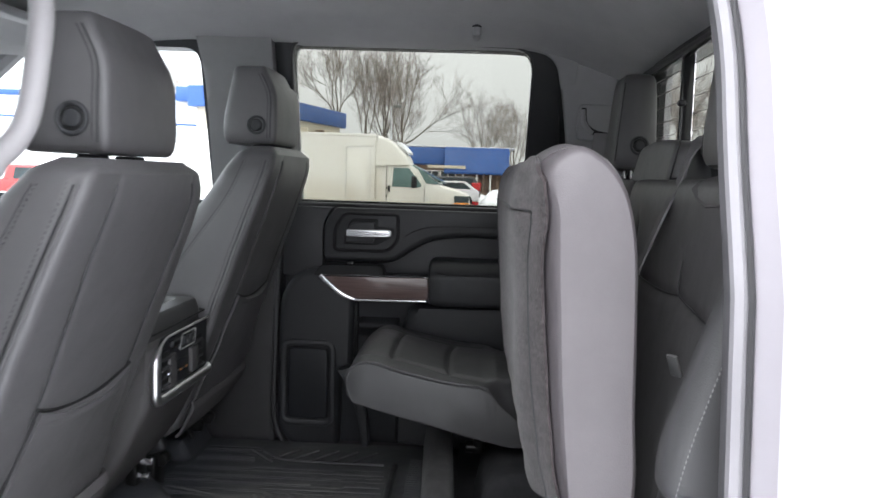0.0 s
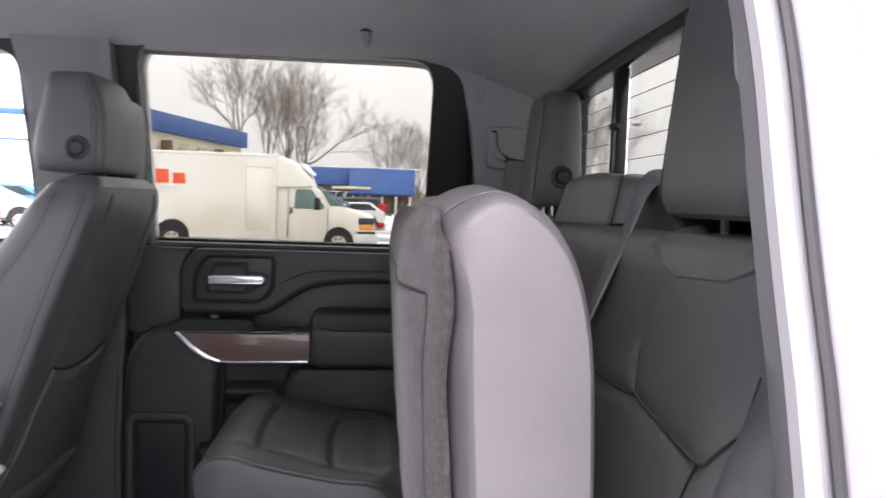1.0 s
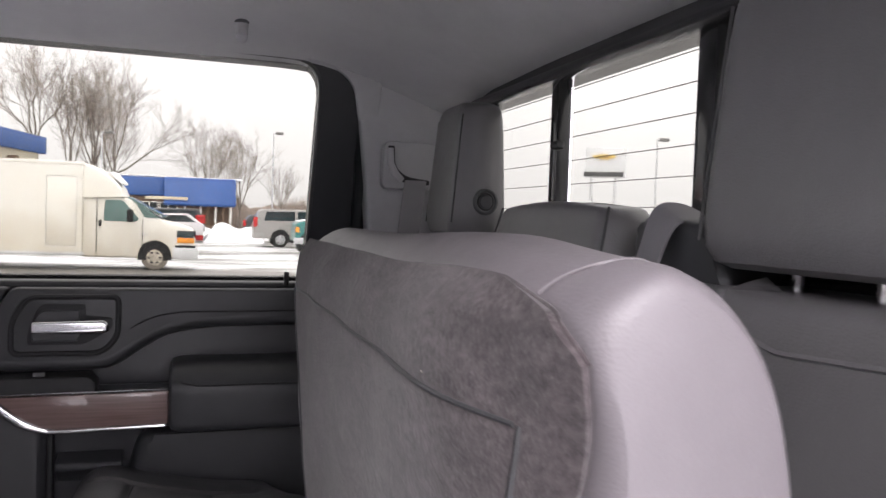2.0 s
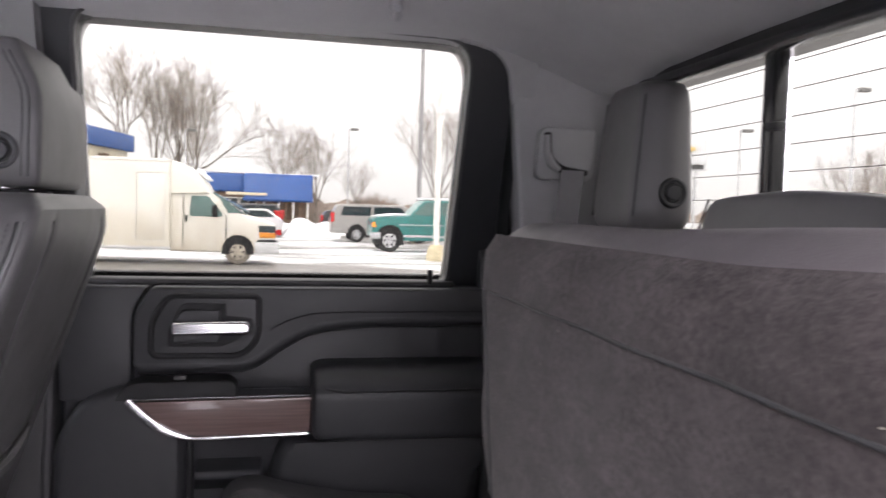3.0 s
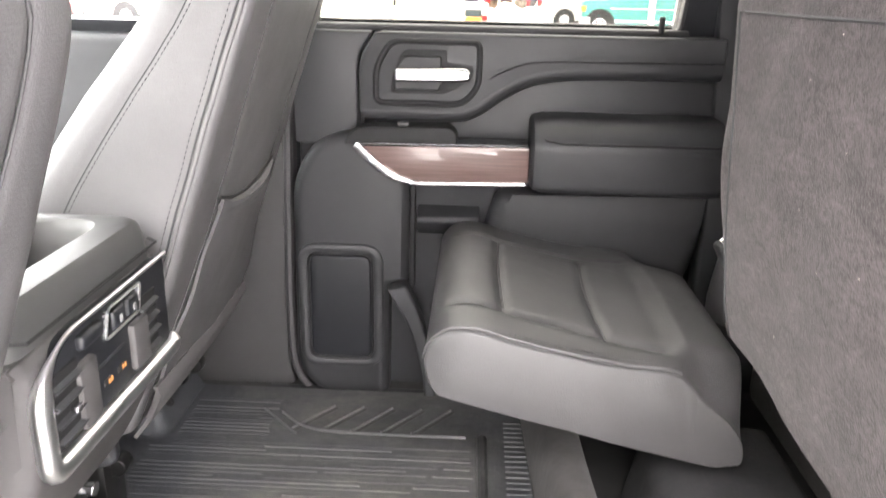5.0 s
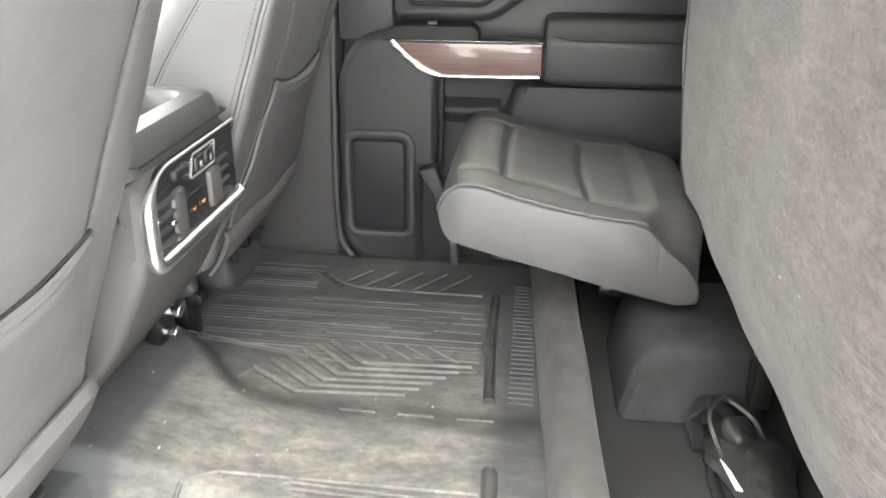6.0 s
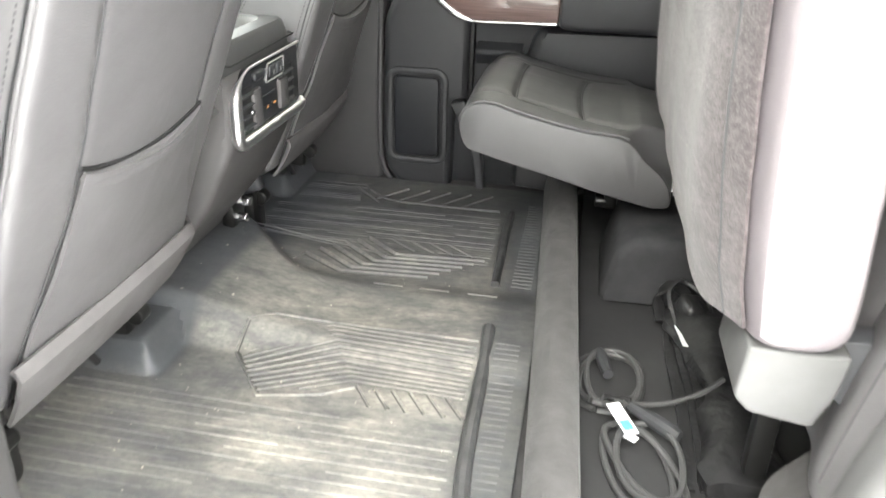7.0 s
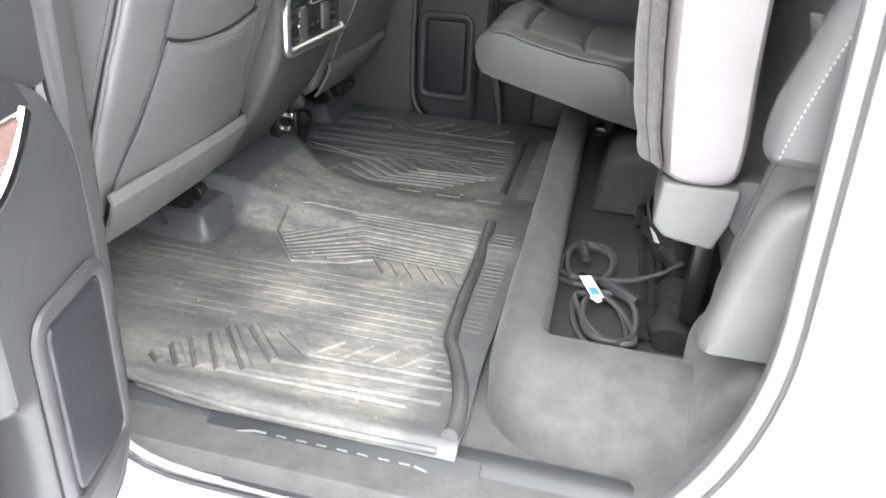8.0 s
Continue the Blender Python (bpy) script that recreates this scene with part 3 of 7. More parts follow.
def body_side(sign, name):
    side = thing(name, "white painted side of the pickup cab round its rear door opening", "wall", (0.2, sign * 0.95, 0.5), kind="structure")
    # the rim over the closed door sits a little higher
    hole = [(x, z + (0.018 * smooth(z, 1.92, 2.03) if sign > 0 else 0.0)) for x, z in SIDE_OPENING]
    outer = to_rect(offset(hole, 0.055), -0.40, 0.52, 0.93, 2.13)
    part("painted_skin", side_rings([(offset(hole, 0.025), 0.905), (offset(hole, 0.030), 0.925), (offset(hole, 0.042), 0.938), (outer, 0.96), (outer, 0.90)], sign), PAINT, side)
    part("door_seal", tube([(x, sign * tuck(0.846, z), z) for x, z in offset(hole, 0.008)], 0.011, 8, True), BEAD, side, "grey rubber door seal bead")
    # the jamb is white paint too; its shade is in the colour
    part("shaded_jamb", side_rings([(offset(hole, 0.014), 0.852), (offset(hole, 0.017), 0.868), (offset(hole, 0.020), 0.88), (offset(hole, 0.023), 0.892), (offset(hole, 0.026), 0.907)], sign), JAMB_SHADE_PAINT, side, "white painted door jamb with its shade put into the colour")
    part("strip_groove", tube([(x, sign * tuck(0.862, z), z) for x, z in offset(hole, 0.012)], 0.0035, 6, True), SEAL, side)
    part("inner_edge_trim", side_rings([(offset(hole, 0.014), 0.85), (offset(hole, -0.002), 0.842), (offset(hole, -0.003), 0.825), (offset(hole, 0.012), 0.80)], sign), PLASTIC if sign > 0 else EDGE_GREY, side, "plastic edge trim")
    # the closed front door beside it
    front = thing("door_front_right" if sign > 0 else "door_front_left", "closed front door with a black inner panel and clear glass", "door", (-0.8, sign * 0.9, 0.6), kind="structure")
    part("outer_panel", box((-0.98, sign * 0.93, 1.06), (1.14, 0.06, 1.08), 0.02), PAINT, front)
    part("inner_panel", box((-0.96, sign * 0.83, 1.20), (1.07, 0.13, 0.76), 0.04, 3), PLASTIC, front)
    part("armrest", box((-0.90, sign * 0.74, 1.30), (0.7, 0.12, 0.10), 0.035, 3), SOFT_BLACK, front)
    ring = ring_plate(rounded([(-0.432, 1.60), (-0.432, 2.045), (-1.02, 2.045), (-1.40, 1.60)], [0.03, 0.05, 0.05, 0.03], 6), rounded([(-0.405, 1.57), (-0.405, 2.075), (-1.02, 2.075), (-1.50, 1.57)], [0.03, 0.03, 0.05, 0.03], 6), "y", 0.79, 0.87)
    shear_y(ring, LEAN_IN, BELT_Z)
    if sign < 0:
        mirror_y(ring)
    part("window_frame", ring, SOFT_BLACK, front, "black window frame")
    pane = prism([(-0.415, 1.58), (-0.415, 2.05), (-1.0, 2.05), (-1.45, 1.58)], "y", 0.862, 0.866)
    shear_y(pane, LEAN_IN, BELT_Z)
    if sign < 0:
        mirror_y(pane)
    g = part("window_pane", pane, CLEAR, front)
    g.visible_shadow = False
    # pillar between the doors
    pil = thing("pillar_trim_b", "grey plastic trim on the middle door pillar", "pillar", (-0.31, sign * 0.75, 0.85), kind="structure")
    up = prism(rounded([(-0.43, 1.55), (-0.205, 1.55), (-0.210, 2.09), (-0.44, 2.09), (-0.425, 1.95)], [0.01, 0.01, 0.01, 0.01, 0.06], 4), "y", 0.772, 0.90, 0.03, 5)
    shear_y(up, LEAN_IN, BELT_Z)
    low = prism(rounded([(-0.46, 0.79), (-0.222, 0.79), (-0.220, 0.95), (-0.212, 1.30), (-0.205, 1.56), (-0.43, 1.56)], [0, 0.03, 0.05, 0.05, 0, 0], 4), "y", 0.755, 0.90, 0.02, 3)
    if sign < 0:
        mirror_y(up), mirror_y(low)
    part("upper_trim", up, PILLAR_GREY, pil)
    part("lower_trim", low, CHARCOAL, pil, "charcoal plastic lower pillar trim")
    # pillar behind the rear door
    pil = thing("pillar_trim_c", "grey plastic trim on the rear cab pillar", "pillar", (0.73, sign * 0.75, 1.0), kind="structure")
    if sign > 0:
        corner = prism(rounded([(0.618, 1.955), (0.66, 1.955), (0.66, 2.09), (0.50, 2.09), (0.50, 2.064), (0.565, 2.056), (0.603, 2.026)], [0.01, 0.01, 0.01, 0.004, 0.02, 0.04, 0.04], 6), "y", 0.782, 0.80, 0.004, 2)
        part("corner_trim", shear_y(corner, LEAN_IN, BELT_Z), GREY_TRIM, pil)
    up = prism(rounded([(0.662, 1.675), (0.90, 1.675), (0.90, 2.06), (0.60, 2.075), (0.638, 1.86)], [0.008, 0.01, 0.02, 0.02, 0.08], 5), "y", 0.745, 0.812, 0.008, 3)
    shear_y(up, 0.20, BELT_Z)
    front = 0.69 if sign < 0 else 0.607
    low = prism(rounded([(front, 0.84), (0.90, 0.84), (0.90, 1.674), (front - 0.022, 1.674), (front, 1.35)], [0.02, 0, 0, 0.006, 0.1], 4), "y", 0.772, 0.83, 0.01, 3)
    if sign < 0:
        up.transform(Matrix.Translation((0.016, 0, 0)))
        mirror_y(up), mirror_y(low)
    part("upper_trim", up, GREY_TRIM, pil)
    part("lower_trim", low, PLASTIC, pil, "black plastic lower pillar trim")
    return side


body_side(1, "wall_right")
body_side(-1, "wall_left")

floor = solo("floor", box((-0.38, 0, 0.815), (2.54, 1.70, 0.07)), CARPET, "cab floor covered with charcoal carpet", "floor", kind="structure")
tunnel = solo("floor_tunnel", prism(rounded([(-0.23, 0.84), (-0.13, 0.90), (0.13, 0.90), (0.23, 0.84)], 0.05, 4), "x", -1.5, -0.50), CARPET, "carpeted hump along the middle of the cab floor", "floor", kind="structure")


def roof_z(x, y):
    flat = 1 - 0.85 * smooth(x, 0.55, 0.84)
    z = 2.175 - 0.04 * flat * smooth(abs(y), 0.2, 0.55) - (0.060 * flat + 0.04 * (1 - flat)) * smooth(abs(y), 0.50, 0.68) - 0.15 * smooth(x, 0.42, 0.88) ** 1.7 - 0.05 * smooth(-x, 0.4, 1.1)
    return z


XS = [-1.1 + 0.04 * i for i in range(51)]
YS = [-0.745 + 0.745 * i / 18 for i in range(37)]
ceiling = solo("ceiling", thicken(sheet(lambda u, v: (u, v, roof_z(u, v)), XS, YS), 0.012), HEADLINER_CLOTH, "pale grey cloth headliner curving down at the edges", "ceiling", kind="structure")
solo("roof", thicken(sheet(lambda u, v: (u, v * 1.08, roof_z(u, v) + 0.045), XS, YS), 0.01), PAINT, "white painted cab roof", "roof", kind="structure")
# side rails where the headliner meets the doors
for sg in (1, -1):
    solo("roof_rail_trim", tube([(x, sg * (0.715 - 0.03 * smooth(x, 0.5, 0.9)), roof_z(x, 0.70) + 0.035) for x in [-1.1 + 0.1 * i for i in range(20)]], 0.028, 10), HEADLINER_CLOTH,
         "grey cloth covered rail along the roof edge", "trim", kind="structure")

solo("headliner_edge", tube([(x, 0.642 - 0.004 * smooth(x, 0.2, 0.5), 2.121 - 0.023 * (x + 0.165)) for x in [-0.215 + 0.04 * i for i in range(19)]], 0.0205, 12), HEADLINER_CLOTH,
     "grey cloth edge of the headliner above the side window", "trim", kind="structure")

# ---- rear wall and window ----
rear = thing("wall_rear", "rear cab wall behind the seats, carpeted below", "wall", (0.9, 0, 0.85), kind="structure")
WIN = rrect(-0.66, 1.675, 0.66, 2.03, 0.03, 6)
OUT = rrect(-0.80, 0.80, 0.80, 2.12, 0.02, 6)
part("panel", ring_plate(WIN, OUT, "x", 0.895, 0.93), PAINT, rear)
part("inner_lining", box((0.875, 0, 1.25), (0.02, 1.56, 0.86), 0.005), CARPET, rear)
window = thing("window_1", "sliding rear cab window with black frames and fine heating wires", "window", (0.87, 0, 1.69), kind="structure")
part("window_frame", ring_plate(rrect(-0.605, 1.72, 0.605, 1.985, 0.03, 6), rrect(-0.70, 1.66, 0.70, 2.04, 0.03, 6), "x", 0.845, 0.90), GLOSS_BLACK, window, "black window surround")
for y, w in ((0.200, 0.026), (-0.190, 0.036)):
    part("mullion", box((0.852, y, 1.85), (0.026, w, 0.29), 0.004), GLOSS_BLACK, window)
part("slider_rail", box((0.842, 0, 1.99), (0.024, 1.28, 0.022), 0.006), GLOSS_BLACK, window)
part("slider_rail", box((0.842, 0, 1.722), (0.024, 1.28, 0.022), 0.006), GLOSS_BLACK, window)
part("latch", box((0.836, 0.176, 1.877), (0.016, 0.026, 0.012), 0.004), PLASTIC, window)
for y0, y1 in ((0.217, 0.60), (-0.172, 0.183), (-0.60, -0.208)):
    part("pane", box((0.866, (y0 + y1) / 2, 1.853), (0.004, y1 - y0, 0.265)), TINTED, window)
    for k in range(7):
        z = 1.742 + 0.0375 * k
        part("heating_wire", box((0.862, (y0 + y1) / 2, z), (0.0014, y1 - y0, 0.0011)), DEFROST, window)

# ---- front end that closes the cab ----
ws = prism([(-0.98, 2.10), (-1.66, 1.52), (-1.665, 1.525), (-0.985, 2.106)], "y", -0.72, 0.72)
front_glass = solo("windshield", ws, CLEAR, "clear sloping windshield", "windshield", kind="structure")
front_glass.visible_shadow = False
for sg in (1, -1):
    solo("pillar_trim_a", tube([(-0.95, sg * 0.71, 2.10), (-1.3, sg * 0.76, 1.82), (-1.66, sg * 0.80, 1.54)], 0.04, 10), GREY_TRIM, "grey trim on the front roof pillar", "pillar", kind="structure")
dash = prism(rounded([(-1.70, 0.85), (-1.22, 0.95), (-1.12, 1.25), (-1.16, 1.46), (-1.30, 1.52), (-1.70, 1.53)], 0.05, 5), "y", -0.79, 0.79, 0.02)
solo("dashboard", dash, PLASTIC, "black plastic dashboard under the windshield", "dashboard", kind="structure")
solo("firewall", box((-1.72, 0, 1.05), (0.05, 1.7, 1.0)), PLASTIC, "dark panel closing the front of the cab", "wall", kind="structure")
for sg in (1, -1):
    solo("sun_visor", box((-0.86, sg * 0.42, 2.085), (0.19, 0.46, 0.022), 0.009, 3, (0, 12, 0)), HEADLINER_CLOTH, "grey cloth sun visor folded up under the roof", "sun visor", group="sun visors")

# assist handle on the driver side pillar
grab = thing("grab_handle", "pale grey upright assist handle on the door pillar", "grab handle", (-0.22, -0.66, 1.66))
grip = spline([(-0.26, -0.655, 1.99), (-0.222, -0.585, 1.965), (-0.202, -0.574, 1.91), (-0.200, -0.590, 1.82), (-0.204, -0.618, 1.735), (-0.222, -0.672, 1.688), (-0.25, -0.72, 1.67)], 6)
part("grip", tube(grip, [0.016 if 4 < i < len(grip) - 8 else 0.022 for i in range(len(grip))], 12, flat=1.0), HANDLE_GREY, grab)
for z, y in ((1.985, 0.665), (1.675, 0.725)):
    part("mount_cover", box((-0.252, -y, z), (0.05, 0.03, 0.075), 0.012, 3), HANDLE_GREY, grab)

# cargo bed behind the cab
bed = thing("cargo_bed", "white painted side of the pickup bed behind the cab", "wall", (1.5, -0.95, 0.7), kind="structure")
part("bed_side", prism(rounded([(0.975, 0.60), (2.7, 0.60), (2.7, 1.42), (0.975, 1.42)], 0.03, 4), "y", -0.985, -0.90, 0.02, 3), PAINT, bed)
part("bed_side", prism(rounded([(0.975, 0.60), (2.7, 0.60), (2.7, 1.42), (0.975, 1.42)], 0.03, 4), "y", 0.90, 0.985, 0.02, 3), PAINT, bed)
part("bed_front", box((1.0, 0, 1.0), (0.05, 1.8, 0.8), 0.01), PAINT, bed)

solo("door_sill_trim", prism(rounded([(0.70, 0.77), (0.705, 0.85), (0.735, 0.862), (0.762, 0.84), (0.90, 0.80), (0.90, 0.77)], 0.012, 4), "x", -0.27, 0.60), PLASTIC, "black plastic sill trim below the closed door", "sill", kind="structure")

# ---- sill of the open door ----
sill = thing("door_sill", "black plastic door sill with an embossed tread plate", "sill", (0.2, -0.8, 0.78), kind="structure")
part("sill_base", prism(rounded([(-0.73, 0.855), (-0.762, 0.862), (-0.80, 0.84), (-0.855, 0.80), (-0.868, 0.77), (-0.70, 0.77)], 0.012, 4), "x", -0.26, 0.62), PLASTIC, sill)
part("tread_plate", prism(rounded([(-0.768, 0.866), (-0.80, 0.848), (-0.853, 0.808), (-0.856, 0.80), (-0.80, 0.835), (-0.765, 0.855)], 0.004, 3), "x", -0.075, 0.335), SOFT_BLACK, sill, "smooth black tread plate")


def on_sill(x, s):
    """A point on the sloping tread plate: s runs from its inner to its outer edge."""
    return (x, -0.775 - 0.075 * s, 0.8655 - 0.056 * s)


part("embossed_line", tube([on_sill(x, s) for x, s in ((-0.02, 0.42), (-0.025, 0.30), (0.0, 0.24), (0.02, 0.24))], 0.0016, 6), STITCH, sill, "pale scuffed embossed line")
part("embossed_line", tube([on_sill(x, s) for x, s in ((0.245, 0.24), (0.262, 0.28), (0.265, 0.34), (0.262, 0.5))], 0.0014, 6), STITCH, sill, "pale scuffed embossed line")
for k in range(7):
    part("embossed_dash", tube([on_sill(0.036 + 0.031 * k, 0.24), on_sill(0.052 + 0.031 * k, 0.24)], 0.0010, 6), STITCH, sill)
    part("embossed_dash", tube([on_sill(0.03 + 0.035 * k, 0.50), on_sill(0.042 + 0.035 * k, 0.51)], 0.0009, 6), STITCH, sill)
for k in range(7):
    part("tread_bar", tube([on_sill(0.02 + 0.035 * k, 0.52), on_sill(0.04 + 0.035 * k, 0.6)], 0.0022, 6), SOFT_BLACK, sill)

# ---- rear doors ----
HINGE = Vector((-0.272, -0.860, 0))
OPEN_ANGLE = -77.0
GLASS = [(-0.165, 1.598), (0.527, 1.598), (0.537, 2.068), (-0.165, 2.078)]


def rear_door(left):
    label = "open rear door with black panel, wood trim and chrome strip" if left else "closed rear door with black panel, wood trim and tinted window"
    d = thing("door_2" if left else "door_1", label, "door", (-0.2, -1.0, 0.8) if left else (0.2, 0.85, 0.8), kind="structure")
    turn = Matrix.Translation(HINGE) @ Matrix.Rotation(radians(OPEN_ANGLE), 4, "Z") @ Matrix.Translation(-HINGE)

    def add(name, bm, material, parent=d, text="", sharp=35.0):
        if left:
            mirror_y(bm)
            bm.transform(turn)
        return part(name, bm, material, parent, text, sharp)

    # main panel, a little deeper than what stands on it
    add("panel", prism(rounded([(-0.205, 0.86), (-0.20, 1.595), (0.605, 1.595), (0.60, 1.20), (0.50, 0.93), (0.38, 0.84), (-0.12, 0.83)], [0.08, 0.008, 0.008, 0.1, 0.1, 0.05, 0.06], 5), "y", 0.786, 0.87, 0.008, 2), PLASTIC)
    # front part of the upper panel, with its seam
    add("upper_front_panel", prism(rounded([(-0.20, 1.38), (-0.20, 1.593), (-0.047, 1.593), (-0.077, 1.55), (-0.077, 1.38)], [0.01, 0.01, 0.01, 0.03, 0.01], 4), "y", 0.745, 0.80, 0.005, 3), DOOR_BLACK)
    # upper shelf that rolls over from the handle towards the back
    add("upper_panel", prism(rounded([(-0.074, 1.440), (-0.074, 1.545), (-0.042, 1.593), (0.603, 1.593), (0.603, 1.532), (0.34, 1.529), (0.255, 1.518), (0.20, 1.492), (0.155, 1.454), (0.125, 1.442)],
                                     [0.01, 0.03, 0.012, 0.008, 0.008, 0.08, 0.06, 0.05, 0.03, 0.02], 7), "y", 0.741, 0.80, 0.006, 3), DOOR_BLACK)
    roll = spline([(-0.066, 1.448, 0), (0.0, 1.4475, 0), (0.10, 1.448, 0), (0.14, 1.456, 0), (0.19, 1.490, 0), (0.25, 1.520, 0), (0.34, 1.533, 0), (0.46, 1.5355, 0), (0.60, 1.537, 0)], 8)
    add("panel_roll", tube([(p.x, 0.762, p.y) for p in roll], 0.0215, 16, flat=1.0), DOOR_BLACK, d, "soft rounded lower edge of the upper panel")
    add("middle_panel", prism(rounded([(-0.07, 1.39), (-0.07, 1.47), (0.19, 1.53), (0.602, 1.545), (0.602, 1.39)], [0.01, 0.03, 0.06, 0.008, 0.008], 4), "y", 0.776, 0.80, 0.006, 2), DOOR_BLACK)
    add("ridge_line", tube(spline([(0.160, 0.7455, 1.500), (0.184, 0.7405, 1.518), (0.226, 0.7395, 1.537), (0.279, 0.7393, 1.545), (0.42, 0.7393, 1.547), (0.60, 0.7393, 1.549)], 5), 0.0014, 6), GROOVE)
    # inner handle
    bez = rounded([(-0.041, 1.472), (-0.041, 1.528), (-0.012, 1.577), (0.152, 1.577), (0.152, 1.497), (0.122, 1.464), (-0.032, 1.464)], [0.012, 0.02, 0.02, 0.014, 0.02, 0.02, 0.01], 5)
    hb = add("handle_bezel", prism(bez, "y", 0.7355, 0.77, 0.004, 3), DOOR_BLACK)
    add("bezel_groove", tube([(x, 0.7350, z) for x, z in bez], 0.0056, 8, True), GROOVE, hb)
    cup = rounded([(-0.012, 1.482), (-0.012, 1.505), (0.004, 1.552), (0.016, 1.563), (0.092, 1.563), (0.092, 1.540), (0.142, 1.535), (0.142, 1.515), (0.115, 1.496), (0.088, 1.482)],
                  [0.006, 0.01, 0.01, 0.01, 0.006, 0.004, 0.008, 0.008, 0.008, 0.008], 4)
    add("handle_cup", prism(cup, "y", 0.7335, 0.76, 0.001, 2), GROOVE, hb)
    add("finger_pad", prism(rounded([(0.0, 1.528), (0.012, 1.552), (0.082, 1.552), (0.082, 1.528)], [0.004, 0.01, 0.004, 0.004], 4), "y", 0.7305, 0.745, 0.004, 3), DOOR_BLACK, hb)
    add("finger_pad", prism(rounded([(-0.004, 1.488), (-0.004, 1.506), (0.084, 1.506), (0.078, 1.488)], 0.004, 4), "y", 0.7305, 0.745, 0.004, 3), DOOR_BLACK, hb)
    add("handle", prism(rounded([(-0.004, 1.506), (-0.004, 1.530), (0.128, 1.533), (0.138, 1.526), (0.138, 1.511), (0.128, 1.506)], [0.006, 0.006, 0.004, 0.005, 0.005, 0.004], 4), "y", 0.710, 0.734, 0.009, 6), CHROME, d, "satin chrome inner door handle")
    # lower front boss that carries the loudspeaker
    boss = [(-0.212, 0.90), (-0.206, 1.31), (-0.165, 1.385), (-0.10, 1.411), (-0.01, 1.413), (0.026, 1.39), (0.026, 1.30), (0.024, 1.105), (-0.014, 1.09), (-0.017, 0.838), (-0.15, 0.835)]
    add("lower_front_panel", prism(rounded(boss, [0.07, 0.09, 0.06, 0.03, 0.02, 0.02, 0.03, 0.012, 0.012, 0.02, 0.06], 6), "y", 0.722, 0.80, 0.024, 6), DOOR_BLACK)
    add("panel_gap", box((0.030, 0.752, 1.20), (0.010, 0.03, 0.22), 0.003), GROOVE)
    sp = add("loudspeaker_grille", prism(rrect(-0.174, 0.940, -0.050, 1.162, 0.020, 6), "y", 0.7135, 0.74, 0.006, 4), SPEAKER, d, "smooth black loudspeaker cover")
    add("grille_ring", tube([(x, 0.7195, z) for x, z in rrect(-0.188, 0.926, -0.036, 1.176, 0.032, 6)], 0.0105, 10, True, 0.75, (0, 1, 0)), DOOR_BLACK, sp)
    add("grille_groove", tube([(x, 0.7188, z) for x, z in rrect(-0.177, 0.937, -0.047, 1.165, 0.024, 6)], 0.0030, 6, True), GROOVE, sp)
    add("panel_gap", tube(spline([(-0.213, 0.757, 1.585), (-0.216, 0.752, 1.40), (-0.220, 0.742, 1.20), (-0.220, 0.738, 0.95), (-0.195, 0.738, 0.865), (-0.14, 0.74, 0.832), (0.0, 0.745, 0.829), (0.25, 0.75, 0.832)], 6), 0.0085, 8), SEAL, d, "black rubber seal round the panel")
    # dark switch ledge over the trim, with the window switch
    # the ledge's near-black colour also stands for the shade in this pocket
    add("switch_ledge", prism(rounded([(-0.10, 1.386), (-0.085, 1.414), (-0.06, 1.421), (0.10, 1.423), (0.115, 1.41), (0.115, 1.386)], [0.005, 0.012, 0.012, 0.01, 0.01, 0.004], 4), "y", 0.711, 0.77, 0.004, 3), GROOVE)
    add("window_switch", box((0.012, 0.722, 1.427), (0.022, 0.012, 0.009), 0.003, 2), LIGHT_GREY)
    # wood and chrome
    trim = rounded([(-0.062, 1.387), (0.252, 1.391), (0.252, 1.324), (0.035, 1.320), (-0.01, 1.338)], [0.004, 0.005, 0.005, 0.05, 0.04], 5)
    wt = add("wood_trim", prism(trim, "y", 0.701, 0.74, 0.004, 3), WOOD, d, "glossy brown wood trim")
    add("chrome_line", tube([(-0.075, 0.704, 1.3905), (0.25, 0.703, 1.394)], 0.0018, 6), CHROME, wt)
    strip = spline([(-0.077, 0.706, 1.388), (-0.045, 0.703, 1.358), (-0.012, 0.702, 1.334), (0.022, 0.702, 1.321), (0.06, 0.702, 1.3175), (0.245, 0.702, 1.3205)], 6)
    k = len(strip)
    add("chrome_strip", tube(strip, [0.0085 if i < k * 0.35 else 0.0085 - 0.005 * min(1, (i - k * 0.35) / (k * 0.3)) for i in range(k)], 8, flat=0.7, up=(0, 1, 0)), CHROME, d, "bright chrome strip under the wood trim")
    # padded armrest
    rings = []
    for x, grow in ((0.252, 0.80), (0.258, 0.92), (0.272, 0.985), (0.30, 1.0), (0.45, 1.0), (0.585, 1.0), (0.605, 0.96)):
        zc, h = 1.379, 0.068 * grow
        pts = rounded([(0.80, zc - h), (0.665, zc - h), (0.656, zc + h * 0.45), (0.70, zc + h), (0.80, zc + h + 0.004)], [0.004, 0.02, 0.02, 0.03, 0.004], 5)
        rings.append([(x, 0.80 - (0.80 - y) * (0.55 + 0.45 * grow), z) for y, z in pts])
    ar = add("armrest", loft(rings), DOOR_BLACK, d, "padded black leather-look armrest")
    add("armrest_seam", tube([(0.262, 0.685, 1.425), (0.278, 0.664, 1.413), (0.31, 0.6565, 1.409), (0.60, 0.6555, 1.410)], 0.0022, 6), GROOVE, ar)
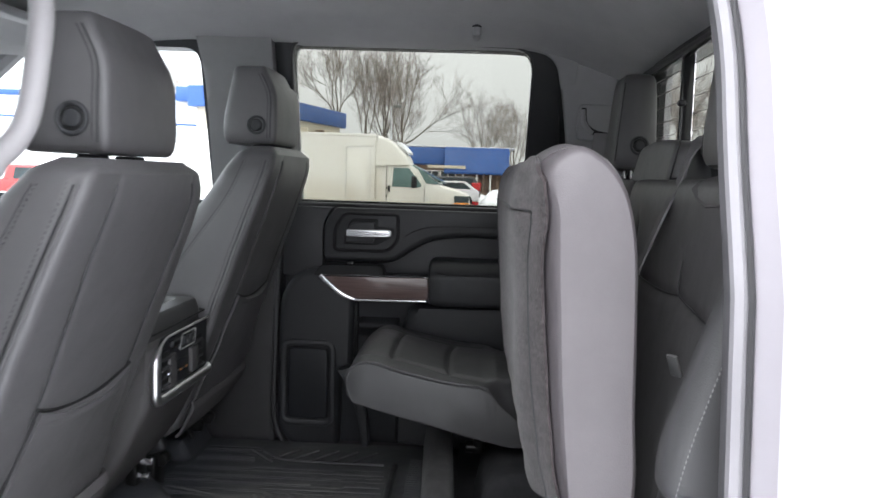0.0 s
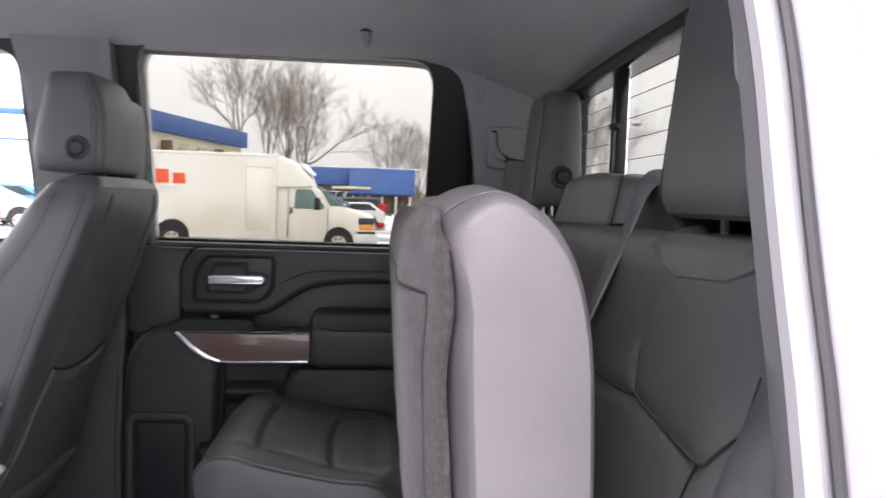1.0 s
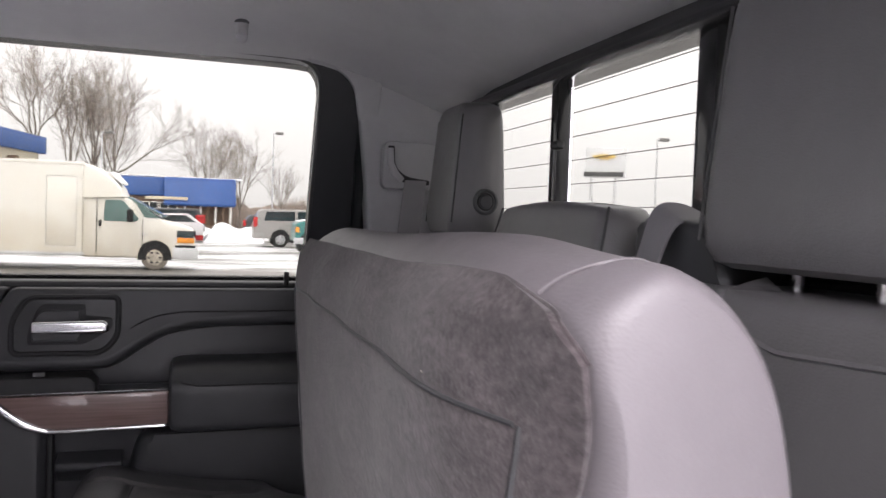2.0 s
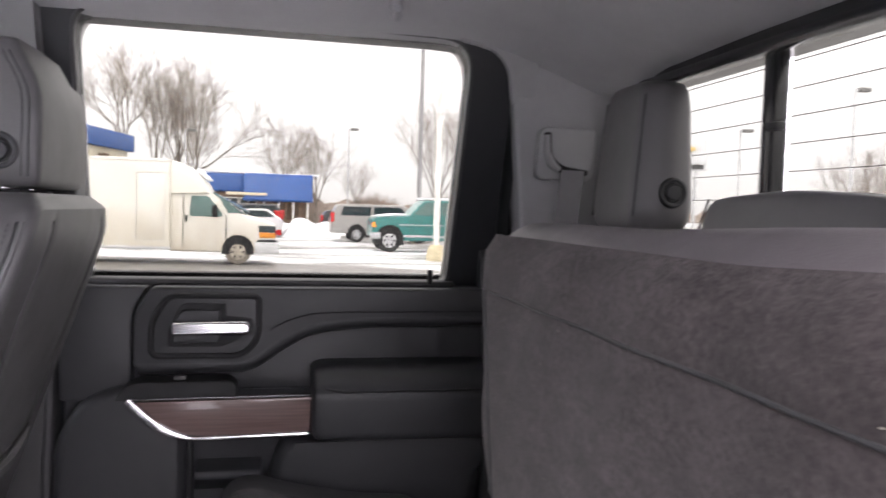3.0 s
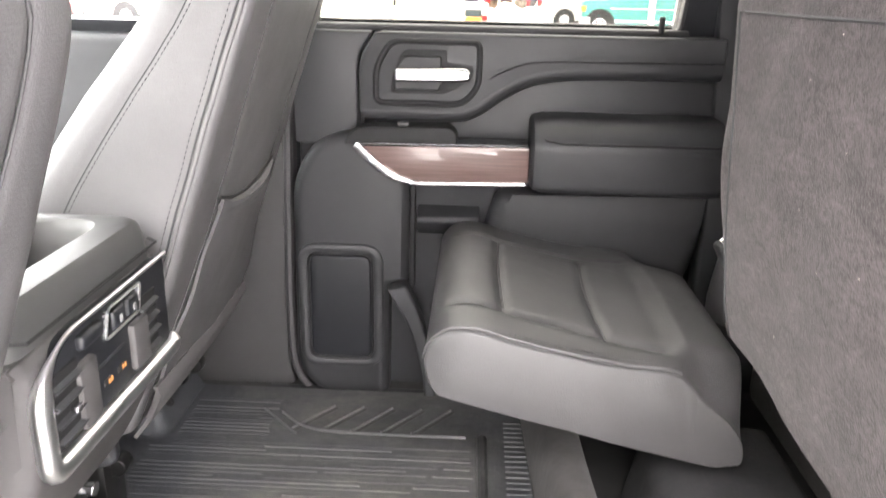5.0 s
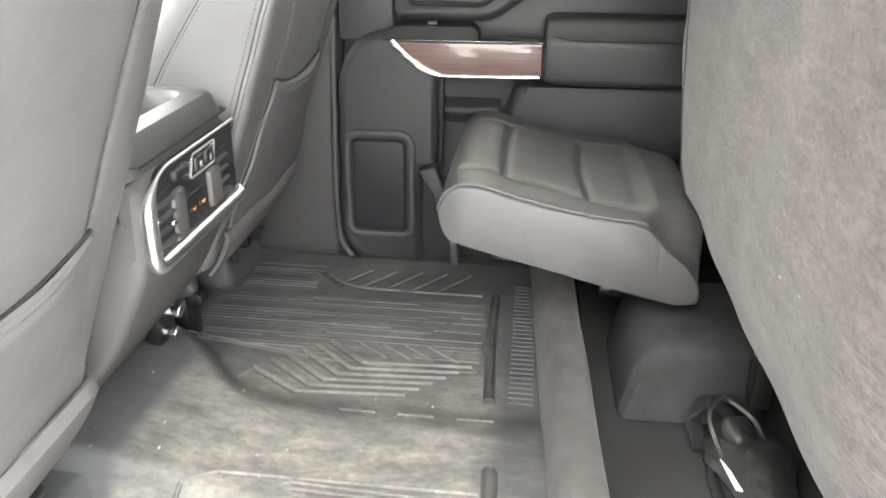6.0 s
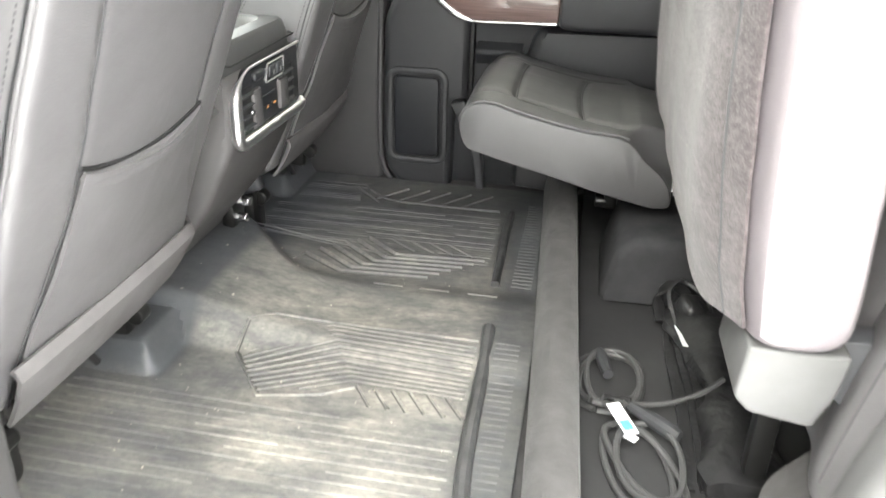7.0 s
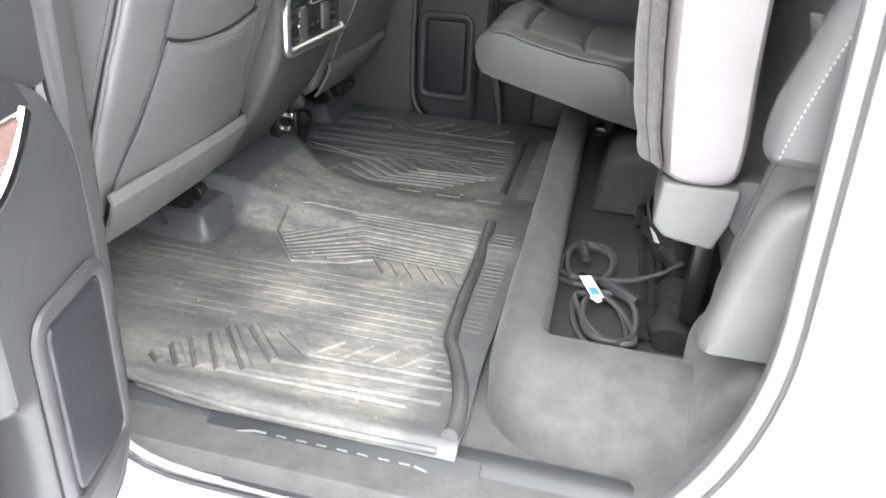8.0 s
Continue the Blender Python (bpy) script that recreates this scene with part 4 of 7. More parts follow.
    # lower rear panel, storage recess and its flap
    add("lower_rear_panel", prism(rounded([(0.155, 0.86), (0.165, 1.20), (0.195, 1.302), (0.603, 1.305), (0.60, 1.18), (0.50, 0.93), (0.38, 0.845)], [0.02, 0.08, 0.03, 0.01, 0.1, 0.1, 0.05], 5), "y", 0.732, 0.80, 0.034, 6), DOOR_BLACK)
    add("recess_shelf", prism(rounded([(0.79, 1.255), (0.745, 1.240), (0.742, 1.228), (0.760, 1.212), (0.79, 1.19)], 0.006, 4), "x", 0.038, 0.162, 0.004, 2), PLASTIC)
    if not left:
        add("pocket_flap", prism(rounded([(-0.017, 1.102), (0.022, 1.112), (0.050, 1.050), (0.075, 0.96), (0.085, 0.86), (0.30, 0.845), (0.30, 0.838), (0.062, 0.84), (0.058, 0.92), (0.03, 1.02)], [0.006, 0.01, 0.03, 0.03, 0.01, 0, 0, 0.01, 0.03, 0.03], 5), "y", 0.692, 0.735, 0.006, 3), PLASTIC)
    # window: frame, pane, seal, lock pin
    inner = rounded(GLASS, [0.01, 0.02, 0.065, 0.055], 6)
    outer = rounded([(-0.212, 1.585), (0.618, 1.585), (0.618, 2.100), (-0.212, 2.115)], [0.01, 0.01, 0.09, 0.06], 6)
    fr = ring_plate(inner, outer, "y", 0.795, 0.86)
    add("window_frame", shear_y(fr, LEAN_IN, BELT_Z), SOFT_BLACK, d, "black window frame")
    gr = tube([(x, 0.795, z) for x, z in inner], 0.004, 6, True)
    add("window_seal", shear_y(gr, LEAN_IN, BELT_Z), SEAL, d)
    pane = prism(offset(inner, 0.006), "y", 0.828, 0.832)
    add("window_pane", shear_y(pane, LEAN_IN, BELT_Z), TINTED, d, "tinted side window")
    add("belt_strip", box((0.19, 0.80, 1.598), (0.70, 0.05, 0.014), 0.005, 2), SEAL)
    add("lock_pin", spun((0.487, 0.775, 1.614), 0.0055, 0.03, "z", 12, 0.002), GROOVE)
    # outer skin
    add("door_shell", prism(rounded([(-0.24, 0.79), (-0.23, 1.61), (0.705, 1.61), (0.70, 1.30), (0.68, 1.05), (0.54, 0.79)], [0.05, 0.01, 0.01, 0.1, 0.1, 0.1], 5), "y", 0.873, 0.905, 0.006, 2), SEAL, d, "dark inner door shell")
    fr = ring_plate(offset(inner, 0.004), rounded([(-0.225, 1.585), (0.70, 1.585), (0.66, 2.10), (-0.225, 2.12)], [0.01, 0.01, 0.12, 0.06], 6), "y", 0.845, 0.864)
    add("frame_shell", shear_y(fr, LEAN_IN, BELT_Z), SEAL, d)
    add("outer_skin", prism(rounded([(-0.25, 0.62), (-0.235, 1.60), (0.64, 1.60), (0.66, 1.3), (0.62, 1.0), (0.45, 0.74), (0.40, 0.62)], [0.03, 0.01, 0.02, 0.2, 0.2, 0.1, 0.03], 5), "y", 0.90, 0.955, 0.012, 3), PAINT)
    fr = ring_plate(offset(inner, 0.012), rounded([(-0.235, 1.58), (0.645, 1.58), (0.625, 2.115), (-0.225, 2.13)], [0.01, 0.01, 0.12, 0.06], 6), "y", 0.864, 0.925)
    add("outer_frame", shear_y(fr, LEAN_IN, BELT_Z), PAINT, d)
    add("edge_seal", tube([(x, 0.872, z) for x, z in rounded([(-0.215, 0.86), (-0.205, 1.59), (0.612, 1.59), (0.60, 1.18), (0.50, 0.93), (0.38, 0.84), (-0.12, 0.835)], [0.08, 0.01, 0.01, 0.1, 0.1, 0.05, 0.06], 5)], 0.009, 8, True), SEAL)
    return d


rear_door(False)
rear_door(True)

# ---- front seats ----
BACK_REAR = [(0.98, -0.375), (1.06, -0.325), (1.16, -0.285), (1.27, -0.250), (1.36, -0.218), (1.47, -0.180), (1.57, -0.145), (1.65, -0.116), (1.72, -0.093), (1.755, -0.105)]
BACK_FRONT = [(0.98, -0.60), (1.10, -0.57), (1.25, -0.52), (1.40, -0.445), (1.50, -0.372), (1.55, -0.332), (1.60, -0.290), (1.65, -0.252), (1.70, -0.226), (1.735, -0.204), (1.755, -0.185)]
BACK_HALF = [(0.98, 0.225), (1.15, 0.245), (1.35, 0.252), (1.50, 0.250), (1.62, 0.243), (1.70, 0.232), (1.735, 0.215), (1.755, 0.175)]
SIDE_SEAM = [(1.735, -0.165), (1.713, -0.172), (1.659, -0.190), (1.610, -0.219), (1.563, -0.254), (1.501, -0.298), (1.438, -0.342), (1.377, -0.380), (1.25, -0.44), (1.10, -0.49)]


def soft_table(table, z):
    """The table's value, rounded over a few centimetres."""
    w = max(0.0, min(0.03, 1.755 - z, z - 0.98))
    return sum(lerp_table(table, z + w * k) for k in (-1, -0.6, -0.2, 0.2, 0.6, 1)) / 6


def front_seat(y0, dz, lean, who):
    """who is the label; lean moves the foot of the backrest forwards per metre below its top."""
    s = thing("front_seat", who, "car seat", (-0.45, y0, 0.9), group="front seats")

    def sx(x, z):
        return x - lean * (1.755 - z)

    def dims(z):
        return sx(soft_table(BACK_FRONT, z), z), sx(soft_table(BACK_REAR, z), z), soft_table(BACK_HALF, z)

    def skin(side, x, z, out=0.0):
        """A point on the flank; side -1 or 1."""
        x0, x1, h = dims(z)
        return (sx(x, z), y0 + side * (h + out), z + dz)

    def rear_skin(f, z, out=0.0012):
        """A point on the rear face; f runs from -1 to 1 across it."""
        x0, x1, h = dims(z)
        return (x1 + 0.004 * (1 - f * f) - 0.010 * smooth(-f, 0.93, 1.0) - 0.035 * smooth(f, 0.76, 1.0) ** 2 + out, y0 + f * h, z + dz)

    def gusset(z):
        """Where the seam beside the pocket runs on the rear face."""
        return 0.56 + 0.07 * smooth(z, 1.42, 1.70) + 0.27 * smooth(hem_z - z, 0.0, 0.26)

    low, hem_z = (1.085, 1.378) if dz else (1.03, 1.358)
    zs = [low, low + 0.004, low + 0.012, low + 0.024]
    while zs[-1] < 1.715:
        zs.append(zs[-1] + 0.009)
    zs += [1.727, 1.735, 1.742, 1.748, 1.752, 1.755]
    rings = []
    for z in zs:
        x0, x1, h = dims(z)
        g = 0.02 * max(0.0, 1 - (z - low) / 0.024) + 0.012 * smooth(z, 1.735, 1.756)
        ring = resample(rounded([(x0 + g, y0 - h + g), (x1 - g, y0 - h + g), (x1 - g, y0 + h - g), (x0 + g, y0 + h - g)], [0.055, 0.017, 0.06, 0.055], 7), 240)
        rings.append([(x + (0.004 * (1 - ((y - y0) / h) ** 2) if x > x1 - g - 0.012 and abs(y - y0) < h - 0.01 else 0.0), y, z + dz) for x, y in ring])
    bm = loft(rings)
    zr = [z for z in [1.02 + 0.02 * i for i in range(36)] if low + 0.01 < z < 1.735]
    flank_seams = {sd: [skin(sd, soft_table(SIDE_SEAM[::-1], z), z) for z in zr] for sd in (-1, 1)}
    corner_seam = [skin(-1, soft_table(BACK_REAR, z) - 0.020, z) for z in zr]
    rear_seams = {sd: [rear_skin(sd * gusset(z), z, 0.0) for z in zr] for sd in (-1, 1)}
    crease(bm, [corner_seam, *rear_seams.values()], 0.0035, 0.0065)
    crease(bm, [*flank_seams.values()], 0.0014, 0.006)
    back = part("backrest", bm, LEATHER, s)
    for sd in (-1, 1):
        part("seam", tube([(x, y - sd * 0.0010, z) for x, y, z in flank_seams[sd]], 0.0009, 6), SEAM, back)
        part("seam", tube([(x - 0.0022, y, z) for x, y, z in rear_seams[sd]], 0.0014, 6), SEAM, back)
        part("stitching", stitches([skin(sd, soft_table(SIDE_SEAM[::-1], z) + 0.0065, z, 0.0003) for z in zr], 0.0075, 0.0042), SEAM, back, "dark twin stitching")
    # piped corner on the outer side
    part("seam", tube([(x, y + 0.0022, z) for x, y, z in corner_seam], 0.0014, 6), SEAM, back)
    part("piping", tube([skin(-1, soft_table(BACK_REAR, z) - 0.0125, z, 0.0005) for z in zr], 0.0026, 8), LEATHER, back)
    part("stitching", stitches([skin(-1, soft_table(BACK_REAR, z) - 0.028, z, 0.0003) for z in zr], 0.0075, 0.0042), SEAM, back, "dark twin stitching")
    # seatback pocket: a soft panel with a thick hem along its top
    def pocket(u, v):
        z0 = low + 0.03
        z = z0 + (hem_z - z0 + 0.024 * abs(2 * u - 1) ** 2) * v
        puff = 0.008 * math.sin(math.pi * min(1, max(0, u))) ** 0.6 * (0.25 + 0.75 * v) + 0.0018 * math.sin(9 * u + 14 * v)
        return rear_skin((2 * u - 1) * gusset(z), z, 0.002 + puff)

    pk = part("pocket", thicken(sheet(pocket, [i / 30 for i in range(31)], [i / 22 for i in range(23)]), 0.005), LEATHER, s, "soft seatback map pocket")
    part("hem", tube([pocket(i / 24, 0.965) for i in range(25)], [0.004 + 0.009 * math.sin(math.pi * i / 24) ** 0.4 for i in range(25)], 12, flat=0.5, up=(1, 0, 0)), LEATHER, pk)
    # two dark tubes draw the shade lines below and above the hem
    part("hem_shade_line", tube([tuple(Vector(pocket(i / 24, 0.905)) + Vector((0.0008, 0, 0))) for i in range(25)], 0.0011, 6), SEAM, pk)
    part("pocket_shade_line", tube([rear_skin((i / 12 - 1) * 0.57, hem_z + 0.004 + 0.024 * (i / 12 - 1) ** 2, 0.001) for i in range(25)], 0.0026, 8), GROOVE, pk, "dark line for the shade in the pocket mouth")
    # fabric skirt under the pocket
    def skirt(u, v):
        f = -0.93 + 1.86 * u
        z = 1.128 - (0.100 - 0.012 * smooth(u, 0.7, 1.0)) * v
        x, y, _ = rear_skin(f * (1 - 0.05 * v), z - dz, 0.010 + 0.010 * smooth(v, 0.0, 0.12))
        return (x - 0.012 * v * v, y, z)

    part("skirt", thicken(sheet(skirt, [i / 18 for i in range(19)], [i / 6 for i in range(7)]), 0.006), SKIRT, s, "grey fabric skirt below the backrest")
    # headrest: a block with piped rear edges
    hr = []
    for z, g in ((1.762, 0.86), (1.765, 0.92), (1.773, 0.965), (1.787, 0.99), (1.80, 1.0), (1.82, 1.0), (1.85, 1.0), (1.88, 1.0), (1.905, 1.0), (1.925, 0.995), (1.943, 0.97), (1.953, 0.91), (1.957, 0.80)):
        fx = -0.258 + 0.020 * smooth(z, 1.80, 1.955)
        rx = -0.119 - 0.030 * smooth(z, 1.86, 1.955) ** 1.5
        hw = 0.126 - 0.010 * smooth(z, 1.80, 1.95)
        pts = rounded([(fx, -hw), (rx, -hw), (rx, hw), (fx, hw)], [0.035, 0.012, 0.012, 0.035], 6)
        c = (fx + rx) / 2
        hr.append([(c + (x - c) * g + (0.003 * (1 - (y / hw) ** 2) if x > rx - 0.008 else 0.0), y0 + y * g, z + dz) for x, y in resample(pts, 160)])
    head = part("headrest", loft(hr), LEATHER, s)
    if not dz:
        wing = []
        for z, g in ((1.735, 1.0), (1.80, 1.0), (1.87, 1.0), (1.90, 0.96), (1.92, 0.86), (1.93, 0.66), (1.933, 0.4)):
            wing.append([(-0.19 + x * g, y0 + 0.155 + y * g, z) for x, y in rounded([(-0.05, -0.06), (0.062, -0.06), (0.058, 0.045), (-0.05, 0.055)], 0.02, 5)])
        part("shoulder_wing", loft(wing), LEATHER, s, "soft black wing beside the headrest")
    for sd in (-1, 1):
        for off, r in ((0.0, 0.0016), (-0.008, 0.0008)):
            part("seam", tube([(off - 0.1325 - 0.030 * smooth(z, 1.86, 1.955) ** 1.5, y0 + sd * (0.1265 - 0.010 * smooth(z, 1.80, 1.95)), z + dz) for z in [1.776 + 0.016 * i for i in range(11)]], r, 6), SEAM, head)
    bx, by, bz = -0.167, y0 - 0.1262, 1.808 + dz
    part("button_ring", tube([(bx + 0.0205 * math.cos(a), by - 0.001, bz + 0.0205 * math.sin(a)) for a in [2 * math.pi * i / 28 for i in range(28)]], 0.0036, 8, True), PLASTIC, head)
    part("button_gap", tube([(bx + 0.0142 * math.cos(a), by - 0.0008, bz + 0.0142 * math.sin(a)) for a in [2 * math.pi * i / 28 for i in range(28)]], 0.0018, 6, True), GROOVE, head)
    part("button", spun((bx, by - 0.001, bz), 0.0125, 0.008, "y", 24, 0.003), PLASTIC, head, "round headrest release button")
    for sd in (-1, 1):
        part("headrest_post", tube([(-0.175, y0 + sd * 0.06, 1.72 + dz), (-0.178, y0 + sd * 0.06, 1.80 + dz)], 0.006, 10), CHROME, s)
        part("post_collar", box((-0.172, y0 + sd * 0.06, 1.757 + dz), (0.035, 0.035, 0.008), 0.003), PLASTIC, s)
    # cushion, side shield, rail and mounting
    cu = []
    for x, g in ((-0.98, 0.6), (-0.97, 0.85), (-0.93, 0.97), (-0.80, 1.0), (-0.60, 1.0), (-0.45, 1.0), (-0.40, 0.9)):
        cu.append([(x, y, z + dz) for y, z in superring(y0 - 0.25 * g, y0 + 0.25 * g, 1.19 - 0.085 * g, 1.19 + 0.085 * g, 40, 3.5)])
    part("cushion", loft(cu), LEATHER, s)
    part("side_shield", box((-0.67, y0, 1.085 + dz), (0.54, 0.48, 0.10), 0.03, 3), SOFT_BLACK, s)
    part("hinge_cover", box((-0.43, y0 - 0.232, 1.06 + dz), (0.12, 0.03, 0.15), 0.012, 3, (0, -20, 0)), PLASTIC, s)
    for sd in (-1, 1):
        part("rail", box((-0.70, y0 + sd * 0.17, 0.985), (0.62, 0.045, 0.05), 0.006), BLACK_METAL, s)
        on_box = abs(y0 + sd * 0.17 + 0.267) < 0.01 or abs(y0 + sd * 0.17 - 0.617) < 0.01
        part("rail_foot", box((-0.43, y0 + sd * 0.17, 0.952), (0.06, 0.035, 0.066), 0.010) if on_box else box((-0.44, y0 + sd * 0.17, 0.925), (0.10, 0.07, 0.11), 0.015), BLACK_METAL, s)
        part("bolt", spun((-0.40, y0 + sd * 0.17, 0.988), 0.014, 0.02, "x", 6, 0.002), BLACK_METAL, s)
        part("rail_end", spun((-0.385, y0 + sd * 0.17, 0.962), 0.017, 0.03, "y", 14, 0.003), BLACK_METAL, s)
    part("wiring", tube(spline([(-0.41, y0 - 0.06, 1.05), (-0.395, y0 - 0.03, 1.0), (-0.40, y0 + 0.02, 0.99), (-0.39, y0 + 0.05, 0.94)], 5), 0.007, 6), GROOVE, s)
    return s


front_seat(0.447, 0.0, 0.0, "black leather front passenger seat with headrest and map pocket")
front_seat(-0.437, -0.052, 0.035, "black leather driver seat with headrest and map pocket")

# ---- centre console ----
con = thing("center_console", "black center console with chrome framed rear vent panel", "console", (-0.5, 0, 0.9))
prof = rounded([(-0.86, 0.90), (-0.86, 1.378), (-0.437, 1.386), (-0.433, 1.300), (-0.262, 1.300), (-0.260, 1.352), (-0.243, 1.352), (-0.234, 1.34), (-0.238, 1.225), (-0.30, 1.10), (-0.42, 0.96), (-0.47, 0.88)], [0.02, 0.05, 0.006, 0.004, 0.004, 0.003, 0.003, 0.004, 0.03, 0.05, 0.05, 0.02], 5)
part("body", prism(prof, "y", -0.158, 0.158, 0.018, 4), CONSOLE_GREY, con)
part("lid", prism(rounded([(-0.80, 1.378), (-0.80, 1.423), (-0.44, 1.427), (-0.43, 1.378)], 0.02, 5), "y", -0.15, 0.15, 0.015, 3), LEATHER, con, "padded leather armrest lid")
tray = loft([[(x, y, z) for x, y in rrect(-0.43 + a, -0.150 + b, -0.246 - a * 0.6, 0.150 - b, rr, 10)] for a, b, rr, z in
             ((0.0, 0.0, 0.02, 1.345), (-0.006, 0.0, 0.02, 1.355), (-0.004, 0.0, 0.025, 1.380), (0.0, 0.0, 0.03, 1.392), (0.002, 0.002, 0.032, 1.398), (0.007, 0.006, 0.034, 1.4015), (0.03, 0.02, 0.045, 1.404), (0.054, 0.030, 0.055, 1.404), (0.060, 0.034, 0.055, 1.401), (0.063, 0.037, 0.055, 1.392), (0.066, 0.039, 0.055, 1.370), (0.072, 0.044, 0.05, 1.308))])
part("tray", tray, TRAY_GLOSS, con, "glossy grey rear tray with a rounded well")
part("side_seam", tube([(-0.247, -0.152, 1.372), (-0.2335, -0.14, 1.368), (-0.2325, 0.14, 1.372), (-0.247, 0.152, 1.372)], 0.0018, 6), GROOVE, con)
RX = -0.2335
frame_pts = rounded([(-0.138, 1.237), (0.150, 1.233), (0.150, 1.352), (-0.095, 1.352), (-0.145, 1.322)], [0.02, 0.015, 0.01, 0.04, 0.03], 6)
panel = part("vent_panel", prism(frame_pts, "x", RX - 0.008, RX + 0.003, 0.001), SOFT_BLACK, con, "black rear control panel")
# wide below and towards the driver, a fine line above
loop = rounded([(0.152, 1.354), (-0.096, 1.354), (-0.143, 1.324), (-0.143, 1.234), (0.150, 1.231), (0.154, 1.247)], [0, 0.04, 0.03, 0.02, 0.010, 0], 7)
thick = [0.0028 if z > 1.345 else 0.0028 + 0.0085 * min(1, (1.345 - z) / 0.03) for y, z in loop]
thick[-1] = 0.003
part("chrome_frame", tube([(RX + 0.005, y, z) for y, z in loop], thick, 12, flat=0.9, up=(1, 0, 0)), SATIN, con, "satin chrome frame of the vent panel")
for y0 in (-0.115,):
    part("vent_well", box((RX + 0.002, y0 + 0.015, 1.285), (0.006, 0.055, 0.078), 0.002), GROOVE, panel)
    for k in range(4):
        part("vent_slat", box((RX + 0.005, y0 + 0.015, 1.258 + 0.018 * k), (0.012, 0.050, 0.004), 0.001, 1, (0, 20, 0)), PLASTIC, panel)
    part("vent_knob", box((RX + 0.013, y0 + 0.017, 1.283), (0.008, 0.012, 0.007), 0.002), CHROME, panel)
part("vent_divider", box((RX + 0.004, -0.062, 1.280), (0.014, 0.036, 0.070), 0.005, 2), CONSOLE_GREY, panel, "charcoal vent adjuster block")
part("vent_divider", box((RX + 0.004, 0.060, 1.278), (0.014, 0.040, 0.056), 0.005, 2), CONSOLE_GREY, panel, "charcoal vent adjuster block")
part("vent_well", box((RX + 0.002, 0.09, 1.285), (0.006, 0.05, 0.078), 0.002), GROOVE, panel)
for k in range(4):
    part("vent_slat", box((RX + 0.005, 0.09, 1.258 + 0.018 * k), (0.012, 0.046, 0.004), 0.001, 1, (0, 20, 0)), PLASTIC, panel)
part("usb_panel", box((RX + 0.004, -0.008, 1.270), (0.006, 0.072, 0.045), 0.003), SOFT_BLACK, panel)
for y in (-0.026, 0.006):
    part("usb_port", box((RX + 0.0075, y, 1.272), (0.002, 0.015, 0.007), 0.001), GROOVE, panel)
for y in (-0.024, -0.018, 0.008, 0.014):
    part("port_mark", box((RX + 0.0085, y, 1.272), (0.001, 0.003, 0.005)), LED, panel)
part("switch_frame", tube([(RX + 0.004, y, z) for y, z in rounded([(-0.012, 1.312), (0.07, 1.312), (0.08, 1.343), (0.0, 1.343)], 0.006, 4)], 0.0016, 6, True), SATIN, panel)
for y in (0.016, 0.05):
    part("heater_switch", box((RX + 0.005, y, 1.328), (0.008, 0.028, 0.022), 0.004, 3), SOFT_BLACK, panel)
    part("switch_mark", box((RX + 0.0095, y, 1.326), (0.001, 0.006, 0.008)), STITCH, panel)
part("panel_knob", box((RX + 0.006, -0.048, 1.335), (0.012, 0.045, 0.016), 0.005, 3), SOFT_BLACK, panel)
part("base_bracket", box((-0.395, 0.145, 1.0), (0.03, 0.06, 0.10), 0.008), BLACK_METAL, con, "bare black seat bracket")
for y, z in ((0.135, 1.035), (0.16, 1.0), (0.14, 0.97)):
    part("bolt", spun((-0.375, y, z), 0.011, 0.03, "x", 8, 0.002), CHROME, con)

# ---- rear bench: backrests ----
def lean_x(z):
    return 0.615 + 0.105 * smooth(z, 1.02, 1.74) ** 0.9


def backrest(name, y0, y1, label, lines=()):
    """lines: pressed seams, each as points (f across the face, z)."""
    s = thing(name, label, "car seat", (0.7, (y0 + y1) / 2, 1.02), group="rear bench seats")

    def face(f, z):
        y = (y0 + y1) / 2 + f * (y1 - y0) / 2
        k = (1 - min(0.999, abs(f)) ** 6) ** (1 / 6)
        x = lean_x(z) + 0.067 * (1 - k) - 0.025 * smooth(abs(f), 0.62, 0.85) * (1 - smooth(z, 1.45, 1.62))
        return (x - 0.001, y, z)

    steps = [(1.075, 0.0), (1.08, 0.5), (1.095, 0.85), (1.12, 1.0)] + [(1.12 + 0.0105 * i, 1.0) for i in range(1, 50)] + [(1.65, 0.97), (1.66, 0.94), (1.675, 0.88), (1.69, 0.72), (1.698, 0.55), (1.703, 0.35)]
    rings = []
    for z, g in steps:
        e = 0.02 * (1 - g)
        fx = lean_x(z) + 0.035 * (1 - g) ** 1.5
        bx = min(lean_x(z) + 0.135, 0.862) - 0.02 * (1 - g)
        ring = []
        for x, y in resample(superring(fx, bx, y0 + e, y1 - e, 240, 6.0), 260):
            # side bolsters stand out a little in front of the middle
            u = (y - (y0 + y1) / 2) / ((y1 - y0) / 2)
            x -= 0.025 * smooth(abs(u), 0.62, 0.85) * (1 - smooth(z, 1.45, 1.62)) * (1 if x < (fx + bx) / 2 else 0)
            ring.append((x, y, z))
        rings.append(ring)
    pressed = [spline([face(f, z) for f, z in line], 4) for line in lines]
    bm = loft(rings)
    if pressed:
        crease(bm, pressed, 0.0065, 0.009)
    b = part("backrest", bm, LEATHER, s)
    for line in pressed:
        part("seam", tube([(x + 0.0048, y, z) for x, y, z in line], 0.0013, 6), SEAM, b)
    return s, b, face


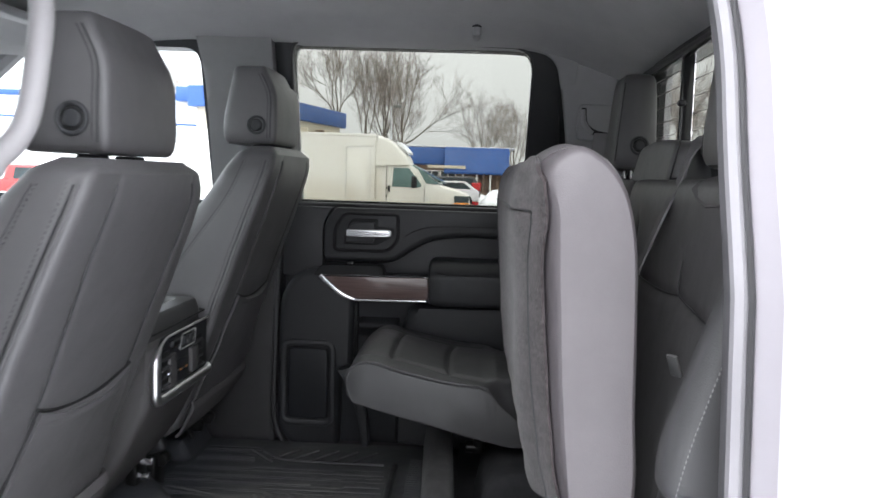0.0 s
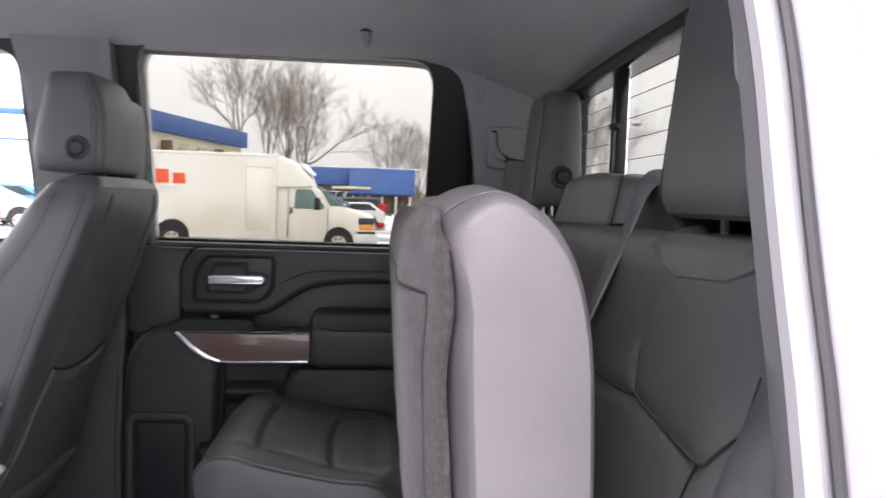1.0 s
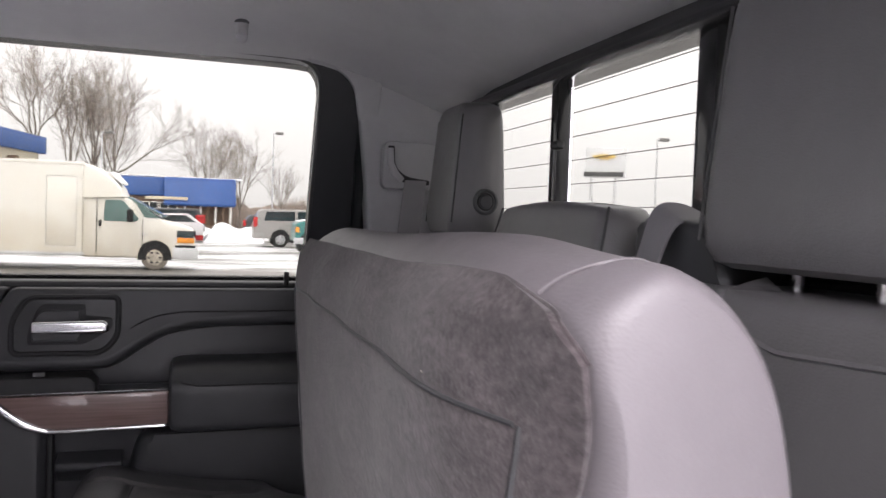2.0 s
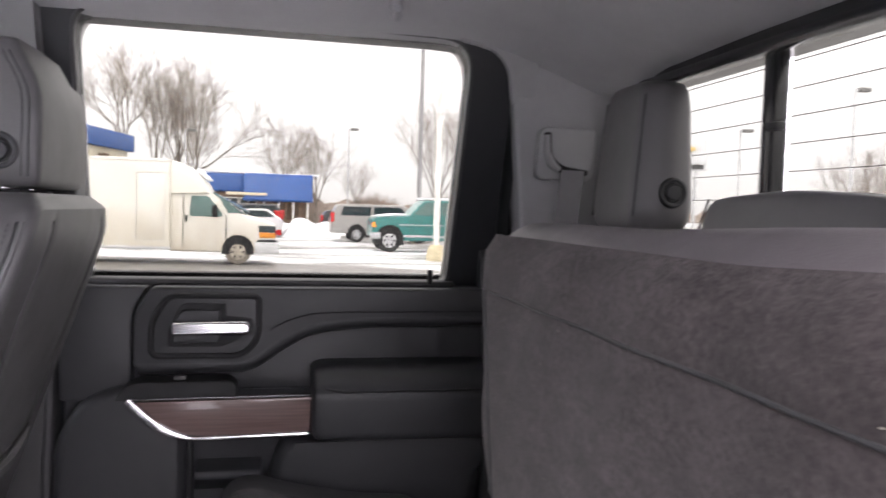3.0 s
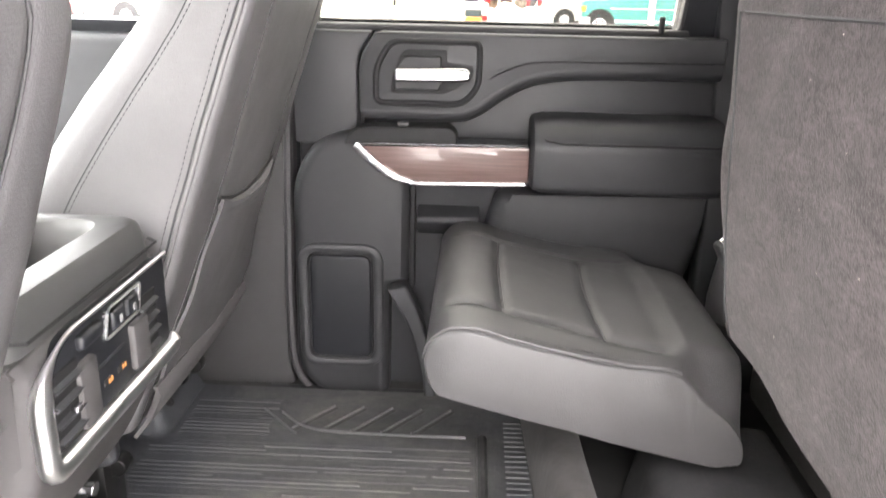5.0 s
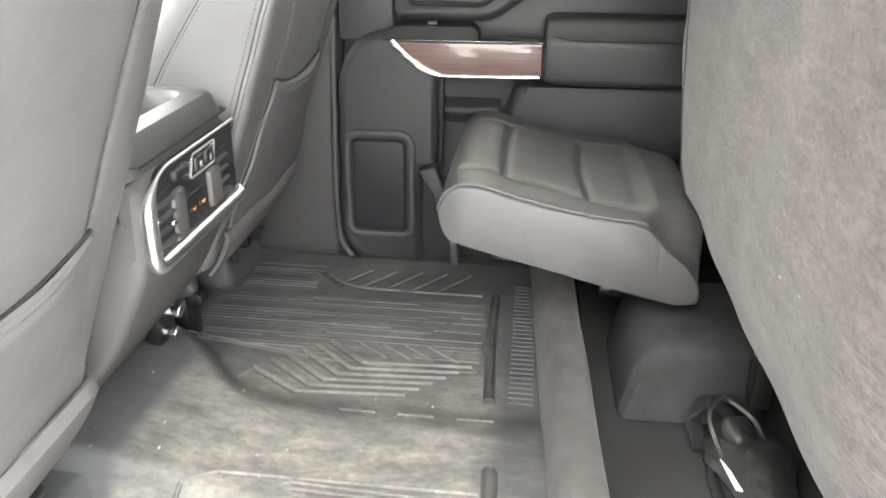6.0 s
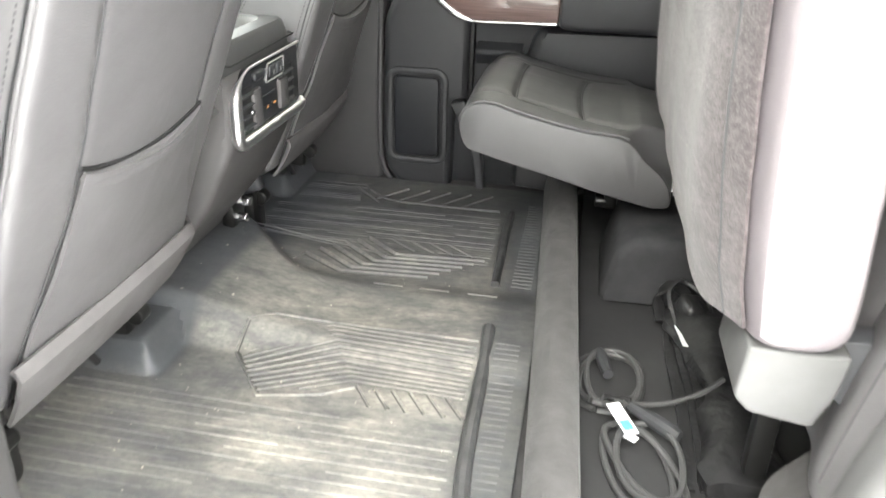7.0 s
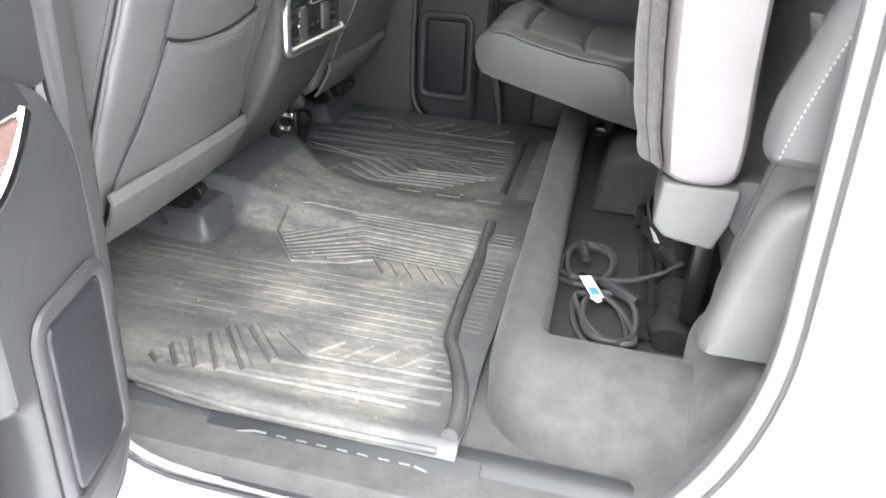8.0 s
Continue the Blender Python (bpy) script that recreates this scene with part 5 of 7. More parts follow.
seat60, cush60, face60 = backrest("bench_seat", -0.705, 0.185, "wide black leather rear backrest with stitched panels",
                                  ([(-0.262, 1.575), (-0.268, 1.545), (-0.30, 1.522), (-0.50, 1.512), (-0.72, 1.509), (-0.80, 1.53), (-0.90, 1.575), (-0.97, 1.60)],
                                   [(-0.72, 1.509), (-0.66, 1.46), (-0.64, 1.36), (-0.64, 1.14)], [(-0.30, 1.522), (-0.10, 1.515), (0.25, 1.515), (0.50, 1.53), (0.56, 1.62)], [(0.62, 1.14), (0.62, 1.36), (0.56, 1.50)]))
flap60 = [(-0.26, 1.688), (-0.33, 1.672), (-0.45, 1.662), (-0.69, 1.668), (-0.77, 1.678), (-0.84, 1.688)]
part("flap", thicken(sheet(lambda u, v: tuple(Vector(face60(*[p + (q - p) * (u * 5 - min(4, int(u * 5))) for p, q in zip(flap60[min(4, int(u * 5))], flap60[min(4, int(u * 5)) + 1])])) + Vector((-0.0005 + 0.06 * v, 0, 0.026 * v ** 0.5))), [i / 20 for i in range(21)], [i / 6 for i in range(7)]), 0.003), LEATHER, seat60, "leather flap round the headrest posts")
part("seam", tube([face60(-0.865, 1.12 + 0.04 * i) for i in range(13)], 0.0010, 6), SEAM, cush60)
part("stitching", stitches([face60(-0.885, 1.33 + 0.0105 * i) for i in range(27)], 0.0105, 0.005), STITCH, cush60, "pale stitching")
part("side_cover", prism(rounded([(0.578, 1.085), (0.588, 1.14), (0.60, 1.21), (0.625, 1.285), (0.67, 1.31), (0.735, 1.315), (0.76, 1.25), (0.73, 1.085)], [0.02, 0.05, 0.05, 0.03, 0.03, 0.02, 0.03, 0.02], 5), "y", -0.755, -0.69, 0.022, 5), LIGHT_GREY, seat60, "pale grey rounded plastic side cover")
part("side_pad", prism(rounded([(0.60, 1.335), (0.600, 1.39), (0.625, 1.47), (0.655, 1.56), (0.69, 1.64), (0.80, 1.64), (0.80, 1.33)], [0.025, 0.03, 0.05, 0.06, 0.04, 0.02, 0.02], 6), "y", -0.765, -0.70, 0.026, 6), CLEAN_LEATHER, seat60, "padded black leather side bolster")
part("stitching", stitches([(0.607 + 0.085 * smooth(z, 1.28, 1.68), -0.7655, z) for z in [1.35 + 0.01 * i for i in range(28)]], 0.0065, 0.0036, 0.0009), STITCH, seat60, "pale stitching")
backrest("bench_seat", 0.195, 0.705, "narrow black leather rear backrest beside the door",
         ([(-0.62, 1.12), (-0.62, 1.40), (-0.55, 1.66)], [(0.62, 1.12), (0.62, 1.40), (0.55, 1.66)], [(-0.60, 1.50), (0.60, 1.50)]))


def rear_headrest(yc, half, z0, z1, fx, bx, label, button, posts, front=0.74, arch=0.0):
    """A pad whose sides splay from a narrower front face, with piped front edges."""
    rings = []
    for t, g in ((0.0, 0.72), (0.02, 0.86), (0.07, 0.95), (0.15, 0.99), (0.25, 1.0), (0.35, 1.0), (0.5, 1.0), (0.65, 1.0), (0.78, 1.0), (0.87, 0.985), (0.94, 0.95), (0.978, 0.87), (1.0, 0.70)):
        z = z0 + (z1 - z0) * t
        f, b = fx + 0.022 * t, bx - 0.010 * t
        w, c = half - 0.014 * t, (fx + bx) / 2 + 0.006 * t
        d = 0.45 * (b - f)
        pts = rounded([(f, -w * front), (f + d, -w), (b, -w * 0.88), (b, w * 0.88), (f + d, w), (f, w * front)], [0.012, 0.03, 0.03, 0.03, 0.03, 0.012], 5)
        rings.append([(c + (x - c) * g, yc + y * g, z - arch * t * (y / half) ** 2) for x, y in resample(pts, 96)])
    h = thing("rear_headrest", label, "headrest", ((fx + bx) / 2, yc, z0), group="rear headrests")
    p = part("pad", loft(rings), LEATHER, h)
    for sd in (-1, 1):
        part("seam", tube([(fx + 0.0045 + 0.022 * t, yc + sd * (half - 0.014 * t) * (front + 0.015), z0 + (z1 - z0) * t) for t in (0.09, 0.2, 0.4, 0.6, 0.8, 0.90)], 0.0017, 6), SEAM, p)
    if button:
        bxx, by, bz = (fx + bx) / 2 + 0.004, yc - half + 0.001, z0 + 0.060
        part("button_ring", tube([(bxx + 0.0205 * math.cos(a), by - 0.001, bz + 0.0205 * math.sin(a)) for a in [2 * math.pi * i / 24 for i in range(24)]], 0.0036, 8, True), PLASTIC, p)
        part("button_gap", tube([(bxx + 0.0142 * math.cos(a), by - 0.0012, bz + 0.0142 * math.sin(a)) for a in [2 * math.pi * i / 24 for i in range(24)]], 0.0018, 6, True), GROOVE, p)
        part("button", spun((bxx, by - 0.001, bz), 0.0125, 0.008, "y", 24, 0.003), PLASTIC, p, "round headrest release button")
    for sd in (-1, 1) if posts else ():
        part("post", tube([((fx + bx) / 2, yc + sd * posts, z0 - 0.06), ((fx + bx) / 2, yc + sd * posts, z0 + 0.03)], 0.0062, 10), CHROME, h, "chrome headrest post")
        part("post_collar", box(((fx + bx) / 2, yc + sd * posts, z0 - 0.030), (0.045, 0.045, 0.016), 0.006, 3), PLASTIC, h)
    return h


rear_headrest(0.450, 0.105, 1.728, 1.968, 0.722, 0.835, "tall black leather rear headrest with release button", True, 0.044)
rear_headrest(-0.440, 0.127, 1.720, 1.985, 0.738, 0.850, "tall black leather rear headrest on chrome posts", True, 0.044, 0.93)
rear_headrest(0.038, 0.19, 1.695, 1.785, 0.735, 0.838, "low wide black leather middle headrest", False, 0.07, 0.92, 0.009)

# ---- passenger side cushion, folded down ----
CU = [(0.108, 1.158), (0.097, 1.175), (0.091, 1.205), (0.097, 1.228), (0.112, 1.244), (0.135, 1.252), (0.165, 1.250), (0.205, 1.238), (0.274, 1.222), (0.348, 1.209), (0.418, 1.202), (0.440, 1.187), (0.462, 1.163),
      (0.500, 1.130), (0.520, 1.098), (0.521, 1.068), (0.500, 1.060), (0.437, 1.072), (0.36, 1.090), (0.282, 1.111), (0.205, 1.130), (0.140, 1.148)]
CY0, CY1 = 0.178, 0.712


def cush_top(x, y):
    z = lerp_table([(0.091, 1.205), (0.097, 1.228), (0.112, 1.244), (0.135, 1.252), (0.165, 1.250), (0.205, 1.238), (0.274, 1.222), (0.348, 1.209), (0.418, 1.202), (0.462, 1.163)], x)
    t = (y - CY0) / (CY1 - CY0)
    return (x, y, z + 0.014 * math.sin(math.pi * min(1, max(0, t))) ** 0.7 - 0.008 * smooth(y, 0.45, 0.70))


def cushion_rings():
    out = resample([(p.x, p.z) for p in spline([(x, 0, z) for x, z in CU + [CU[0]]], 8)][:-1], 230)
    cx, cz = 0.30, 1.155
    rings = []
    rows = [(0.0, 0.93), (0.0015, 0.965), (0.004, 0.985), (0.008, 0.996), (0.013, 1.0)] + [(0.013 + 0.0065 * i, 1.0) for i in range(1, 79)] + [(0.525, 0.996), (0.529, 0.985), (0.5325, 0.965), (0.534, 0.93)]
    for d, g in rows:
        y = CY0 + d
        t = d / (CY1 - CY0)
        puff = 0.014 * math.sin(math.pi * t) ** 0.7 - 0.008 * smooth(y, 0.45, 0.70)
        ring = []
        for x, z in out:
            up = smooth(z - (1.205 - 0.23 * (x - 0.09)), 0.0, 0.03)
            # the rear edge stands up behind the pinched corner
            back = smooth(x, 0.41, 0.44) * smooth(z - (1.30 - 0.45 * (x - 0.09)), -0.035, 0.005) * smooth(y, 0.185, 0.26) * (1 - 0.5 * smooth(y, 0.56, 0.70))
            rise = back * max(0.0, 1.208 - 0.16 * (x - 0.42) - z)
            ring.append((cx + (x - cx) * (1 - (1 - g) * 0.3) + 0.012 * back, y, cz + (z - cz) * g + puff * up + rise))
        rings.append(ring)
    return rings


cush = thing("seat_cushion", "black leather rear seat cushion folded down for sitting", "seat cushion", (0.3, 0.45, 1.06), group="rear seat cushions")
cush_seams = [[cush_top(0.196 - 0.004 * math.sin(i * 0.35), 0.270 + 0.034 * i) for i in range(10)], [cush_top(0.338 - 0.010 * math.sin(i * 0.35), 0.245 + 0.034 * i) for i in range(10)],
              [cush_top(0.125 + 0.032 * i, 0.262 - 0.03 * smooth(i, 4, 10)) for i in range(11)], [cush_top(0.125 + 0.032 * i, 0.585 + 0.02 * smooth(i, 6, 10)) for i in range(11)]]
cm = crease(loft(cushion_rings()), cush_seams, 0.0055, 0.008)
# the rear corner is pinched where the cover is gathered
crease(cm, [[(0.425, CY0, 1.20), (0.432, CY0, 1.165), (0.47, CY0, 1.10), (0.51, CY0, 1.06)]], 0.006, 0.010)
cb = part("cushion", cm, CLEAN_LEATHER, cush)
for line in cush_seams[:2]:
    part("seam", tube([(x, y, z - 0.0042) for x, y, z in line], 0.0013, 6), SEAM, cb)
rim = [p for p in cushion_rings()[3] if p[0] < 0.43 and p[2] > 1.205 - 0.18 * max(0, p[0] - 0.12)]
rim.sort(key=lambda p: p[0] + (0.0 if p[2] > 1.235 or p[0] > 0.12 else p[2] - 1.24))
part("piping", tube([(x, y - 0.001, z + 0.001) for x, y, z in rim], 0.0028, 8), CLEAN_LEATHER, cb, "raised leather piping")
part("stitching", stitches([cush_top(0.14 + 0.03 * i, CY0 + 0.020) for i in range(10)], 0.007, 0.004), SEAM, cb, "dark stitching")
part("bracket", box((0.415, 0.36, 1.03), (0.03, 0.03, 0.09), 0.006), BLACK_METAL, cush)
part("bracket_bolt", spun((0.395, 0.36, 1.0), 0.016, 0.03, "x", 10, 0.003), BLACK_METAL, cush)

# ---- driver side cushion, folded up against the backrest ----
FU = [(0.487, 1.262), (0.472, 1.32), (0.460, 1.42), (0.453, 1.52), (0.448, 1.60), (0.446, 1.665), (0.454, 1.705), (0.482, 1.730), (0.512, 1.738), (0.545, 1.722), (0.572, 1.685), (0.588, 1.62), (0.594, 1.52), (0.598, 1.40), (0.604, 1.30), (0.594, 1.262), (0.55, 1.253)]
fold = thing("seat_cushion", "rear seat cushion folded upright showing its grey fabric underside", "seat cushion", (0.53, -0.2, 1.25), group="rear seat cushions")


def round_in(y):
    """How far the fabric side curves back towards the open door."""
    return 0.034 * (1 - smooth(y, -0.64, -0.46)) ** 1.6


def crown(y):
    """How much the top edge swells behind the open door."""
    return 0.0085 * smooth(y, -0.60, -0.46) * (1 - smooth(y, -0.42, -0.10))


def upright_rings(outline, y0, y1):
    rings = []
    cx, cz = 0.527, 1.48
    so = [(p.x, p.z) for p in spline([(x, 0, z) for x, z in outline + [outline[0]]], 4)][:-1]
    for d, g in ((0.0, 0.885), (0.003, 0.93), (0.009, 0.967), (0.020, 0.99), (0.042, 1.0)):
        rings.append([(cx + (x - cx) * g, y0 + d, cz + (z - cz) * (1 - (1 - g) * 0.42)) for x, z in so])
    for t in (0.07, 0.09, 0.11, 0.13, 0.155, 0.18, 0.21, 0.24, 0.28, 0.32, 0.38, 0.45, 0.52, 0.6, 0.75, 0.88):
        rings.append([(x, y0 + (y1 - y0) * t, z) for x, z in so])
    for d, g in ((0.042, 1.0), (0.020, 0.99), (0.009, 0.967), (0.003, 0.93), (0.0, 0.885)):
        rings.append([(cx + (x - cx) * g, y1 - d, cz + (z - cz) * (1 - (1 - g) * 0.42)) for x, z in so])
    return [[(x + round_in(y) * smooth(0.54 - x, 0.0, 0.07) * (1 - 0.8 * smooth(z, 1.64, 1.735)), y, z + crown(y) * smooth(z, 1.70, 1.735)) for x, y, z in r] for r in rings]


fb = part("cushion", loft(upright_rings(FU, -0.632, 0.205)), WORN_LEATHER, fold, "dusty, scuffed leather cover")
FRONT = [(1.262, 0.487), (1.32, 0.472), (1.42, 0.460), (1.52, 0.453), (1.60, 0.448), (1.665, 0.446), (1.705, 0.454), (1.730, 0.478)]


def under(u, v, out=0.008):
    """The fabric side: u runs along the cushion, v from its foot to its top edge."""
    y = -0.627 + 0.827 * u + 0.017 * (1 - u) ** 3 * (1 - smooth(v, 0.70, 0.95))
    top = 1.719 + 0.005 * smooth(-y, 0.33, 0.50) - 0.155 * max(0.0, -0.535 - y) - 0.019 * max(0.0, (-0.60 - y) / 0.027) ** 2
    foot = 1.268 - 0.020 * smooth(y, -0.62, -0.50) * (1 - smooth(y, -0.15, 0.12))
    z = foot + (1.652 - foot) * v / 0.862 if v < 0.862 else 1.652 + (top - 1.652) * (v - 0.862) / 0.138
    edge = min((y + 0.632), (0.205 - y))
    x = lerp_table(FRONT, z) - out * (0.6 + 0.4 * smooth(edge, 0.0, 0.04) + 0.35 * smooth(z, 1.69, 1.71)) + round_in(y) * (1 - 0.8 * smooth(z, 1.64, 1.735)) + 0.004 * (1 - smooth(edge, 0.0, 0.03)) - 0.0015 * math.sin(y * 31 + z * 17) + 0.005 * math.sin(z * 24 + 1) * smooth(y, 0.165, 0.20)
    return (x, y, z)


ALONG = [(i / 60) ** 1.35 for i in range(61)]
fabric = part("underside_fabric", thicken(sheet(under, ALONG, [i / 24 for i in range(25)]), 0.004), FLOCK, fold, "worn grey flocked fabric underside")
part("fabric_seam", tube([under(u, 0.862, 0.0122) for u in ALONG if 0.055 < u < 0.955], 0.0017, 6), SEAM, fabric)
part("fabric_hem", tube([under(u, 1.0, 0.007) for u in ALONG], 0.0014, 6), FLOCK, fabric)
part("fabric_seam", tube([under(0.953 - 0.004 * math.sin(i * 0.4), i / 24 * 0.862, 0.0122) for i in range(25)], 0.0020, 6), SEAM, fabric)
part("fabric_hem", tube([under(1.0, i / 24, 0.007) for i in range(25)], 0.0026, 6), FLOCK, fabric)
part("fabric_seam", tube([under(0.05, i / 24 * 0.862, 0.0118) for i in range(25)], 0.0022, 6), SEAM, fabric)
rnd = random.Random(41)
lint = bmesh.new()
for _ in range(14):
    k = rnd.uniform(0.0004, 0.0009)
    at = under(rnd.uniform(0.06, 0.95), rnd.uniform(0.15, 0.97), 0.0125)
    bmesh.ops.create_icosphere(lint, subdivisions=1, radius=1.0, matrix=Matrix.Translation(at) @ Euler((0, rnd.uniform(-0.6, 0.6), 0)).to_matrix().to_4x4() @ Matrix.Diagonal((k * 0.5, k * rnd.uniform(1.0, 3.2), k * 0.7, 1)))
tagged(part("lint", lint, SALTY, fabric), "pale specks of lint", kind="stuff")
# piping round the leather end, lying on the skin
ends = upright_rings(FU, -0.632, 0.205)[4]
part("piping", tube([(x + 0.001, y, z + 0.001) for x, y, z in ends if x > 0.545 and z > 1.29], 0.0018, 8), WORN_PIPING, fb, "pale rubbed leather piping")
part("welt", tube(spline([(0.468, -0.572, 1.7185), (0.476, -0.575, 1.7255), (0.485, -0.580, 1.7308), (0.497, -0.587, 1.7356), (0.515, -0.590, 1.7375), (0.532, -0.590, 1.7305), (0.546, -0.590, 1.7215)], 5), 0.0013, 8), WORN_LEATHER, fb, "leather welt seam")
part("hinge_cover", prism(rounded([(0.512, 1.255), (0.508, 1.195), (0.525, 1.178), (0.588, 1.168), (0.604, 1.21), (0.609, 1.255)], [0.006, 0.008, 0.006, 0.008, 0.008, 0.006], 4), "y", -0.625, -0.50, 0.005, 3), LIGHT_GREY, fold, "pale grey plastic hinge cover")
part("hinge_arm", prism(rounded([(0.60, 1.26), (0.605, 1.19), (0.66, 1.16), (0.66, 1.26)], 0.015, 4), "y", -0.60, -0.56, 0.005), PLASTIC, fold)
part("support_leg", box((0.60, 0.05, 1.12), (0.03, 0.03, 0.30), 0.006), BLACK_METAL, fold)
part("support_leg", box((0.60, -0.45, 1.09), (0.03, 0.03, 0.26), 0.006), BLACK_METAL, fold)

# ---- seat belts ----
belt = thing("seat_belt", "grey middle seat belt running down from the backrest top", "seat belt", (0.74, -0.28, 1.5), group="seat belts")
part("webbing", strap(spline([(0.815, -0.243, 1.758), (0.785, -0.243, 1.768), (0.757, -0.244, 1.760), (0.731, -0.246, 1.70), (0.700, -0.240, 1.62), (0.674, -0.195, 1.52), (0.650, -0.13, 1.40)], 5), 0.048, (0.25, 0.85, 0.45)), BELT, belt)
part("belt_guide", prism(rounded([(-0.345, 1.69), (-0.325, 1.742), (-0.30, 1.760), (-0.200, 1.768), (-0.180, 1.75), (-0.175, 1.69)], 0.015, 4), "x", 0.760, 0.845, 0.012, 3), PLASTIC, belt, "black plastic belt guide")
for sg in (1, -1):
    b = thing("seat_belt", "grey shoulder belt coming out of the rear pillar guide", "seat belt", (0.72, sg * 0.68, 1.6), group="seat belts")
    g = prism(rrect(0.668, 1.815, 0.785, 1.915, 0.018, 5), "y", 0.722, 0.745, 0.004, 3)
    h = prism(rounded([(0.676, 1.905), (0.690, 1.905), (0.694, 1.862), (0.72, 1.842), (0.772, 1.836), (0.772, 1.826), (0.712, 1.828), (0.682, 1.852)], [0.004, 0.004, 0.02, 0.02, 0.003, 0.003, 0.02, 0.02], 5), "y", 0.7185, 0.73, 0.002, 2)
    tongue = tube([(0.6815, 0.719, 1.90), (0.6835, 0.719, 1.868), (0.695, 0.718, 1.846), (0.712, 0.718, 1.834)], [0.006, 0.008, 0.009, 0.006], 8)
    for m in (g, h, tongue):
        shear_y(m, 0.20, BELT_Z - 0.05)
        if sg < 0:
            mirror_y(m)
    gd = part("belt_guide", g, GREY_TRIM, b, "grey plastic belt guide")
    part("guide_slot", h, GROOVE, gd)
    part("guide_lip", tongue, GREY_TRIM, gd)
    w = [(0.742, 0.664, 1.838), (0.735, 0.655, 1.80), (0.728, 0.662, 1.72), (0.722, 0.70, 1.60), (0.705, 0.728, 1.40), (0.69, 0.735, 1.15)]
    part("webbing", strap(spline([(x, sg * y, z) for x, y, z in w], 5), 0.047, (1, 0, 0)), BELT, b)
    part("anchor", box((0.69, sg * 0.735, 1.13), (0.06, 0.02, 0.05), 0.006), PLASTIC, b)
for (x, y, z, turn), lab in ((((0.655, -0.572, 1.446, (0, -25, 40))), "pale grey belt tongue and black buckle on the bench"), (((0.545, 0.425, 1.285, (0, -30, 10))), "black belt buckle with chrome tip beside the cushion")):
    bk = thing("belt_buckle", lab, "belt buckle", (x, y, z - 0.05), group="belt buckles")
    part("stalk", strap([(x + 0.045, y + 0.01, z - 0.10), (x + 0.02, y, z - 0.03)], 0.03, (0.2, 1, 0), 0.004), PLASTIC, bk)
    if y > 0:
        part("body", box((x, y, z), (0.020, 0.034, 0.048), 0.007, 3, turn), PLASTIC, bk)
        part("tip", box((x - 0.008, y, z + 0.024), (0.012, 0.012, 0.010), 0.003, 2, turn), CHROME, bk)
    else:
        part("tongue", box((x, y, z + 0.006), (0.006, 0.018, 0.034), 0.0025, 2, turn), LIGHT_GREY, bk, "pale grey belt tongue")

# ---- rubber floor mat ----
MAT_Z = 0.868
mat = thing("floor_mat", "dusty black ribbed rubber floor mat with chevron treads", "floor mat", (-0.1, -0.1, 0.85))


def mat_height(x, y):
    """Flat foot wells with the hump of the tunnel between them and a rolled rim."""
    t = smooth(y, -0.215, -0.15) * (1 - smooth(y - 0.16 * smooth(-x, 0.20, 0.42), 0.03, 0.13))
    rise = (0.020 + 0.075 * smooth(-x, 0.02, 0.50)) * t
    # moulded boxes over the seat mountings
    box_a = smooth(-x, 0.338, 0.372) * smooth(y, -0.318, -0.288) * (1 - smooth(y, 0.02, 0.15))
    box_b = smooth(-x, 0.400, 0.435) * smooth(y, 0.495, 0.54)
    rise = max(rise, 0.056 * box_a, 0.050 * box_b)
    rise += 0.012 * smooth(-x, 0.43, 0.52) * (1 - box_a) * (1 - box_b)
    near = y - 0.026 * smooth(-x, 0.08, 0.32)
    rise += 0.010 * smooth(-near, 0.705, 0.755) - 0.016 * smooth(-near, 0.758, 0.782)
    return MAT_Z + rise


def mat_front(y):
    """The forward edge of the mat."""
    return -0.53 + 0.34 * smooth(-y, 0.62, 0.80) ** 1.6


def mat_fn(u, v):
    y = -0.779 + (0.705 + 0.779) * v
    x0, x1 = mat_front(y), 0.288 + 0.01 * smooth(-y, 0.5, 0.75)
    x = x0 + (x1 - x0) * u
    y += 0.026 * smooth(-x, 0.08, 0.32) * smooth(-y, 0.62, 0.77)
    return (x, y, mat_height(x, y))


part("sheet", thicken(sheet(mat_fn, [i / 110 for i in range(111)], [i / 180 for i in range(181)]), 0.006), RUBBER, mat)
BARS = {}


def bar_mesh(material):
    bm = bmesh.new()
    v = [bm.verts.new(p) for p in ((-0.5, -0.5, 0), (0.5, -0.5, 0), (0.5, 0.5, 0), (-0.5, 0.5, 0), (-0.5, -0.22, 1), (0.5, -0.22, 1), (0.5, 0.22, 1), (-0.5, 0.22, 1))]
    for f in ((0, 1, 5, 4), (1, 2, 6, 5), (2, 3, 7, 6), (3, 0, 4, 7), (4, 5, 6, 7)):
        bm.faces.new([v[i] for i in f])
    me = bpy.data.meshes.new("rib")
    bmesh.ops.recalc_face_normals(bm, faces=bm.faces)
    bm.to_mesh(me)
    bm.free()
    me.materials.append(material)
    return me


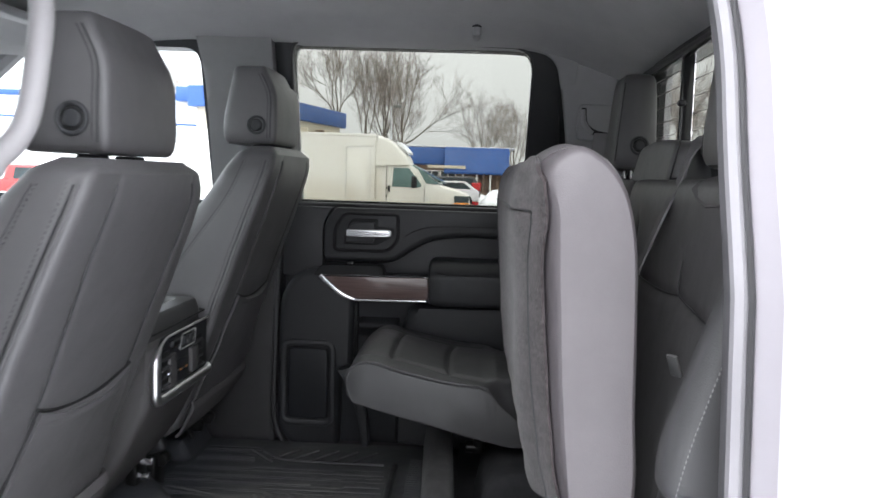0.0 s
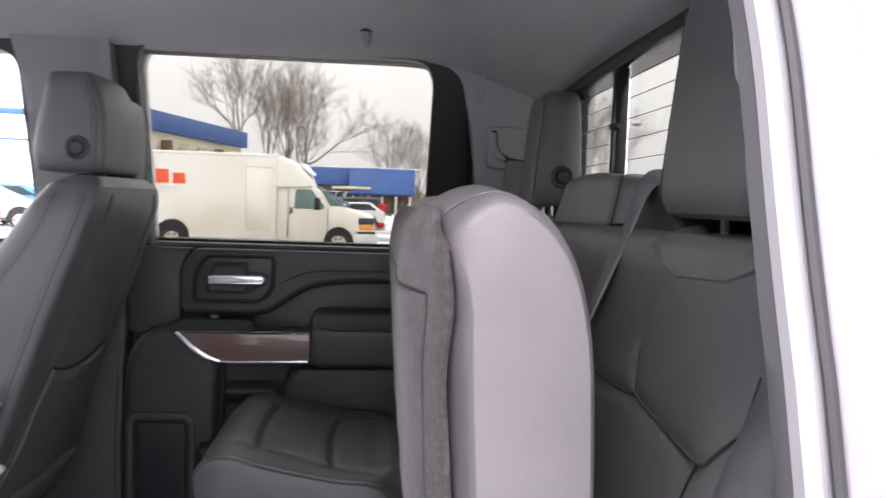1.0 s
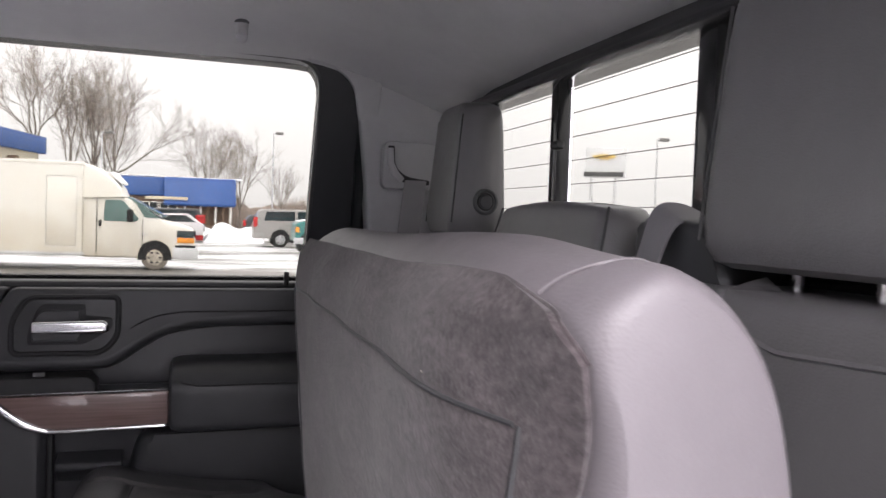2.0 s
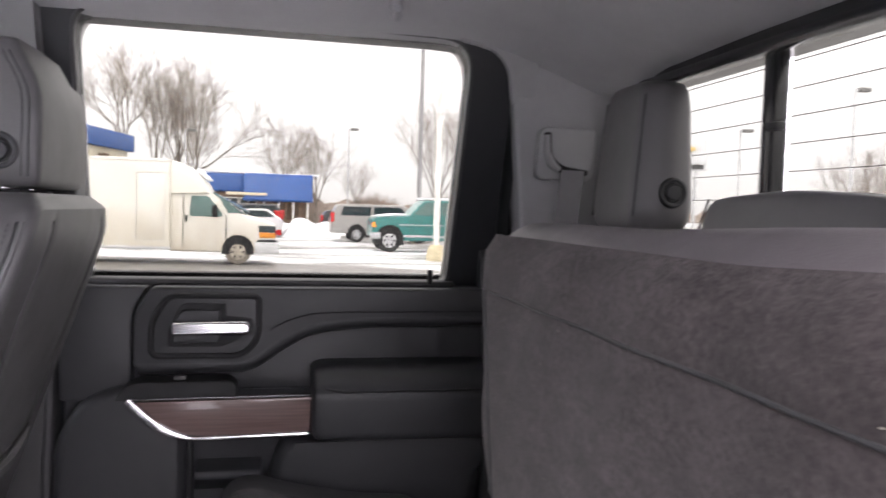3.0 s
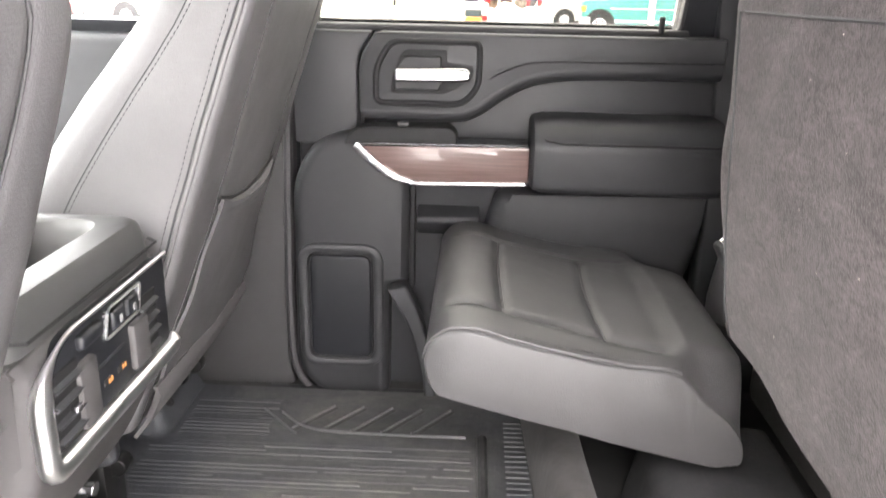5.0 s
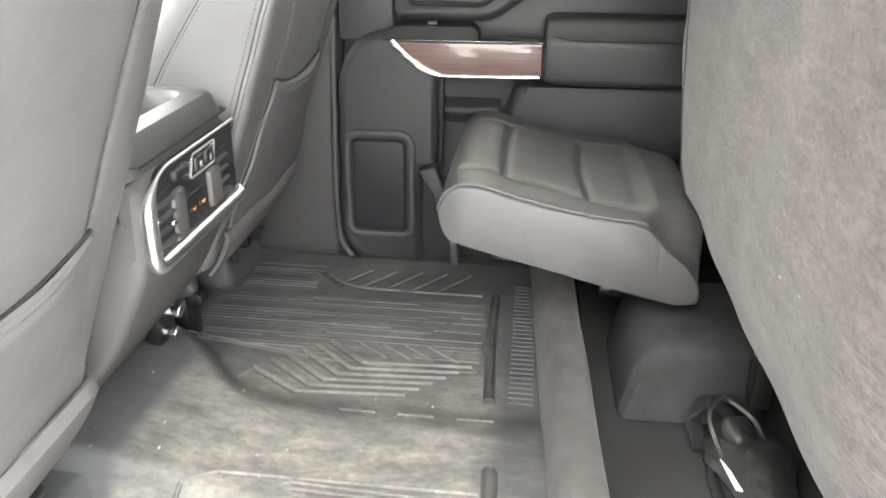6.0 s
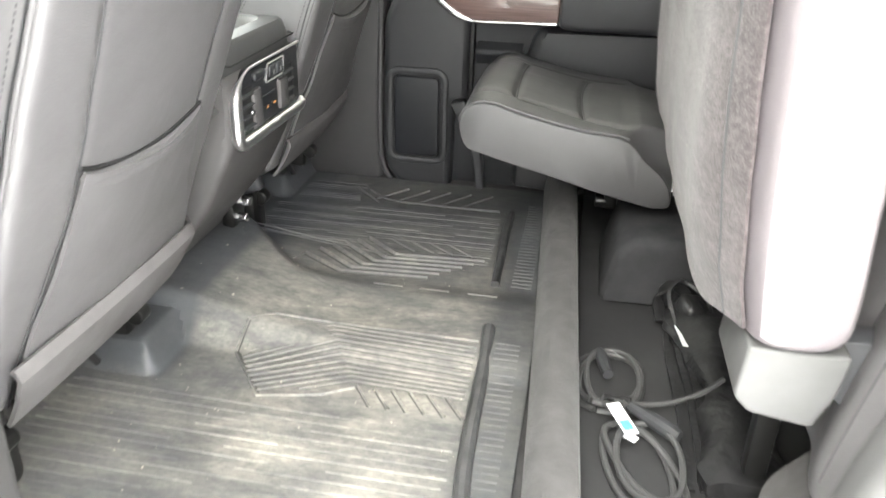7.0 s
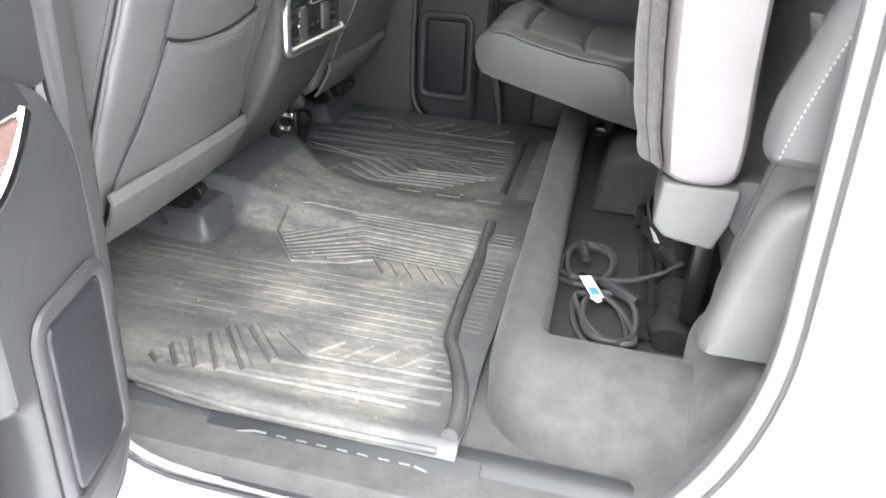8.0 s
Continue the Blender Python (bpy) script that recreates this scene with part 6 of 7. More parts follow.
def rib(x0, y0, x1, y1, w=0.003, h=0.002, name="rib", material=None):
    """A low rubber bar between two points of the mat."""
    material = material or (RUBBER if name == "tread" else RIB_RUBBER)
    if -0.33 < y0 < 0.12:
        x0 = max(x0, -0.325)
    elif y0 > 0.48:
        x0 = max(x0, -0.39)
    if material.name not in BARS:
        BARS[material.name] = bar_mesh(material)
    ob = new(name, BARS[material.name])
    ob.parent = mat
    za, zb = mat_height(x0, y0), mat_height(x1, y1)
    d = Vector((x1 - x0, y1 - y0, zb - za))
    mid = Vector(((x0 + x1) / 2, (y0 + y1) / 2, (za + zb) / 2 - 0.0005))
    ob.matrix_basis = Matrix.LocRotScale(mid - BASE[mat.name], Euler((0, -math.asin(d.z / d.length), math.atan2(d.y, d.x))), (d.length, w, h))


def shade_strip(x0, y0, x1, y1, gap, w):
    """Dark rubber strip beside a tread, painting the shade along its edge."""
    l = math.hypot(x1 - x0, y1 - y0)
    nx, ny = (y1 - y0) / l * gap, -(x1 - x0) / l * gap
    rib(x0 + nx, y0 + ny, x1 + nx, y1 + ny, w, 0.0011, "tread_shade_strip", TREAD_SHADE_RUBBER)


def band(y0, y1, x0, x1, step):
    """A field of fine ribs, worn away in places."""
    y = y0
    while y < y1:
        a = max(x0, mat_front(y) + 0.03) + random.uniform(0, 0.02)
        while a < x1 - 0.03:
            b = min(x1 - random.uniform(0, 0.008), a + random.uniform(0.14, 0.50))
            rib(a, y, b, y, random.uniform(0.0024, 0.0044), random.uniform(0.0006, 0.0021))
            a = b + random.choice((0.004, 0.012, 0.04, 0.09))
        y += step


band(-0.535, -0.345, -0.47, 0.195, 0.0205)
band(-0.345, -0.325, -0.47, -0.20, 0.0205)
band(-0.66, -0.545, -0.42, -0.22, 0.0205)
band(0.235, 0.50, -0.44, 0.165, 0.0118)
band(0.51, 0.655, -0.44, -0.22, 0.0118)


def slants(y_from, y_to, x_from, x_to, n, w):
    for i in range(n):
        x = x_from + (x_to - x_from) * i / (n - 1)
        rib(x, y_from, x + 0.035, y_to, w, 0.004, "tread")
        shade_strip(x, y_from, x + 0.035, y_to, 0.005, 0.004)


def patch_edge(x):
    """The near edge of the bent-rib patch on the hump side."""
    return -0.22 - 1.11 * (x + 0.24) if x < -0.15 else -0.32 + 0.38 * (x + 0.15)


for i in range(11):
    f = i / 10
    y, knee = -0.122 - 0.128 * f, -0.085 + 0.075 * f
    rib(knee, y, 0.188, y - 0.010, 0.004, 0.0032, "tread")
    shade_strip(knee, y, 0.188, y - 0.010, 0.0042, 0.0022)
    back = 0.0
    while back < 0.15 and y - 0.52 * back > patch_edge(knee - back) + 0.006 and knee - back > -0.215 + 0.5 * max(0.0, y - 0.52 * back + 0.15):
        back += 0.01
    if back > 0.02:
        rib(knee - back, y - 0.52 * back, knee, y, 0.004, 0.0032, "tread")
        shade_strip(knee - back, y - 0.52 * back, knee, y, 0.0042, 0.0026)
slants(-0.262, -0.312, 0.005, 0.16, 6, 0.006)
# bent treads beside the door
TOPS = [(-0.229, -0.684), (-0.211, -0.652), (-0.190, -0.628), (-0.168, -0.604), (-0.148, -0.579), (-0.115, -0.562), (-0.060, -0.558)]
KNEES = [(-0.203, -0.706), (-0.168, -0.704), (-0.140, -0.697), (-0.105, -0.692), (-0.066, -0.680), (-0.034, -0.646), (0.010, -0.612)]
ENDS = [None, None, None, (0.20, -0.690), (0.249, -0.668), (0.238, -0.632), (0.232, -0.607)]
for i, ((xa, ya), (xk, yk), end) in enumerate(zip(TOPS, KNEES, ENDS)):
    rib(xa, ya, xk, yk, 0.019, 0.006, "tread", RUBBER)
    shade_strip(xa, ya, xk, yk, 0.0108, 0.0042)
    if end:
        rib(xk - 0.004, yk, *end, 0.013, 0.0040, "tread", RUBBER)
        shade_strip(xk - 0.004, yk, *end, 0.008, 0.0032)
for i in range(5):
    rib(0.016 + 0.048 * i, -0.606 + 0.001 * i, 0.052 + 0.050 * i, -0.562 + 0.006 * i, 0.006, 0.004, "tread")
for i in range(7):
    rib(0.19, -0.50 - 0.022 * i, 0.225 + 0.008 * i, -0.50 - 0.022 * i, 0.005, 0.003)
# bent treads of the far foot well
for i in range(6):
    f = i / 5
    xa, ya, xk, yk = -0.25 + 0.12 * f, 0.20 + 0.11 * f ** 0.8, -0.15 + 0.10 * f, 0.135 + 0.105 * f
    rib(xa, ya, xk, yk, 0.012, 0.007, "tread")
    shade_strip(xa, ya, xk, yk, 0.009, 0.007)
    rib(xk - 0.003, yk, 0.04 + 0.11 * f, yk + 0.012, 0.008, 0.005, "tread")
    shade_strip(xk - 0.003, yk, 0.04 + 0.11 * f, yk + 0.012, 0.006, 0.004)
for i in range(4):
    rib(-0.075 + 0.046 * i, 0.312, -0.015 + 0.046 * i, 0.265, 0.005, 0.003, "tread")
rib(-0.27, 0.165, -0.25, 0.20, 0.004, 0.004, "tread")
rib(-0.25, 0.615, -0.17, 0.53, 0.005, 0.004, "tread")
for i in range(5):
    rib(-0.185 + 0.058 * i, 0.545, -0.115 + 0.058 * i, 0.637, 0.008, 0.004, "tread")
    shade_strip(-0.185 + 0.058 * i, 0.545, -0.115 + 0.058 * i, 0.637, 0.009, 0.007)
y = -0.46
while y < 0.60:
    if not -0.10 < y < 0.14:
        rib(0.222, y, 0.265, y, 0.003, 0.002)
    y += 0.016
for i in range(3):
    rib(-0.06 + 0.10 * i, 0.075, 0.0 + 0.10 * i, 0.075, 0.004, 0.003)
def bead(pts, r, material=RUBBER):
    part("bead", tube(spline([(x, y, mat_height(x, y) + 0.004) for x, y in pts], 6), r, 10), material, mat, "rolled rubber edge bead")


bead([(0.202, -0.065), (0.207, -0.20), (0.212, -0.38), (0.222, -0.50), (0.243, -0.55), (0.268, -0.62), (0.282, -0.69), (0.283, -0.752)], 0.0125, WORN_RUBBER)
bead([(0.180, 0.53), (0.182, 0.35), (0.188, 0.14)], 0.010, WORN_RUBBER)
bead([(-0.30, -0.744), (-0.22, -0.757), (-0.12, -0.770), (0.0, -0.776), (0.27, -0.774)], 0.005)
outline = [(0.188, -0.110), (-0.10, -0.116), (-0.19, -0.134), (-0.232, -0.165), (-0.240, -0.212), (-0.152, -0.325), (-0.05, -0.300), (0.0, -0.268)]
for p, q in zip(outline, outline[1:]):
    rib(*p, *q, 0.005, 0.004, "tread")
    shade_strip(*q, *p, 0.0045, 0.003)
bead([(-0.21, 0.60), (-0.14, 0.545), (0.0, 0.535), (0.15, 0.535)], 0.003)

# ---- carpeted storage bin under the rear seat ----
bin_ = thing("storage_bin", "open carpeted storage bin under the raised rear cushion", "storage bin", (0.5, 0, 0.85))


def wall_line(near_x, far_x, near_y, r):
    """The plan of one level of the front wall: along the cab, round the corner and out to the bench foot."""
    c = (near_x, near_y)
    along = [(far_x + (near_x - far_x) * (i / 24), 0.735 + (near_y + r - 0.735) * (i / 24)) for i in range(25)]
    turn = [(c[0] + r - r * math.cos(a), c[1] + r - r * math.sin(a)) for a in [math.pi / 2 * i / 10 for i in range(1, 10)]]
    return along + turn + [(c[0] + r + (0.62 - c[0] - r) * (i / 10), near_y - 0.004 * i / 10) for i in range(11)]


LEVELS = [(0.310, 0.250, -0.732, 0.14, 0.83), (0.308, 0.252, -0.726, 0.14, 0.88), (0.306, 0.258, -0.712, 0.13, 0.915), (0.308, 0.265, -0.690, 0.115, 0.944), (0.316, 0.275, -0.660, 0.095, 0.964),
          (0.330, 0.288, -0.628, 0.070, 0.975), (0.348, 0.302, -0.602, 0.050, 0.977), (0.364, 0.316, -0.586, 0.035, 0.973), (0.376, 0.328, -0.574, 0.026, 0.962), (0.381, 0.335, -0.568, 0.022, 0.94), (0.386, 0.342, -0.560, 0.020, 0.865)]
lines = [[(x, y, z + 0.003 * math.sin(31 * x + 19 * y) * (0.9 < z < 0.97)) for x, y in wall_line(nx, fx, ny, r)] for nx, fx, ny, r, z in LEVELS]
front_wall = bmesh.new()
grid = [[front_wall.verts.new(p) for p in line] for line in lines]
for a, b in zip(grid, grid[1:]):
    for i in range(len(a) - 1):
        front_wall.faces.new((a[i], a[i + 1], b[i + 1], b[i]))
part("front_wall", thicken(front_wall, 0.004), CARPET, bin_, "carpeted front and end wall")
part("bin_floor", box((0.62, 0.06, 0.872), (0.52, 1.36, 0.02), 0.004), CLEAN_RUBBER, bin_, "black plastic bin floor")
part("rear_wall", box((0.78, 0.06, 1.0), (0.10, 1.36, 0.26), 0.03, 3), CARPET, bin_)
part("end_block", prism(rounded([(0.60, 0.86), (0.60, 0.985), (0.66, 1.06), (0.80, 1.10), (0.80, 0.86)], 0.03, 4), "y", -0.72, -0.48, 0.02, 3), CARPET, bin_)
part("corner_carpet", prism(rounded([(0.50, 0.83), (0.60, 0.90), (0.66, 0.99), (0.80, 1.0), (0.80, 0.83)], 0.03, 4), "y", -0.80, -0.66, 0.015, 3), CARPET, bin_)
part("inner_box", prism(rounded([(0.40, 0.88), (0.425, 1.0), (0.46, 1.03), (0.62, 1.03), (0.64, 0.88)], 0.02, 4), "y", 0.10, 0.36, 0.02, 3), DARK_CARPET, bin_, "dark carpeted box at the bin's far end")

# ---- charging cord tied in a bundle ----
cord = thing("charging_cord", "grey cord coiled and tied with a white tag", "cord", (0.46, -0.25, 0.885))
cz = 0.892


def loop(cx, cy, rx, ry, turn, a0, a1, z, n=26):
    out = []
    for i in range(n + 1):
        a = radians(a0 + (a1 - a0) * i / n)
        px, py = rx * math.cos(a), ry * math.sin(a)
        c, s = math.cos(radians(turn)), math.sin(radians(turn))
        out.append((cx + px * c - py * s, cy + px * s + py * c, z + 0.004 * math.sin(3 * a)))
    return out


for k, (rx, ry, dz2, tn) in enumerate(((0.058, 0.088, 0.0, 4), (0.050, 0.080, 0.008, -6), (0.044, 0.086, 0.012, 10))):
    part("cord_loop", tube(loop(0.420 + 0.004 * k, -0.190, rx, ry, tn - 8, -100, 255, cz + dz2), 0.0050, 8), CORD, cord)
for k, (rx, ry, dz2, tn) in enumerate(((0.050, 0.090, 0.0, -10), (0.042, 0.082, 0.009, 6), (0.052, 0.078, 0.014, -20))):
    part("cord_loop", tube(loop(0.462 + 0.008 * k, -0.390, rx * 0.9, ry * 1.12, tn + 24, 80, 435, cz + dz2), 0.0050, 8), CORD, cord)
part("cord_tail", tube(spline([(0.43, -0.26, cz + 0.012), (0.50, -0.255, cz + 0.015), (0.56, -0.235, cz + 0.03), (0.60, -0.205, cz + 0.045)], 6), 0.0045, 8), CORD, cord)
part("plug", tube([(0.405, -0.115, cz + 0.012), (0.412, -0.15, cz + 0.014), (0.42, -0.19, cz + 0.015)], [0.008, 0.012, 0.009], 10), PLASTIC, cord, "black plug end")
part("socket", tube([(0.455, -0.27, cz + 0.016), (0.485, -0.30, cz + 0.018), (0.515, -0.325, cz + 0.016), (0.525, -0.333, cz + 0.016)], [0.008, 0.012, 0.013, 0.010], 10), PLASTIC, cord, "black socket end")
part("tie", tube(loop(0.432, -0.262, 0.022, 0.012, 0, 0, 360, cz + 0.014, 14), 0.005, 8), GROOVE, cord)
tag = part("paper_tag", box((0.440, -0.315, cz + 0.024), (0.024, 0.066, 0.0016), 0.0006, 1, (8, 4, 28)), TAG, cord, "white paper tag with blue print")
part("tag_print", box((0.446, -0.332, cz + 0.0258), (0.016, 0.020, 0.0008), 0, 1, (8, 4, 28)), BLUE_INK, tag)
part("tag_bar", box((0.452, -0.358, cz + 0.0245), (0.016, 0.018, 0.0012), 0, 1, (8, 4, 60)), TAG, tag)

# ---- black tool bag and straps ----
bag = thing("tool_bag", "long black vinyl tool bag lying in the bin", "tool bag", (0.59, -0.2, 0.885))
rings = []
for i in range(15):
    t = i / 14
    y = -0.44 + 0.50 * t
    r = 0.040 + 0.012 * math.sin(t * 9) + 0.006 * math.sin(t * 23)
    cx = 0.60 + 0.012 * math.sin(t * 5)
    rings.append([(cx + r * 1.2 * math.cos(a) * (1 + 0.08 * math.sin(5 * a + i)), y, 0.905 + 0.65 * r * math.sin(a) + 0.004 * math.sin(3 * a + i)) for a in [2 * math.pi * k / 18 for k in range(18)]])
part("sleeve", loft(rings), BAG, bag)
for k in range(4):
    part("strap", strap(spline([(0.535 + 0.017 * k, -0.43, 0.895), (0.53 + 0.017 * k, -0.25, 0.905 + 0.01 * (k % 2)), (0.525 + 0.018 * k, -0.05, 0.90), (0.54 + 0.015 * k, 0.06, 0.92)], 5), 0.010, (1, 0, 0), 0.002), BAG, bag)
part("handle_strap", strap(spline([(0.52, 0.02, 0.90), (0.515, 0.06, 0.925), (0.535, 0.085, 0.945), (0.565, 0.075, 0.935), (0.58, 0.03, 0.91)], 8), 0.022, (0.4, 1, 0.5), 0.003), BAG, bag)
part("handle_strap", strap(spline([(0.545, -0.02, 0.92), (0.53, 0.03, 0.955), (0.555, 0.07, 0.965), (0.60, 0.05, 0.945), (0.615, 0.0, 0.92)], 8), 0.020, (0.3, 1, -0.4), 0.003), BAG, bag)
part("label", box((0.552, -0.055, 0.918), (0.018, 0.06, 0.0016), 0, 1, (5, 15, 12)), TAG, bag, "small white label")
part("clasp", box((0.57, 0.02, 0.935), (0.05, 0.05, 0.04), 0.012, 3, (20, 15, 30)), BAG, bag)

# ---- coat hook and roof fittings ----
hook = thing("coat_hook", "small grey plastic coat hook on the headliner", "coat hook", (0.37, 0.565, 2.07))
hzz = roof_z(0.37, 0.565)
# dark base, its colour standing for the shade round the pale hook
part("base", spun((0.37, 0.565, hzz - 0.006), 0.016, 0.014, "z", 20, 0.005), PLASTIC, hook)
part("hook", tube([(0.37, 0.565, hzz - 0.01), (0.37, 0.563, hzz - 0.03), (0.37, 0.548, hzz - 0.042), (0.37, 0.534, hzz - 0.034)], [0.013, 0.012, 0.011, 0.008], 10), GREY_TRIM, hook)
dome = thing("dome_light", "unlit overhead lamp panel in the headliner", "ceiling light", (0.40, 0.12, 2.15))
part("bezel", box((0.40, 0.12, roof_z(0.40, 0.12) - 0.006), (0.20, 0.26, 0.016), 0.007, 3), GREY_TRIM, dome)
part("lens", box((0.40, 0.12, roof_z(0.40, 0.12) - 0.014), (0.12, 0.16, 0.008), 0.003, 2), LIGHT_GREY, dome)

# ---- crumbs of grit on the mat ----
rnd = random.Random(77)
grit = bmesh.new()
for _ in range(90):
    x, y = rnd.uniform(-0.38, 0.2), min(0.5, max(-0.74, rnd.gauss(-0.25, 0.28)))
    k = rnd.uniform(0.0006, 0.0014)
    m = Matrix.Translation((x, y, mat_height(x, y) + 0.002)) @ Euler((rnd.uniform(0, 3), rnd.uniform(0, 3), rnd.uniform(0, 3))).to_matrix().to_4x4() @ Matrix.Diagonal((k * rnd.uniform(1, 2.4), k, k * 0.7, 1))
    bmesh.ops.create_icosphere(grit, subdivisions=1, radius=1.0, matrix=m)
solo("grit", grit, SALTY, "scattered pale crumbs of road grit on the rubber mat", "grit", kind="stuff")

# ---- outside: vehicles ----
def wheel(name, x, y, r, parent, hub, depth=0.24):
    w = part(name, spun((x, y, r), r, depth, "y", 32, 0.04), SALTY_TYRE if hub is SALTY else TYRE, parent)
    part("rim", spun((x, y - depth / 2 + 0.0, r), r * 0.62, 0.03, "y", 28, 0.012), hub, w)
    part("hub", spun((x, y - depth / 2 - 0.02, r), r * 0.2, 0.04, "y", 16, 0.01), hub, w)
    for k in range(6):
        a = 2 * math.pi * k / 6
        part("rim_hole", spun((x + r * 0.42 * math.cos(a), y - depth / 2 - 0.013, r + r * 0.42 * math.sin(a)), r * 0.1, 0.012, "y", 10), GROOVE, w)
    return w


def arch(x, y, r, parent):
    pts = [(x + r * math.cos(a), r * 0.92 + r * math.sin(a)) for a in [math.pi * i / 16 for i in range(17)]]
    part("wheel_arch", prism(pts + [(x - r, 0.3), (x + r, 0.3)], "y", y - 0.012, y + 0.3), GROOVE, parent)


def vehicle(name, label, category, y, width, outline, panes, wheels, r, colour, hub=RIM, group="parked cars", extras=(), glassy=DARK_GLASS, bevel=0.07):
    xs = [p[0] for p in outline]
    v = thing(name, label, category, (sum(xs) / len(xs), y + width / 2, 0.0), group=group)
    body = part("body", prism(rounded(outline, 0.10, 3), "y", y, y + width, bevel, 3), colour, v)
    for pts in panes:
        part("window", prism(rounded(pts, 0.05, 3), "y", y - 0.012, y + 0.05, 0.004, 1), glassy, body)
    for x in wheels:
        arch(x, y, r * 1.22, v)
        wheel("wheel", x, y + 0.12, r, v, hub)
        wheel("wheel", x, y + width - 0.1, r, v, hub)
    for nm, (x0, z0, x1, z1), m in extras:
        part(nm, box(((x0 + x1) / 2, y - 0.005, (z0 + z1) / 2), (x1 - x0, 0.05, z1 - z0), 0.015), m, v)
    return v


VY = 22.6
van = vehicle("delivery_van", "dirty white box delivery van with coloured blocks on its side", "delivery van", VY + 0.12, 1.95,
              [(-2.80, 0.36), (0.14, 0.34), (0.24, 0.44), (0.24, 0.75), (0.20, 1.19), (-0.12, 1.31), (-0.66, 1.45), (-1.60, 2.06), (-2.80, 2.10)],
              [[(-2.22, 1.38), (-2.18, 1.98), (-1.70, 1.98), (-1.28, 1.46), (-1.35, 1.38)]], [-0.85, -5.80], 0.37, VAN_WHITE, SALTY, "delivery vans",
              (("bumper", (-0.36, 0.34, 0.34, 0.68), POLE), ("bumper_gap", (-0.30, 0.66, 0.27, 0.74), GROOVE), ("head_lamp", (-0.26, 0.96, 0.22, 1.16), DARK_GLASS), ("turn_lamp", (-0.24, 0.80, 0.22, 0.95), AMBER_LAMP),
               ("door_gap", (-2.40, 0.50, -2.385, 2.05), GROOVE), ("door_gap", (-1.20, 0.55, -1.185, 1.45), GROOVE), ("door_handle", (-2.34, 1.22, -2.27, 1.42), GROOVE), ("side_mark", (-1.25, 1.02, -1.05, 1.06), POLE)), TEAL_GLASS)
part("side_screen", prism([(-1.46, 2.05), (-1.14, 1.51), (-0.72, 1.50)], "y", VY + 0.10, VY + 0.16), TEAL_GLASS, van, "raked end of the windscreen")
part("windscreen", prism([(-0.60, 1.535), (-1.60, 2.055), (-1.58, 2.09), (-0.57, 1.56)], "y", VY + 0.22, VY + 1.97), TEAL_GLASS, van)
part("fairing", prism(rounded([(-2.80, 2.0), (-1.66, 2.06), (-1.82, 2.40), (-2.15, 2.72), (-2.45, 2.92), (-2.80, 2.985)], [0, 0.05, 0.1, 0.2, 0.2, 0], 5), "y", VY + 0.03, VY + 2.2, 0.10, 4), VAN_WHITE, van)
part("snow_on_fairing", prism(rounded([(-1.75, 2.42), (-2.1, 2.75), (-2.0, 2.80), (-1.70, 2.48)], 0.03, 3), "y", VY + 0.4, VY + 1.8, 0.03, 2), SNOW, van)
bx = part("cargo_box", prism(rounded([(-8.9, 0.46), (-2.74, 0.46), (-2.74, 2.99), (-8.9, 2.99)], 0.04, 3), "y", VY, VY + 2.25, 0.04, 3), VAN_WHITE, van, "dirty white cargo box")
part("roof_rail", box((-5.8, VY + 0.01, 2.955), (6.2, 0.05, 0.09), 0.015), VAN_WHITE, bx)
part("floor_rail", box((-5.8, VY + 0.01, 0.46), (6.2, 0.06, 0.08), 0.015), POLE, bx)
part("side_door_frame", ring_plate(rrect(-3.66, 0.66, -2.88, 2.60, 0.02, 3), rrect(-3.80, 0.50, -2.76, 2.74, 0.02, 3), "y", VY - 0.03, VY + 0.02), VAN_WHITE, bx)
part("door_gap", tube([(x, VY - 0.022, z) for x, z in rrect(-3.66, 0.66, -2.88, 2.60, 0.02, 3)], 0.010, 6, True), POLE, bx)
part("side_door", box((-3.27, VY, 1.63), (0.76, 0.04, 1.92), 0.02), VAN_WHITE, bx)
part("door_latch", box((-2.95, VY - 0.035, 1.5), (0.03, 0.03, 0.14), 0.008), POLE, bx)
part("mud_flap", box((-6.4, VY + 0.15, 0.35), (0.05, 0.25, 0.5), 0.01), GROOVE, van)
part("mirror", box((-1.50, VY - 0.16, 1.55), (0.16, 0.2, 0.36), 0.04, 3), GROOVE, van, "black door mirror")
arch(-5.80, VY - 0.02, 0.50, van)
wheel("wheel", -5.80, VY + 0.10, 0.37, van, SALTY)
for x0, x1, z0, z1, m in ((-6.30, -5.92, 2.02, 2.44, ORANGE_SHAPE), (-5.80, -5.44, 2.02, 2.34, ORANGE_SHAPE), (-7.7, -6.42, 2.02, 2.44, paint("purple_decal", (0.06, 0.02, 0.16), 0.5))):
    part("coloured_block", box(((x0 + x1) / 2, VY - 0.006, (z0 + z1) / 2), (x1 - x0, 0.01, z1 - z0)), m, bx)
part("grey_bar", box((-6.0, VY - 0.006, 1.90), (0.7, 0.01, 0.05)), POLE, bx)

